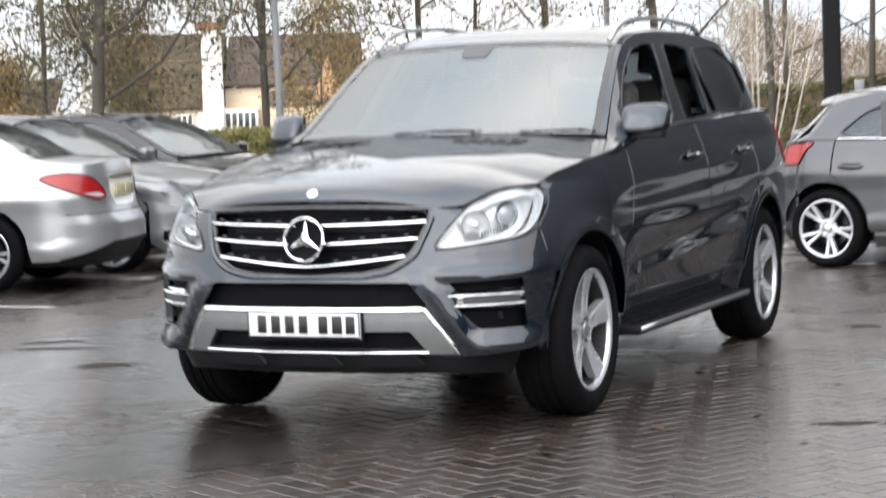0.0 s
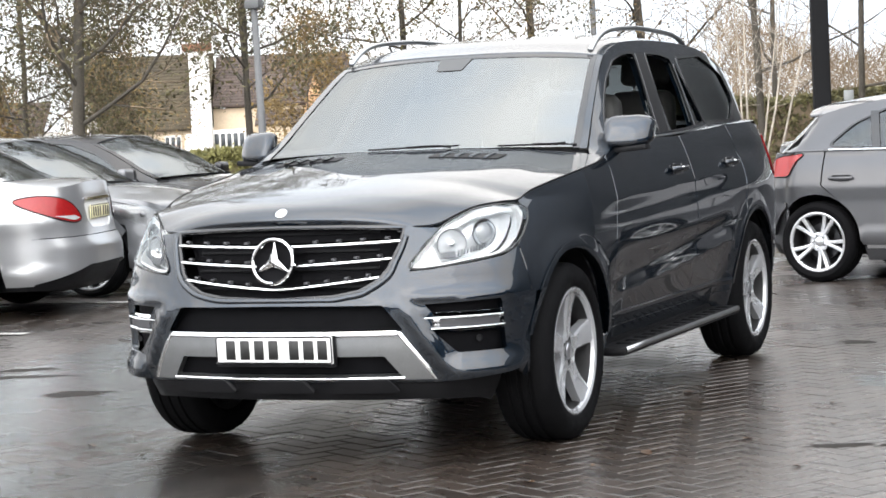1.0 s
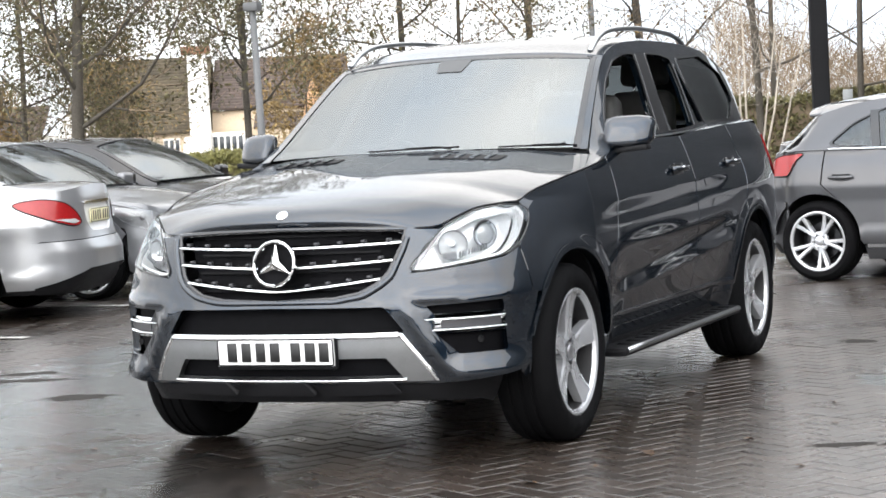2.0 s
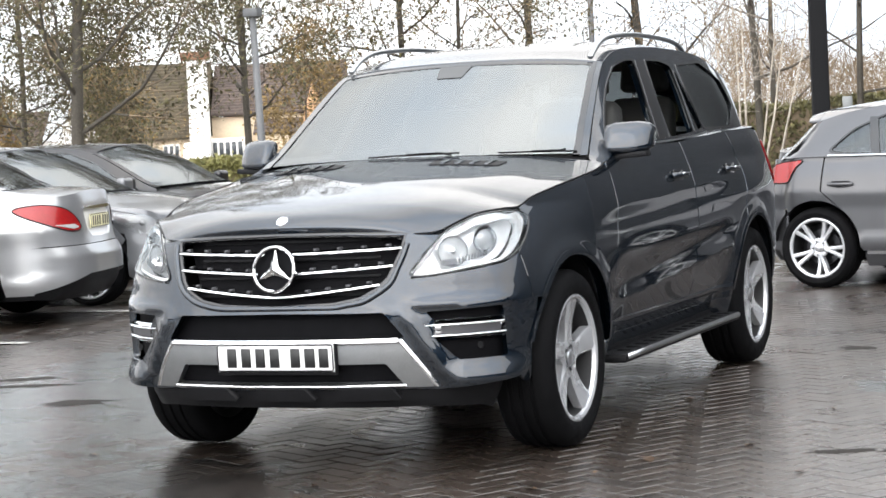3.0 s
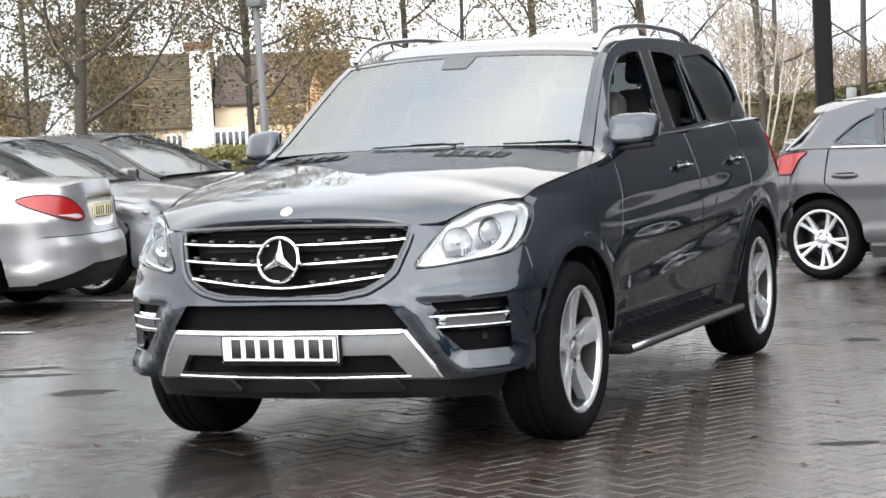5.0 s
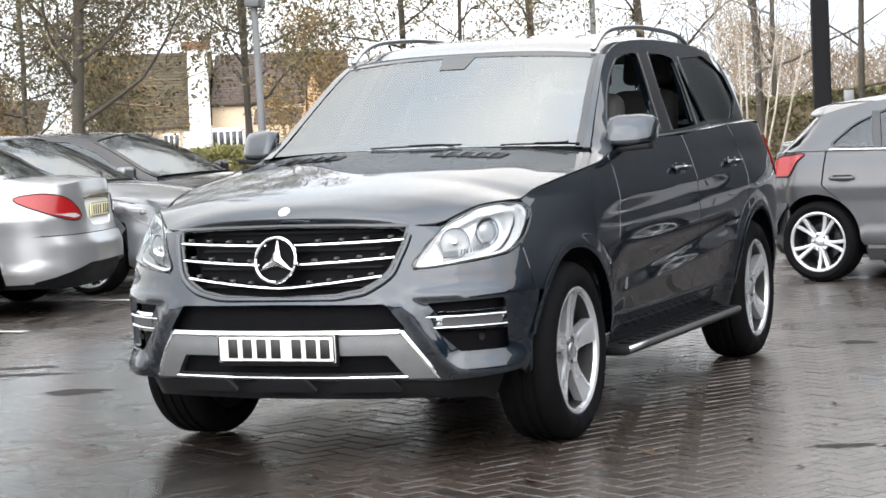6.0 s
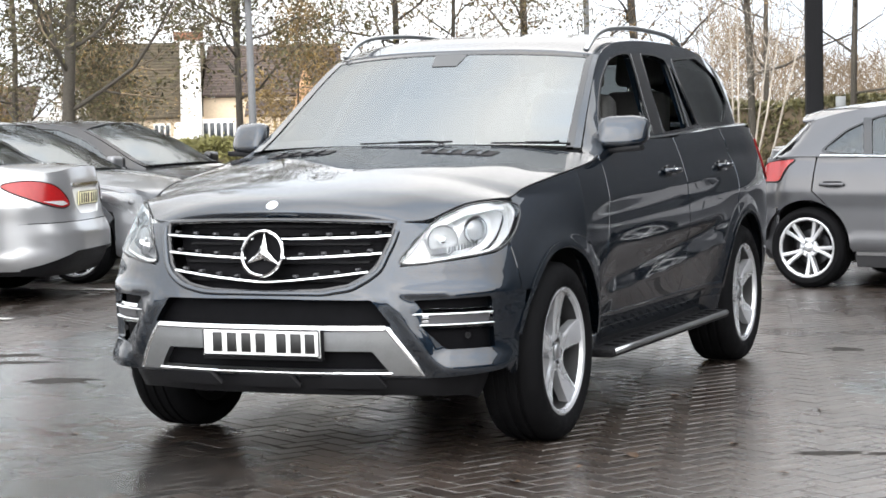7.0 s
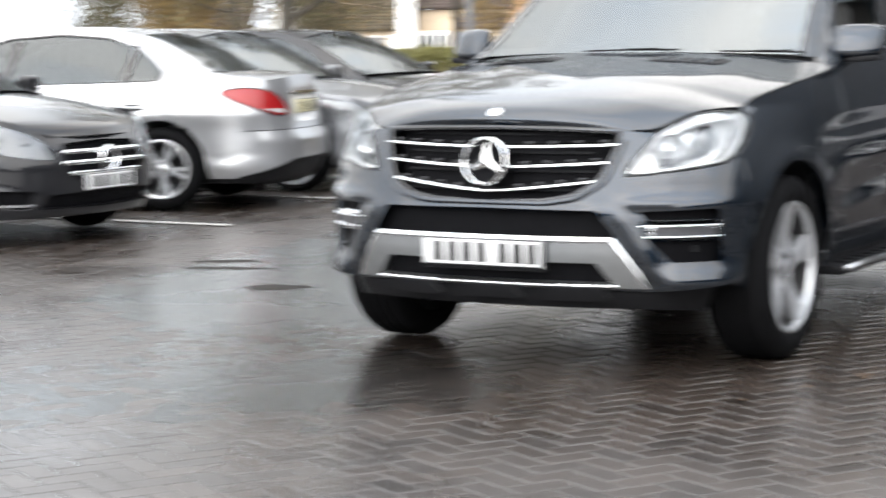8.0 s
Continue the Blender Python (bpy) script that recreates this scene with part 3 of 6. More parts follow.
    part("bonnet_badge", lathe("bonnet_badge", [(0, 0.0), (0.003, 0.012), (0.002, 0.024), (-0.004, 0.026)][::-1], M_CHROME, 24, "z"), root, "small round chrome badge").matrix_local = Matrix.Translation(Vector(bq)) @ pose(0, 0, 0, 40, 0, 0)

    # front bumper: skin with openings for grille, air intakes and lamps
    lamp = [(0.575, 0.783), (0.632, 0.867), (0.732, 0.947), (0.92, 0.998), (1.13, 1.011), (1.24, 1.0), (1.265, 0.97), (1.195, 0.908), (1.095, 0.857), (1.005, 0.825), (0.845, 0.805)]
    lampc = chain(lamp, 5, True)
    grille = mir([(0, 0.672), (0.25, 0.681), (0.36, 0.70), (0.43, 0.735), (0.475, 0.775), (0.53, 0.88), (0.548, 0.942), (0.3, 0.952), (0, 0.957)])
    intake = eased(mir([(0, 0.547), (0.535, 0.547), (0.455, 0.648), (0, 0.652)]), 0.012)
    side_in = lambda g: eased([(g * a, b) for a, b in [(0.645, 0.545), (0.725, 0.47), (0.745, 0.452), (0.965, 0.452), (0.945, 0.652), (0.62, 0.645), (0.66, 0.60)]], 0.012)
    top = [(1.10, 0.846), (1.005, 0.815), (0.84, 0.795), (0.565, 0.772), (0.618, 0.866), (0.70, 0.935), (0.60, 0.940), (0.552, 0.948)]
    low = [(0, 0.345), (0.52, 0.345), (0.66, 0.338), (1.02, 0.365), (1.08, 0.33), (1.12, 0.335)]
    sa = S.at(-0.43)
    half = [*low, (sa, 0.38), (sa, 0.45), (sa + 0.02, 0.56), (sa + 0.045, 0.66), (1.12, 0.66), (1.11, 0.75), *top, (0.3, 0.953), (0, 0.958)]
    gap = mir([(0, 0.352), (0.53, 0.352), (0.645, 0.352), (0.50, 0.543), (0, 0.545)])
    part("front_bumper", skin("front_bumper", mir(half), front, M_SUV, 0.03, [grille, intake, side_in(1), side_in(-1), eased(gap, 0.01)], 0.03), root, "dark grey bumper with three air openings")
    part("grille_backing", skin("grille_backing", mir([(0, 0.66), (0.4, 0.70), (0.56, 0.95), (0, 0.965)]), deep(0.07), M_MESH, 0.06, (), 0), root)
    # folded dark rim of the grille opening
    rim = np.array(grille)
    part("grille_frame", tube("grille_frame", S(dense(rim, 0.02)[:, 0], dense(rim, 0.02)[:, 1], -0.012).tolist() + [S(rim[0][0], rim[0][1], -0.012).tolist()], 0.012, M_GLOSSBLACK, 6, False), root)
    # body-coloured rolled edge round the grille
    rolled = dense(np.array(grille)[1:-1] * np.array([1.028, 1.0]) + np.array([0, -0.010]) * (np.array(grille)[1:-1][:, 1:] < 0.86), 0.02)
    rolled = rolled[np.abs(rolled[:, 0]) + (rolled[:, 1] < 0.93) > 0.54]
    lowr = rolled[rolled[:, 1] < 0.935]
    lowr = lowr[np.argsort(lowr[:, 0])]
    part("grille_surround", tube("grille_surround", chain(S(lowr[:, 0], lowr[:, 1], 0.0)[::3], 4), 0.0125, M_SUV, 10), root, "dark grey rolled edge")
    for z, e, drop in ((0.893, 0.528, 0.012), (0.826, 0.492, 0.022), (0.755, 0.44, 0.040)):
        bar = lambda s, q, z=z, e=e, drop=drop: S(s, z - drop * (1 - np.abs(s / e) ** 1.3) + q, 0.006 - 2.2 * np.abs(q))
        g = part("grille_bar", sheet("grille_bar", bar, M_CHROME, 36, 4, (-e, e), (-0.0115, 0.0115), 0.006), root, "chrome cross bar")
        for k in range(10):
            s = (k - 4.5) * e / 5.0
            if abs(s) < 0.09:
                continue
            c = S(s, z + 0.015 - drop * (1 - abs(s / e) ** 1.3), -0.012)
            part("lug", block("lug", (0.014, 0.03, 0.009), M_LUG, 0.002, 1, Matrix.Translation(Vector(c))), g)
    for z in (0.93, 0.86, 0.79, 0.72):
        part("grille_slat", sheet("grille_slat", lambda s, q, z=z: S(s, z + q, -0.055 + 0 * q), M_TRIM, 24, 1, (-0.43, 0.43), (-0.005, 0.005), 0.01), root)
    # round three-spoke emblem
    em = part("emblem", lathe("emblem", [(-0.004, 0.083), (-0.016, 0.083), (-0.021, 0.088), (-0.016, 0.0945), (-0.003, 0.0955), (0.006, 0.092)], M_CHROME, 48, "y"), root, "round chrome emblem ring with three spokes")
    em.matrix_local = pose(0, -0.845, 0.826, -12, 0, 0)
    for k in range(3):
        a = radians(90 + 120 * k)
        tip, s1, s2 = (math.cos(a) * 0.084, math.sin(a) * 0.084), (math.cos(a + 1.047) * 0.021, math.sin(a + 1.047) * 0.021), (math.cos(a - 1.047) * 0.021, math.sin(a - 1.047) * 0.021)
        part("spoke", raw("spoke", [(tip[0], -0.008, tip[1]), (s1[0], -0.008, s1[1]), (0, -0.024, 0), (s2[0], -0.008, s2[1]), (0, 0.004, 0)], [(0, 1, 2), (0, 2, 3), (0, 4, 1), (0, 3, 4)], M_CHROME), em)
    part("disc", lathe("disc", [(0.012, 0.0), (0.012, 0.088)], M_MESH, 32, "y"), em)
    # intakes
    part("intake_mesh", skin("intake_mesh", mir([(0, 0.53), (0.56, 0.53), (0.47, 0.665), (0, 0.665)]), deep(0.05), M_MESH, 0.06, (), 0), root, "black mesh")
    for g in (1, -1):
        bk = part("side_intake", skin("side_intake", [(g * 0.60, 0.43), (g * 0.99, 0.43), (g * 0.97, 0.67), (g * 0.60, 0.67)], deep(0.045), M_MESH, 0.06, (), 0), root)
        for z0, z1, s0, s1 in ((0.585, 0.595, 0.585, 0.950), (0.543, 0.552, 0.628, 0.957)):
            strip = lambda s, q, g=g, z0=z0, z1=z1: S(g * s, z0 + (z1 - z0) * 0.5 + q, 0.004 - 1.5 * np.abs(q))
            part("chrome_strip", sheet("chrome_strip", strip, M_CHROME, 16, 4, (s0, s1), (-0.0065, 0.0065), 0.03), bk, "slim chrome strip")
        lit = lambda s, q, g=g: S(g * s, q, -0.01)
        part("day_lamp", sheet("day_lamp", lit, M_LUG, 10, 2, (0.68, 0.94), (0.553, 0.584), 0.01), bk, "clear slim daytime lamp")
        part("sensor", lathe("sensor", [(-0.005, 0.0), (-0.006, 0.012), (0, 0.014)], M_TRIM, 12, "y"), bk).matrix_local = Matrix.Translation(Vector(S(g * 0.85, 0.50, -0.03)))
    # underguard: bright frame with a dark slot
    gp = eased(mir([(0, 0.352), (0.545, 0.352), (0.655, 0.350), (0.515, 0.541), (0, 0.543)]), 0.008)
    slot = eased(mir([(0, 0.366), (0.52, 0.366), (0.455, 0.448), (0, 0.450)]), 0.008)
    ug = part("underguard", skin("underguard", gp, lambda s, z: S(s, z, 0.006), material("satin_grey_guard", (0.23, 0.235, 0.24), 0.35, 0.8, var=0.1, scale=15, fine=200), 0.03, [slot], 0.03), root, "satin grey guard frame with chrome edges")
    part("slot_mesh", skin("slot_mesh", mir([(0, 0.355), (0.54, 0.355), (0.47, 0.46), (0, 0.46)]), deep(0.03), M_MESH, 0.06, (), 0), ug)
    topc = lambda s, q: S(s, 0.534 + q, 0.016 - 1.0 * np.abs(q))
    part("chrome_edge", sheet("chrome_edge", topc, M_CHROME, 36, 4, (-0.508, 0.508), (-0.0135, 0.0135), 0.02), ug)
    lowc = lambda s, q: S(s, 0.358 + q, 0.012 - 1.0 * np.abs(q))
    part("chrome_edge", sheet("chrome_edge", lowc, M_CHROME, 36, 4, (-0.53, 0.53), (-0.0085, 0.0085), 0.02), ug)
    for g in (1, -1):
        armc = lambda q, t, g=g: S(g * (0.510 + 0.145 * t + q), 0.543 - 0.192 * t, 0.014 - 0.8 * np.abs(q))
        part("chrome_edge", sheet("chrome_edge", armc, M_CHROME, 4, 14, (-0.015, 0.015), (0, 1), 0.02), ug)
    for s0 in (-0.36, 0.0, 0.36):
        foot = eased([(s0 - 0.15, 0.30), (s0 + 0.15, 0.30), (s0 + 0.105, 0.353), (s0 - 0.105, 0.353)], 0.01)
        part("valance_tooth", skin("valance_tooth", foot, lambda s, z: S(s, z, 0.02), M_TRIM, 0.04, (), 0.03), root)
    val = mir([(0, 0.268), (0.6, 0.268), (0.88, 0.255), (0.98, 0.235), (1.0, 0.26), (1.02, 0.345), (0.98, 0.358), (0.66, 0.335), (0, 0.345)])
    part("lower_valance", skin("lower_valance", val, lambda s, z: S(s, z, -0.012 - 0.05 * np.clip((np.abs(s) - 0.7) / 0.3, 0, 1)), M_TRIM, 0.04, (), 0.06), root, "black plastic")
    plate(root, pose(0, -0.886, 0.480, 2, 0, 0), M_PLATE, ((-0.192, 0.042), (-0.128, 0.042), (-0.064, 0.042), (-0.0, 0.042), (0.092, 0.042), (0.156, 0.046), (0.217, 0.042)))
    part("plate_holder", block("plate_holder", (0.53, 0.025, 0.125), M_TRIM, 0.006, 2, pose(0, -0.872, 0.474, 2, 0, 0)), root)
    # headlamps
    for g in (1, -1):
        pod = part("headlight", skin("headlight", [(g * a, b) for a, b in lampc], lambda s, z: S(s, z, -0.075 + 0.02 * (z - 0.9)), M_REFLECTOR, 0.03, (), 0), root, "clear lens over bright reflectors")
        part("lens", skin("lens", [(g * a, b) for a, b in lampc], lambda s, z: S(s, z, 0.006), M_LENS, 0.025, (), 0.012), pod)
        ring = np.array([*lampc, lampc[0]])
        part("lamp_seal", tube("lamp_seal", S(g * ring[:, 0], ring[:, 1], 0.004).tolist(), 0.004, M_GLOSSBLACK, 6, False), pod)
        inner = [(g * (0.9 + (a - 0.9) * 0.94), 0.90 + (b - 0.90) * 0.90) for a, b in lampc]
        part("bezel", skin("bezel", [(g * a, b) for a, b in lampc], lambda s, z: S(s, z, -0.02), M_BEZEL, 0.03, [inner], 0.05), pod)
        for s, z, r, bulb in ((0.76, 0.868, 0.060, True), (0.945, 0.905, 0.056, False)):
            c, d = S(g * s, z, -0.06), S(g * s, z, 0.0) - S(g * s, z, -0.06)
            turn = Matrix.Translation(Vector(c)) @ Vector(tuple(d)).to_track_quat("Z", "Y").to_matrix().to_4x4()
            part("reflector_bowl", moved(lathe("reflector_bowl", [(0.036, r), (0.042, r * 0.95), (0.040, r * 0.88), (0.022, r * 0.74), (0.006, r * 0.5), (0.0, r * 0.3)] if bulb else [(0.036, r * 0.95), (0.044, r * 0.9), (0.044, r * 0.78), (0.034, r * 0.74), (0.02, r * 0.73)], M_REFLECTOR if bulb else M_CHROME, 32, "z"), turn), pod)
            rim_r = [(r * 0.97 * math.cos(q), r * 0.97 * math.sin(q), 0.041) for q in np.linspace(0, 2 * np.pi, 33)]
            part("bowl_ring", moved(tube("bowl_ring", rim_r, 0.003, M_LUG, 6, False), turn), pod)
            part("projector", moved(lathe("projector", [(0.0, r * 0.28), (0.03, r * 0.27), (0.04, r * 0.2), (0.045, 0.0)] if bulb else [(0.02, r * 0.73), (0.034, r * 0.70), (0.044, r * 0.5), (0.050, r * 0.25), (0.051, 0.0)], M_CHROME if bulb else M_PROJ, 28, "z"), turn), pod)
        brow = lambda s, q, g=g: S(g * s, np.interp(s, [0.66, 0.74, 0.92, 1.12, 1.22], [0.868, 0.925, 0.975, 0.990, 0.985]) + q, -0.022)
        part("lamp_brow", sheet("lamp_brow", brow, M_BEZEL, 20, 2, (0.68, 1.20), (-0.010, 0.012), 0.012), pod, "pale light bar")
        part("lamp_cell", sheet("lamp_cell", lambda s, q, g=g: S(g * s, 0.826 + 0.06 * (s - 0.72) + q, -0.03), M_LUG, 6, 2, (0.70, 0.775), (-0.010, 0.012), 0.01), pod)
        for k in range(10):
            s = 0.79 + 0.017 * k
            part("lamp_rib", block("lamp_rib", (0.005, 0.012, 0.024), M_LUG, 0.002, 1, Matrix.Translation(Vector(S(g * s, 0.832 + 0.0027 * k, -0.03)))), pod)
    # wings, doors and rear quarters
    ysl = lambda q: float(np.interp(q, S.s, S.y))
    wing = [(-0.43, 0.66), (ysl(1.128), 0.665), (ysl(1.118), 0.75), (ysl(1.108), 0.850), (ysl(1.20), 0.905), (ysl(1.272), 0.968), (ysl(1.252), 1.004), (ysl(1.248), 1.018), (ysl(1.355), 1.050), (ysl(1.545), 1.083), (0.43, 1.139), (0.585, 1.162), (0.60, 1.12), (0.585, 0.98), (0.50, 0.62), (0.455, 0.50), (0.44, 0.40), *arc(0, ZW, R_ARCH, 6, 138, 22)]
    both(root, "front_wing", lambda w: skin("front_wing", wing, w(flank), M_SUV, 0.022, (), 0.02))
    lipf = lambda y0: (lambda t, q: flank(y0 + (R_ARCH + q) * np.cos(t), ZW + (R_ARCH + q) * np.sin(t)) + np.array([0.006, 0, 0]))
    both(root, "arch_lip", lambda w: sheet("arch_lip", w(lipf(0)), M_SUV, 40, 3, (radians(4), radians(165)), (-0.004, 0.022), 0.05))
    both(root, "arch_lip", lambda w: sheet("arch_lip", w(lipf(2.915)), M_SUV, 40, 3, (radians(10), radians(172)), (-0.004, 0.022), 0.05))
    door1 = eased([(0.592, 1.165), (0.608, 1.12), (0.594, 0.98), (0.508, 0.62), (0.463, 0.50), (0.452, 0.405), (1.775, 0.405), (1.80, 0.60), (1.80, 1.232), (1.2, 1.228), (0.80, 1.222)], 0.02)
    door2 = [(1.812, 1.232), (1.812, 0.60), (1.787, 0.405), (2.482, 0.405), *arc(2.915, ZW, R_ARCH + 0.01, 172, 118, 12), (2.72, 0.92), (2.77, 1.08), (2.73, 1.272), (2.2, 1.25)]
    quarter = [(2.742, 1.272), (2.782, 1.08), (2.732, 0.92), *arc(2.915, ZW, R_ARCH + 0.01, 116, 12, 18), (3.42, 0.46), (3.66, 0.46), (3.75, 0.9), (3.72, 1.25), (3.3, 1.28)]
    ds1 = both(root, "door", lambda w: skin("door", door1, w(flank), M_SUV, 0.018, (), 0.02), "dark grey front door")
    ds2 = both(root, "door", lambda w: skin("door", door2, w(flank), M_SUV, 0.018, (), 0.02), "dark grey rear door")
    both(root, "rear_quarter", lambda w: skin("rear_quarter", quarter, w(flank), M_SUV, 0.02, (), 0.02))
    for ds, y0 in ((ds1, 1.56), (ds2, 2.52)):
        for d, g in zip(ds, (1, -1)):
            bar = [(g * (S.beside(y, 1.075)[0] + 0.012 + 0.03 * math.sin(math.pi * (y - y0 + 0.12) / 0.24)), y, 1.075) for y in np.linspace(y0 - 0.12, y0 + 0.12, 12)]
            part("door_handle", tube("door_handle", bar, 0.014, M_SUV, 8), d)
            part("handle_strip", tube("handle_strip", [(q[0] + g * 0.010, q[1], q[2] + 0.009) for q in bar[3:-3]], 0.004, M_CHROME, 6), d, "slim chrome strip")
            cup = S.beside(y0, 1.07)
            part("handle_cup", block("handle_cup", (0.012, 0.15, 0.06), M_GLOSSBLACK, 0.005, 2, Matrix.Translation((g * (cup[0] + 0.001), y0, 1.072))), d)
    sill = eased([(0.44, 0.40), (0.44, 0.27), (2.49, 0.27), (2.49, 0.40)], 0.02)
    both(root, "sill", lambda w: skin("sill", sill, w(flank), M_SUV, 0.05, (), 0.03))
    strip = lambda y, q: flank(y, 0.452 + q) + np.array([0.006, 0, 0]) * (1 - (q / 0.02) ** 2)[..., None]
    both(root, "side_strip", lambda w: sheet("side_strip", w(strip), M_SUV, 30, 4, (0.50, 2.46), (-0.018, 0.018), 0.008))
    for g in (1, -1):
        rb = part("running_board", block("running_board", (0.15, 1.90, 0.04), M_TRIM, 0.014, 2, pose(g * 0.915, 1.46, 0.305)), root, "black running board with bright edge")
        part("edge_trim", tube("edge_trim", [(g * 0.986, y, 0.312) for y in np.linspace(0.54, 2.38, 8)], 0.013, M_RAIL, 10), rb)
        for k in range(14):
            part("stud", block("stud", (0.06, 0.035, 0.006), M_RUBBER, 0.002, 1, pose(g * 0.93, 0.66 + 0.125 * k, 0.326)), rb)
    # greenhouse
    belt = [(0.50, 1.150), (0.62, 1.168), (0.80, 1.224), (1.5, 1.232), (2.2, 1.252), (2.73, 1.275), (3.4, 1.285), (3.8, 1.29)]
    rail = [(0.50, 0.845, 1.165), (0.62, 0.815, 1.215), (0.80, 0.775, 1.335), (1.0, 0.735, 1.475), (1.18, 0.70, 1.592), (1.30, 0.682, 1.650), (1.45, 0.672, 1.688), (1.7, 0.668, 1.712), (2.2, 0.662, 1.722), (2.8, 0.645, 1.708), (3.2, 0.625, 1.675), (3.5, 0.60, 1.625), (3.72, 0.60, 1.56)]
    zb, rl = curve_of(belt), curve_of(rail)
    flat_up = upper_side(S, belt, rail)

    def up(y, z):
        # behind the doors the cabin stands inboard of the haunch
        p = flat_up(y, z)
        t = np.clip((np.asarray(y, float) - 1.9) / 1.2, 0, 1)
        q = np.clip((z - zb(y)) / np.maximum(rl(y)[..., 1] - zb(y), 0.02), 0, 1)
        p[..., 0] -= 0.075 * t * t * (3 - 2 * t) * (1 - q)
        return p
    ledge = lambda y, q: (1 - q)[..., None] * S.beside(y, zb(y) - 0.004) + q[..., None] * (up(y, zb(y) + 0.004)) + np.array([0, 0, 0.012]) * (q * (1 - q))[..., None]
    both(root, "shoulder", lambda w: sheet("shoulder", w(ledge), M_SUV, 24, 4, (1.9, 3.74), (0, 1), 0), "dark grey haunch above the rear wheel")
    off = lambda d: (lambda y, z: up(y, z) + np.array([d, 0, 0]))
    ys = np.r_[np.linspace(0.56, 1.5, 14), np.linspace(1.6, 3.70, 12)]
    outline = [*[(y, zb(y) + 0.002) for y in np.linspace(3.74, 0.56, 30)], *[(y, rl(y)[1] - 0.004) for y in ys], (3.76, 1.45)]
    w1 = eased([(0.79, 1.242), (1.475, 1.250), (1.545, 1.42), (1.675, 1.648), (1.53, 1.645), (1.34, 1.610), (1.15, 1.522), (1.0, 1.42), (0.85, 1.305)], 0.035)
    w2 = eased([(1.69, 1.258), (2.15, 1.276), (2.235, 1.50), (2.27, 1.628), (2.1, 1.648), (1.87, 1.650), (1.745, 1.445)], 0.03)
    w3 = eased([(2.20, 1.284), (2.42, 1.292), (2.36, 1.44), (2.315, 1.60), (2.285, 1.58), (2.25, 1.45)], 0.012)
    w4 = eased([(2.47, 1.296), (3.20, 1.300), (3.50, 1.42), (3.46, 1.56), (2.98, 1.655), (2.42, 1.632), (2.40, 1.52)], 0.03)
    both(root, "window_frame", lambda w: skin("window_frame", outline, w(up), M_SUV, 0.04, [w1, w2, w3, w4], 0.03), "dark grey pillars and roof rail")
    for wd, ma, lb in ((w1, None, ""), (w2, None, ""), (w3, M_TINT, "dark side window"), (w4, M_TINT, "dark side window")):
        for sx, w in ((1, lambda q: q), (-1, flipped)):     # the near pair of door windows has no glass, so no sky reflects there
            if ma or sx < 0:
                part("side_window", skin("side_window", wd, w(off(-0.010)), ma or M_CLEAR, 0.06, (), 0), root, lb or "clear side window")
        grown = np.array(wd) + (np.array(wd) - np.array(wd).mean(0)) * 0.05
        both(root, "window_seal", lambda w: skin("window_seal", grown, w(off(0.003)), M_GLOSSBLACK, 0.04, [np.array(wd) - (np.array(wd) - np.array(wd).mean(0)) * 0.012], 0.006))
    bpil = [(1.50, 1.254), (1.665, 1.258), (1.73, 1.445), (1.845, 1.65), (1.705, 1.65), (1.57, 1.42)]
    both(root, "door_pillar", lambda w: skin("door_pillar", bpil, w(off(0.004)), M_GLOSSBLACK, 0.05, (), 0.004))
    wl_strip = lambda y, q: up(y, zb(y) + 0.009 + q) + np.array([0.004, 0, 0])
    both(root, "waist_trim", lambda w: sheet("waist_trim", w(wl_strip), M_SATIN, 40, 2, (0.82, 2.5), (-0.0035, 0.0035), 0.004), "slim bright waist trim")
    r_at = lambda y: rl(y)
    rows = [(v, r_at(y)[0], y, r_at(y)[1]) for v, y in zip(np.linspace(0, 1, 7), np.linspace(0.60, 1.26, 7))]
    ws = loft(rows, [(0, 0.39, 1.224), (0.5, 0.78, 1.462), (1, 1.13, 1.668)], 2.2)
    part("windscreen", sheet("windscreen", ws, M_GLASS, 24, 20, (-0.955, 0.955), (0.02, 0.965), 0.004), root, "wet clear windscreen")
    band = lambda u0, u1, v0, v1, nm, ma, d=0.003: part(nm, sheet(nm, lambda u, v: ws(u, v) + np.array([0, -d, d]), ma, 16, 6, (u0, u1), (v0, v1), 0.01), root)
    for g in (1, -1):
        band(g * 0.93, g * 0.965, 0.0, 0.985, "screen_seal", M_GLOSSBLACK)
        part("screen_pillar", sheet("screen_pillar", ws, M_SUV, 4, 20, (g * 0.962, g * 1.0), (-0.05, 1.0), 0.01), root, "dark grey pillar")
    band(-0.96, 0.96, 0.955, 0.985, "screen_seal", M_GLOSSBLACK)
    frit = lambda u, v: ws(u * (0.72 + 0.28 * v), 0.815 + 0.16 * v) + np.array([0, -0.0025, 0.0025])
    part("screen_patch", sheet("screen_patch", frit, material("grey_screen_patch", (0.05, 0.052, 0.054), 0.4, 0, 0.0, var=0.1, scale=20, fine=200), 10, 6, (-0.125, 0.125), (0, 1), 0.002), root, "grey sensor patch behind the mirror")
    cowl = lambda u, v: np.stack([u * (0.80 + 0.02 * v), 0.37 + 0.06 * v + 0.19 * u * u, 1.206 + 0.014 * v - 0.022 * u * u], -1)
    part("cowl", sheet("cowl", cowl, M_TRIM, 20, 4, (-1, 1), (0, 1), 0.03), root, "black plastic cowl")
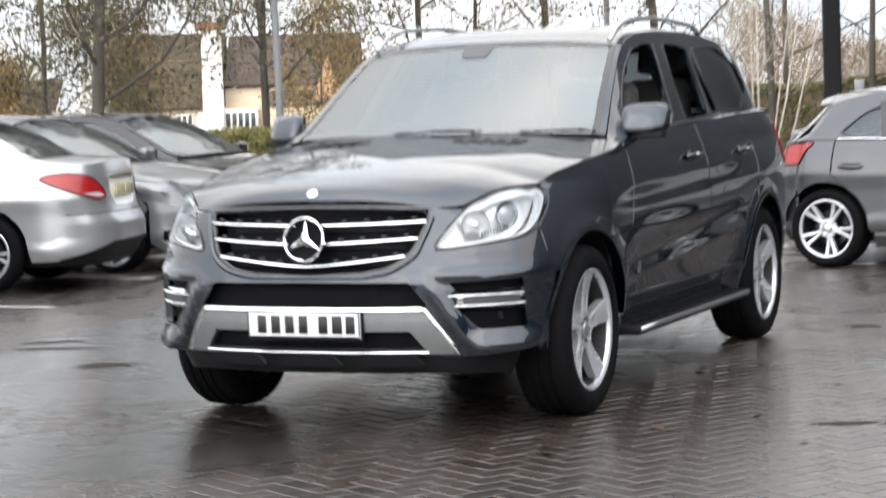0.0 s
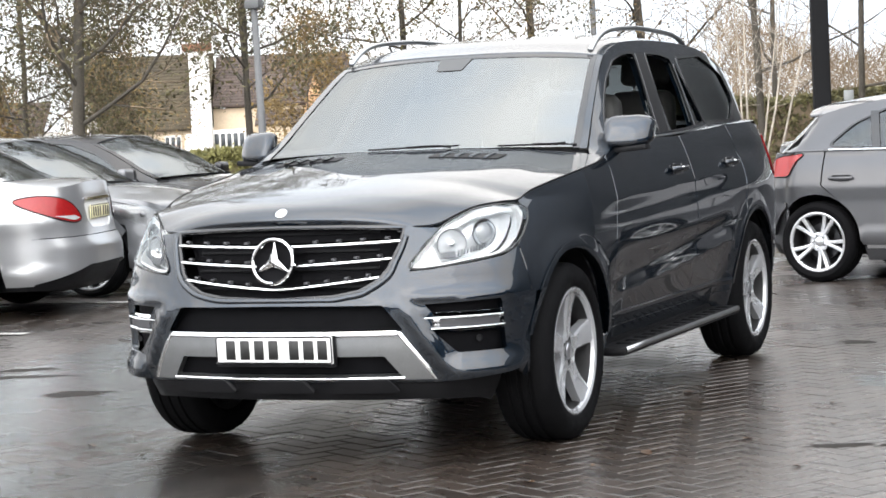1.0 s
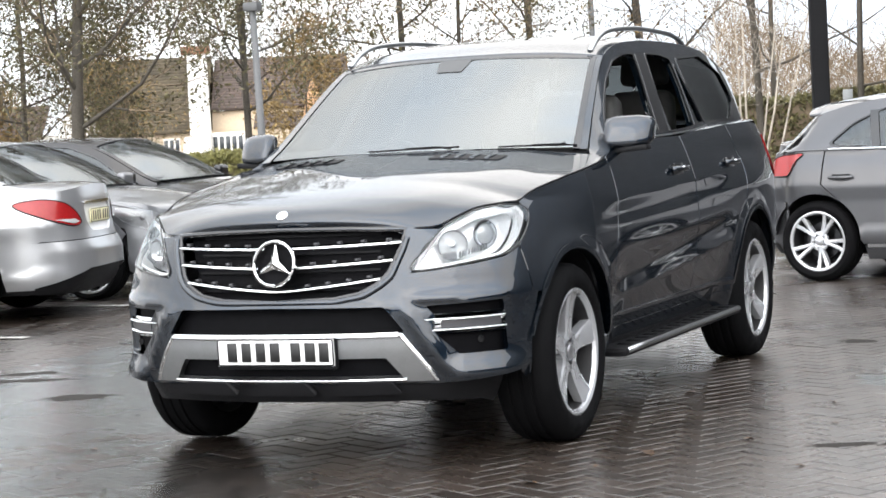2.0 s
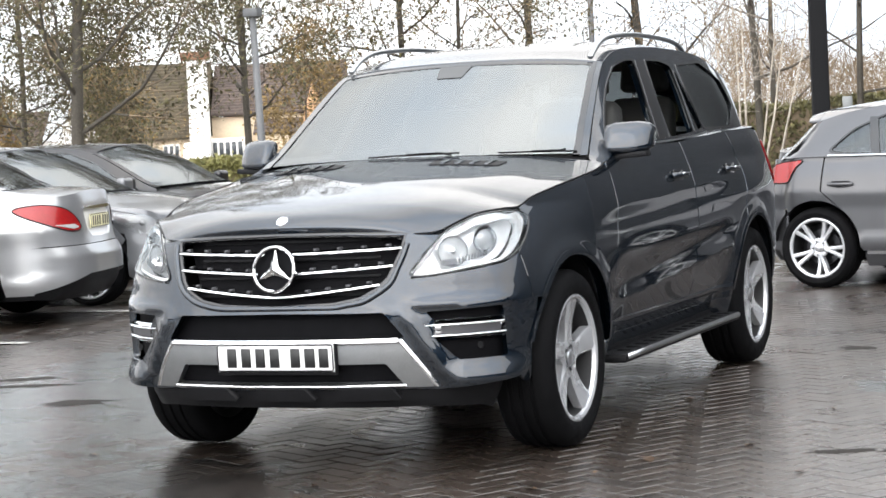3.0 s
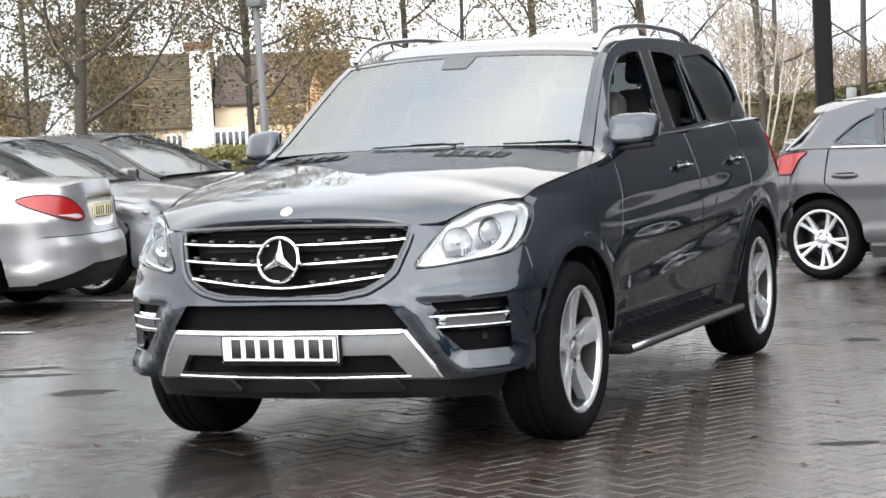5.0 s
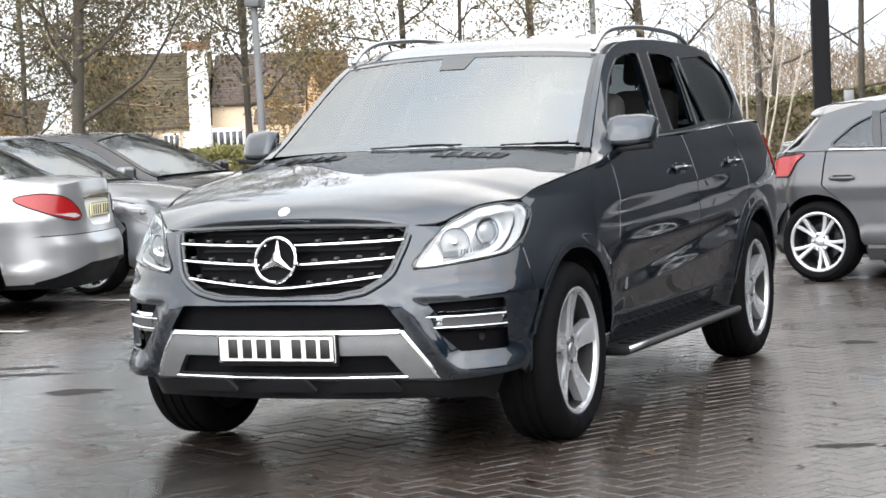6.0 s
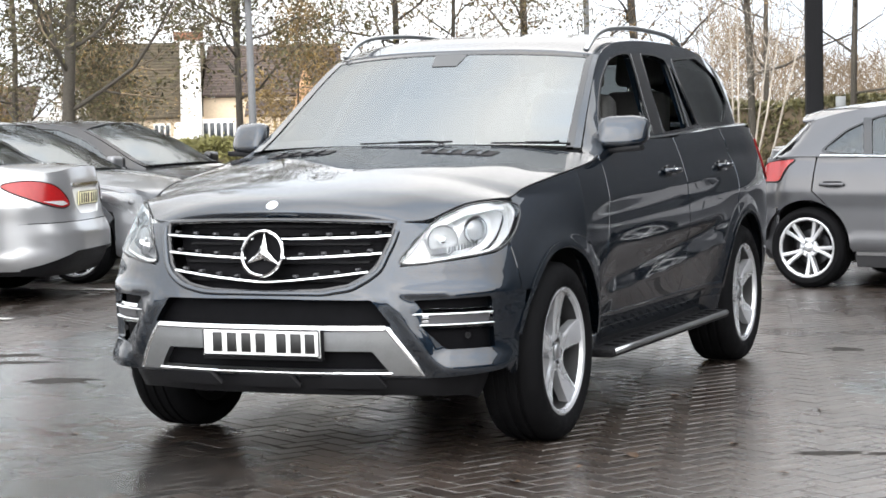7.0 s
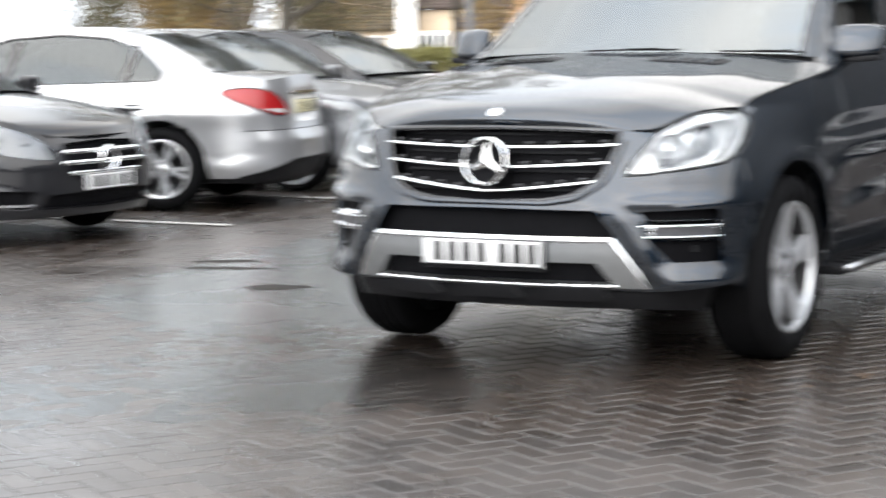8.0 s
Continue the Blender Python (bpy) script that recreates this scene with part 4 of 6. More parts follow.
    for x0, x1 in ((-0.16, 0.27), (0.44, 0.76)):
        pts = [ws(np.array(x / 0.80), np.array(0.020 + 0.010 * (x - x0) / (x1 - x0))) + np.array([0, -0.006, 0.006]) for x in np.linspace(x0, x1, 10)]
        wp = part("wiper", tube("wiper", pts, 0.0045, M_TRIM, 6), root, "black wiper at rest")
        part("wiper_arm", tube("wiper_arm", [(x1 - 0.03, 0.40 + 0.19 * (x1 / 0.8) ** 2, 1.236), tuple(pts[7] + np.array([0, -0.006, 0.004])), tuple(pts[4] + np.array([0, -0.005, 0.003]))], 0.005, M_TRIM, 6), wp)
    rows = [(v, r_at(y)[0], y, r_at(y)[1]) for v, y in zip(np.linspace(0, 1, 9), np.linspace(1.262, 3.62, 9))]
    rf = loft(rows, [(0, 1.135, 1.672), (0.12, 1.42, 1.742), (0.35, 1.95, 1.772), (0.6, 2.55, 1.768), (0.85, 3.2, 1.735), (1, 3.70, 1.672)], 3.2)
    part("roof", sheet("roof", rf, M_SUV, 32, 40, (-1, 1), (0, 1), 0.02), root, "dark grey roof")
    for g in (1, -1):
        line = chain([(g * 0.632, 1.24, 1.660), (g * 0.630, 1.36, 1.722), (g * 0.626, 1.52, 1.760), (g * 0.618, 1.8, 1.780), (g * 0.612, 2.1, 1.786), (g * 0.600, 2.6, 1.772), (g * 0.588, 2.85, 1.742), (g * 0.58, 2.98, 1.695)], 8)
        part("roof_rail", tube("roof_rail", line, 0.015, M_RAIL, 10, True, 0.85), root, "satin silver roof rail")
    rear = [(v, r_at(y)[0] - 0.02 * v, y + 0.03, z) for v, y, z in ((0, 3.62, 1.600), (0.5, 3.70, 1.45), (1, 3.74, 1.27))]
    part("rear_window", sheet("rear_window", loft(rear, [(0, 3.72, 1.662), (0.5, 3.80, 1.48), (1, 3.87, 1.28)], 2.2), M_TINT, 16, 10), root)
    tail = lambda s, z: S(S.s[-1] - np.abs(s), z) * np.stack([np.sign(s) + (s == 0), 1 + 0 * s, 1 + 0 * s], -1)
    part("tailgate", skin("tailgate", [(-1.05, 0.46), (1.05, 0.46), (1.0, 1.28), (-1.0, 1.28)], tail, M_SUV, 0.08, (), 0.02), root)
    part("rear_bumper", skin("rear_bumper", [(-1.25, 0.26), (1.25, 0.26), (1.25, 0.47), (-1.25, 0.47)], tail, M_SUV, 0.08, (), 0.05), root)
    for g in (1, -1):
        lampr = eased([(g * 0.72, 0.98), (g * 1.02, 0.96), (g * 1.10, 1.02), (g * 1.06, 1.20), (g * 0.80, 1.22), (g * 0.70, 1.10)], 0.03)
        part("tail_light", skin("tail_light", lampr, lambda s, z: tail(s, z) + np.array([0, 0.012, 0]) + np.array([0.006, 0, 0]) * np.sign(s)[..., None], M_RED, 0.05, (), 0.02), root, "red tail lamp")
    # mirrors
    for g in (1, -1):
        ring = [(0.0, 0.0, 0.0), (0.0, 0.006, 0.86), (0.035, 0.018, 1.0), (0.13, 0.055, 1.0), (0.175, 0.078, 0.88), (0.195, 0.092, 0.60), (0.20, 0.095, 0.0)]
        base, vs = Vector((0.855, 0.77, 1.268)), []
        for t, back, sc in ring[1:-1]:
            for a in np.linspace(0, 2 * np.pi, 20, endpoint=False):
                ca, sn = math.cos(a), math.sin(a)
                yy = np.sign(ca) * abs(ca) ** 0.7 * 0.055 * sc + back
                zz = np.sign(sn) * abs(sn) ** 0.62 * (0.076 if sn > 0 else 0.068) * sc
                yy += 0.42 * zz                                   # the shell leans back and faces the sky
                vs.append((g * (base.x + t), base.y + yy, base.z + zz))
        k = 20
        fs = [(i * k + j, i * k + (j + 1) % k, (i + 1) * k + (j + 1) % k, (i + 1) * k + j) for i in range(4) for j in range(k)] + [tuple(range(k))[::-1], tuple(range(4 * k, 5 * k))]
        me = raw("door_mirror", vs, fs, M_SUV, True)
        mr = part("door_mirror", me, root, "dark grey door mirror")
        part("mirror_foot", block("mirror_foot", (0.26, 0.075, 0.024), M_TRIM, 0.009, 2, pose(g * 0.915, 0.79, 1.190, 0, g * -4, 0)), mr)
        part("mirror_strip", block("mirror_strip", (0.10, 0.008, 0.012), M_GLOSSBLACK, 0.003, 1, pose(g * 0.975, 0.768, 1.232, 0, 0, g * 22)), mr)
        part("mirror_glass", block("mirror_glass", (0.15, 0.004, 0.10), M_CHROME, 0.002, 1, pose(g * 0.955, 0.882, 1.268, 0, 0, g * 14)), mr)
    # wheels, arches and underside
    for g in (1, -1):
        for y in (0, 2.915):
            turn = pose(g * 0.825, y, ZW, 0, 0, 0 if g > 0 else 180) @ pose(0, 0, 0, 14 if y else -3, 0, 0)
            wheel("wheel", root, turn, 0.372, 0.255, 0.262, "five", 5)
            well(root, y, ZW, R_ARCH + 0.025, g * 0.90, g * 0.55)
    part("underbody", block("underbody", (1.1, 4.2, 0.3), M_TRIM, 0.04, 2, pose(0, 1.5, 0.42)), root)
    part("floor_pan", block("floor_pan", (1.72, 1.9, 0.16), M_TRIM, 0.03, 2, pose(0, 1.46, 0.36)), root)
    # cabin
    part("dashboard", block("dashboard", (1.46, 0.5, 0.34), M_DASH, 0.08, 4, pose(0, 0.86, 1.02)), root)
    part("cabin_floor", block("cabin_floor", (1.7, 3.0, 0.1), M_DASH, 0.03, 2, pose(0, 2.1, 0.55)), root)
    part("rear_bulkhead", block("rear_bulkhead", (1.5, 0.06, 0.5), M_DASH, 0.02, 2, pose(0, 2.95, 0.95)), root)
    part("headlining", sheet("headlining", lambda u, v: rf(u, v) - np.array([0, 0, 0.05]), M_CREAM, 8, 10, (-0.92, 0.92), (0.05, 0.95), 0), root)
    for x in (-0.38, 0.38):
        seat("seat", root, x, 1.42, 0.68, M_SEAT)
    for x in (-0.42, 0, 0.42):
        seat("rear_seat", root, x, 2.32, 0.70, M_SEAT, 0.42)
    sw = part("steering_wheel", tube("steering_wheel", [(0.185 * math.cos(a), 0, 0.185 * math.sin(a)) for a in np.linspace(0, 2 * np.pi, 33)], 0.016, M_DASH, 8, False), root)
    sw.matrix_local = pose(-0.38, 1.12, 1.10, -24, 0, 0)
    part("steering_boss", block("steering_boss", (0.3, 0.05, 0.11), M_DASH, 0.02, 2), sw)
    im = part("inner_mirror", block("inner_mirror", (0.24, 0.04, 0.075), M_SEAT, 0.015, 2, pose(0.0, 1.22, 1.555)), root)
    part("sensor_pod", block("sensor_pod", (0.14, 0.08, 0.07), M_SEAT, 0.02, 2, pose(0, 1.17, 1.61, 30, 0, 0), (1.3, 1)), im)
    # two pale blocks stand in for glints off the headrest posts
    for x in (0.10, 0.26):
        part("tax_slot", block("tax_slot", (0.012, 0.01, 0.07), M_CREAM, 0.003, 1, pose(x, 0.74, 1.23)), root)
    return root


build_suv()

# ---- ground ----
M_GROUND = material("wet_ground", (0.048, 0.042, 0.039), 0.2, 0, 0, var=0.3, scale=0.5, fine=60, bump=0.25, rough_var=0.13)
gs = 1200
ground = tagged(part("ground", raw("ground", [(-gs, -gs, -0.034), (gs, -gs, -0.034), (gs, gs, -0.034), (-gs, gs, -0.034)], [(0, 1, 2, 3)], M_GROUND)), "wet dark ground reaching the horizon", "ground", kind="structure")
M_LINE = material("worn_white_line", (0.36, 0.355, 0.34), 0.5, var=0.6, scale=5, fine=45)
for x0, x1, y in ((-9.5, -4.68, 4.07), (-9.5, -5.3, 6.45), (-9.5, -5.2, 1.70), (-9.5, -5.4, 8.85)):
    tagged(part("parking_line", block("parking_line", (x1 - x0, 0.085, 0.006), M_LINE, 0.002, 1, pose((x0 + x1) / 2, y, 0.004))), "worn white parking bay line", "line", "bay lines", "structure")


# ---- the other parked cars: saloons and hatchbacks from one builder ----
def build_car(label, m, body, wb=2.84, fo=0.79, ro=1.06, hw=0.905, roof_z=1.43, boot=True, front="two", spokes=("twin", 5), wheel_r=0.325):
    root = car_root("car", label, m, "parked cars")
    e = wb + ro
    S = Shell([(0, -fo), (0.5 * hw, -fo + 0.035), (0.78 * hw, -fo + 0.15), (0.92 * hw, -fo + 0.34), (0.985 * hw, -fo + 0.6), (hw, 0.25), (hw, wb * 0.5), (hw, wb - 0.1), (0.985 * hw, wb + 0.25), (0.94 * hw, e - 0.38), (0.80 * hw, e - 0.15), (0.5 * hw, e - 0.03), (0, e)],
              [(0.14, 0.10), (0.22, 0.03), (0.35, 0), (0.5, 0.0), (0.6, 0.03), (0.7, 0.09), (0.8, 0.17)],
              [(0.15, 0.09), (0.22, 0.05), (0.3, 0.012), (0.36, 0.0), (0.42, 0.012), (0.6, 0.012), (0.74, 0.0), (0.79, 0.012), (0.9, 0.05), (1.0, 0.10)],
              [(0.16, 0.14), (0.24, 0.05), (0.36, 0.0), (0.52, 0.0), (0.62, 0.02), (0.66, 0.035), (0.8, 0.055), (0.95, 0.07), (1.05, 0.09)])
    flank = lambda y, z: S.beside(y, z)
    L = S.s[-1]
    tail = lambda s, z: S(L - np.abs(s), z) * np.stack([np.where(s < 0, -1.0, 1.0), 1 + 0 * s, 1 + 0 * s], -1)
    mir = lambda pts: [*pts, *[(-a, b) for a, b in pts[::-1]]]
    ra = wheel_r + 0.045
    st = 0.06
    # bonnet and front
    edge = [(0, *S(0.42, 0.70)), (0.2, *S(S.at(-fo + 0.36), 0.80)), (0.55, *S(S.at(-0.02), 0.875)), (1, *S(S.at(0.55), 0.935))]
    bon = loft(edge, [(0, -fo + 0.06, 0.70), (0.08, -fo + 0.09, 0.755), (0.3, -fo + 0.35, 0.85), (0.65, -0.05, 0.935), (1, 0.36, 0.985)], 2.6)
    part("bonnet", sheet("bonnet", bon, body, 20, 20, lip=0.02), root)
    lamp = chain([(0.50, 0.56), (0.56, 0.66), (0.72, 0.735), (0.98, 0.79), (1.18, 0.785), (1.10, 0.70), (0.86, 0.60)], 5, True)
    grille = eased(mir([(0, 0.40), (0.30, 0.41), (0.43, 0.53), (0.40, 0.655), (0, 0.67)]), 0.03)
    low = eased(mir([(0, 0.23), (0.62, 0.24), (0.56, 0.33), (0, 0.34)]), 0.02)
    side_in = lambda g: eased([(g * 0.68, 0.24), (g * 0.92, 0.25), (g * 0.92, 0.37), (g * 0.66, 0.36)], 0.02)
    sf = S.at(-ra - 0.01)
    bump = mir([(0, 0.18), (sf - 0.1, 0.18), (sf, 0.25), (sf, 0.56), (sf + 0.03, 0.65), (S.at(-0.33), 0.70), (1.16, 0.705), (1.10, 0.69), (0.86, 0.59), (0.49, 0.55), (0.55, 0.665), (0.43, 0.70), (0, 0.70)])
    part("front_bumper", skin("front_bumper", bump, lambda s, z: S(s, z), body, st, [grille, low, side_in(1), side_in(-1)], 0.03), root)
    part("grille_backing", skin("grille_backing", mir([(0, 0.38), (0.33, 0.39), (0.46, 0.53), (0.42, 0.68), (0, 0.69)]), lambda s, z: S(s, z, -0.05), M_MESH, 0.1, (), 0), root)
    for g in (1, -1):
        part("nose_panel", skin("nose_panel", [(g * a, b) for a, b in ((0.36, 0.53), (0.80, 0.55), (1.24, 0.66), (1.30, 0.86), (0.95, 0.83), (0.40, 0.72))], lambda s, z: S(s, z, -0.025), body, 0.08, (), 0), root)
    part("intake_mesh", skin("intake_mesh", mir([(0, 0.2), (0.98, 0.22), (0.98, 0.40), (0, 0.38)]), lambda s, z: S(s, z, -0.04), M_MESH, 0.1, (), 0), root)
    for z, w in ((0.60, 0.40), (0.53, 0.42), (0.46, 0.36)) if front == "three" else ((0.585, 0.41), (0.50, 0.40)):
        part("grille_bar", sheet("grille_bar", lambda s, q: S(s, z + q, 0.01 - abs(q)), M_CHROME, 16, 2, (-w, w), (-0.013, 0.013), 0.02), root)
    part("emblem", lathe("emblem", [(-0.01, 0.07), (-0.02, 0.078), (-0.01, 0.086), (0.01, 0.084)], M_CHROME, 32, "y"), root, "round chrome emblem").matrix_local = pose(0, -fo + 0.0, 0.55)
    for g in (1, -1):
        pod = part("headlight", skin("headlight", [(g * a, b) for a, b in lamp], lambda s, z: S(s, z, -0.02), M_POD, 0.05, (), 0), root)
        part("lens", skin("lens", [(g * a, b) for a, b in lamp], lambda s, z: S(s, z, 0.004), M_LENS, 0.05, (), 0.01), pod)
        for s, z, r in ((0.70, 0.66, 0.05), (0.90, 0.70, 0.045)):
            c, d = S(g * s, z, -0.045), S(g * s, z, 0.0) - S(g * s, z, -0.05)
            part("projector", moved(lathe("projector", [(0.0, r), (0.02, r * 0.95), (0.02, r * 0.75), (0.03, r * 0.4), (0.034, 0.0)], M_POD, 20, "z"), Matrix.Translation(Vector(c)) @ Vector(tuple(d)).to_track_quat("Z", "Y").to_matrix().to_4x4()), pod)
        part("intake_trim", sheet("intake_trim", lambda s, q: S(g * s, 0.27 + q, 0.008), M_CHROME, 8, 2, (0.66, 0.93), (-0.008, 0.008), 0.02), root)
    plate(root, pose(0, -fo - 0.012, 0.40), M_PLATE, [(-0.19 + 0.062 * k + (0.03 if k > 3 else 0), 0.042) for k in range(7)])
    # flanks
    ya = float(np.interp(1.19, S.s, S.y))
    d1, d2, dm = 0.52, wb - 0.16, wb * 0.5 + 0.10
    belt = [(0.3, 0.915), (0.62, 0.93), (wb * 0.5, 0.955), (wb, 0.985), (e - 0.55, 1.0), (e, 1.0)] if boot else [(0.3, 0.915), (0.62, 0.935), (wb * 0.5, 0.985), (wb, 1.012), (e - 0.55, 1.012), (e, 1.0)]
    zb = curve_of(belt)
    wing = [(-ra, 0.57), (ya, 0.71), (ya, 0.79), (ya + 0.05, 0.805), (0, 0.872), (d1 - 0.01, 0.925), (d1 - 0.01, 0.70), (ra + 0.09, 0.28), (ra + 0.02, 0.28), *arc(0, wheel_r, ra, 5, 150, 18)]
    both(root, "front_wing", lambda w: skin("front_wing", wing, w(flank), body, st, (), 0.02))
    da = [(d1, 0.93), (d1, 0.70), (ra + 0.10, 0.29), (dm - 0.01, 0.29), (dm - 0.006, zb(dm) - 0.004), (1.0, zb(1.0) - 0.004)]
    db = [(dm + 0.006, zb(dm) - 0.004), (dm + 0.006, 0.29), (wb - ra - 0.03, 0.29), *arc(wb, wheel_r, ra + 0.01, 178, 125, 10), (d2 + 0.1, 0.75), (d2 + 0.1, zb(d2 + 0.1) - 0.004)]
    qt = [(d2 + 0.112, zb(d2) - 0.004), (d2 + 0.112, 0.75), *arc(wb, wheel_r, ra + 0.01, 122, 5, 18), (wb + ra + 0.03, 0.25), (e - 0.36, 0.25), (e - 0.36, 0.614), (e - 0.298, 0.614), *[(y, zb(y) + 0.0005) for y in np.linspace(e - 0.298, d2 + 0.13, 8)]]
    lamps = chain([(1.14, 0.905), (0.94, 0.945), (0.68, 0.915), (0.52, 0.835), (0.46, 0.75), (0.60, 0.728), (0.85, 0.785)], 5, True) if boot else chain([(1.20, 0.985), (1.10, 0.99), (0.85, 0.975), (0.62, 0.92), (0.62, 0.83), (0.85, 0.815), (1.02, 0.83), (1.09, 0.90)], 5, True)
    for w, nm in ((lambda f: f, 1), (flipped, -1)):
        A = part("door", skin("door", da, w(flank), body, st, (), 0.02), root)
        B = part("door", skin("door", db, w(flank), body, st, (), 0.02), root)
        part("rear_quarter", skin("rear_quarter", qt, w(flank), body, st, (), 0.02), root)
        part("sill", skin("sill", [(ra + 0.04, 0.275), (ra + 0.04, 0.17), (wb - ra - 0.04, 0.17), (wb - ra - 0.04, 0.275)], w(flank), body, 0.1, (), 0.03), root)
        part("sill_trim", sheet("sill_trim", w(lambda y, q: flank(y, 0.275 + q) + np.array([0.006, 0, 0])), M_SATIN, 20, 2, (ra + 0.06, wb - ra - 0.06), (-0.012, 0.012), 0.008), root)
        for d, y0 in ((A, dm - 0.14), (B, d2 - 0.06)):
            x0 = flank(np.array(y0), np.array(0.80))[0]
            part("door_handle", tube("door_handle", [(nm * (x0 + 0.004 + 0.028 * math.sin(math.pi * t)), y0 - 0.1 + 0.2 * t, 0.80) for t in np.linspace(0, 1, 10)], 0.013, body, 8), d)
            part("handle_cup", block("handle_cup", (0.01, 0.15, 0.055), M_TRIM, 0.004, 2, Matrix.Translation((nm * x0, y0, 0.797))), d)
        for y in (0, wb):
            wheel("wheel", root, pose(nm * (hw - 0.125), y, wheel_r, 0, 0, 0 if nm > 0 else 180) @ pose(0, 0, 0, 20 + 25 * (y > 0), 0, 0), wheel_r, 0.225, 0.262 if spokes[0] == "thin" else 0.228, *spokes, far=True)
            well(root, y, wheel_r, ra + 0.02, nm * (hw - 0.04), nm * 0.5)
        mm = part("door_mirror", block("door_mirror", (0.2, 0.1, 0.13), body, 0.05, 4, pose(nm * (hw + 0.05), 0.62, 1.01)), root)
        part("mirror_foot", block("mirror_foot", (0.12, 0.06, 0.03), M_TRIM, 0.01, 2, pose(nm * (hw - 0.04), 0.62, 0.945)), mm)
    if not boot:
        both(root, "shoulder_crease", lambda w: tube("shoulder_crease", [tuple(w(lambda a, b: flank(a, b))(np.array(y), zb(np.array(y)))) for y in np.linspace(dm, e - 0.30, 16)], 0.007, body, 8))
    # greenhouse
    if boot:
        rail = [(0.30, hw - 0.07, 0.925), (0.5, 0.765, 0.985), (0.9, 0.68, 1.185), (1.2, 0.61, 1.315), (1.45, 0.585, roof_z - 0.055), (1.9, 0.575, roof_z - 0.025), (2.30, 0.565, roof_z - 0.03), (2.65, 0.56, roof_z - 0.085), (2.90, 0.585, roof_z - 0.19), (3.12, 0.63, 1.10), (3.30, 0.66, 1.04)]
        y1, y2, y3 = 1.22, 2.58, 3.20
        cut = [(0.78, 1.02), (1.15, 1.22), (1.5, 1.335), (1.95, 1.365), (2.35, 1.335), (2.62, 1.245), (2.84, 1.07), (2.80, zb(2.80) + 0.025), (0.75, zb(0.75) + 0.02)]
        seams = (1.52, 2.52)
    else:
        rail = [(0.20, hw - 0.07, 0.92), (0.45, 0.775, 0.985), (0.85, 0.69, 1.19), (1.15, 0.62, 1.325), (1.4, 0.59, roof_z - 0.055), (1.85, 0.58, roof_z - 0.02), (2.3, 0.575, roof_z - 0.05), (2.6, 0.565, roof_z - 0.098), (2.78, 0.56, roof_z - 0.145), (2.90, 0.61, 1.13), (3.0, 0.66, 1.02), (3.1, 0.68, 1.0)]
        y1, y2, y3 = 1.17, 2.78, 2.97
        cut = [(0.74, 1.03), (1.10, 1.22), (1.45, 1.335), (1.9, 1.355), (2.2, 1.315), (2.45, 1.21), (2.62, 1.06), (2.55, zb(2.6) + 0.03), (0.72, zb(0.72) + 0.02)]
        seams = (1.50, 2.22)
    up, rl = upper_side(S, belt, rail, 0.035), curve_of(rail)
    cut = eased(cut, 0.05)
    ring = [*[(y, zb(y) + 0.001) for y in np.linspace(y3 + 0.06, 0.36, 24)], *[(y, max(rl(y)[1] - 0.004, zb(y) + 0.004)) for y in np.linspace(0.38, y3, 34)]]
    offs = lambda d: (lambda y, z: up(y, z) + np.array([d, 0, 0]))
    cutA = np.array(cut)
    grown = cutA + (cutA - cutA.mean(0)) * np.array([0.02, 0.055])
    for w in (lambda f: f, flipped):
        part("window_frame", skin("window_frame", ring, w(up), body, st, [cut], 0.02), root)
        part("side_window", skin("side_window", cut, w(offs(-0.008)), M_SIDE, 0.09, (), 0), root, "tinted side windows")
        part("window_trim", skin("window_trim", grown, w(offs(0.003)), M_GLOSSBLACK, st, [cutA - (cutA - cutA.mean(0)) * 0.01], 0.006), root)
        for y in seams:
            part("window_post", sheet("window_post", w(lambda q, z: up(y + q + 0.25 * (z - 1.0), z) + np.array([0.002, 0, 0])), M_GLOSSBLACK, 3, 6, (-0.035, 0.035), (zb(y) + 0.02, min(rl(y + 0.1)[1] - 0.075, 1.33)), 0.004), root)
        part("waist_trim", sheet("waist_trim", w(lambda y, q: up(y, zb(y) + 0.006 + q) + np.array([0.006, 0, 0])), M_CHROME, 30, 2, (0.72, 2.80 if boot else 2.62), (-0.005, 0.005), 0.006), root)
    ed = lambda ya_, yb_, k: [(v, rl(y)[0], y, rl(y)[1]) for v, y in zip(np.linspace(0, 1, k), np.linspace(ya_, yb_, k))]
    ws = loft(ed(0.42, y1, 6), [(0, 0.20, 0.975), (0.5, 0.66, 1.235), (1, y1 - 0.12, roof_z - 0.03)], 2.2)
    part("windscreen", sheet("windscreen", ws, M_GLASS, 16, 14, (-0.95, 0.95), (0.02, 0.97), 0.004), root)
    for g in (1, -1):
        part("screen_pillar", sheet("screen_pillar", lambda u, v: ws(u, v) + np.array([0, -0.002, 0.002]), body, 3, 14, (g * 0.94, g * 1.0), (0, 1.0), 0.01), root)
    rf = loft(ed(y1, y2, 8), [(0, y1 - 0.12, roof_z - 0.03), (0.3, y1 + 0.35, roof_z), (0.65, y1 + 0.65 * (y2 - y1), roof_z + 0.005), (1, y2 + 0.06, roof_z - (0.045 if boot else 0.05))], 3.0)
    part("roof", sheet("roof", rf, body, 20, 20, (-1, 1), (0, 1), 0.015), root)
    part("cabin_floor", block("cabin_floor", (1.4, 2.4, 0.1), M_DASH, 0.03, 2, pose(0, 1.7, 0.45)), root)
    part("dashboard", block("dashboard", (1.36, 0.45, 0.26), M_DASH, 0.07, 3, pose(0, 0.72, 0.85)), root)
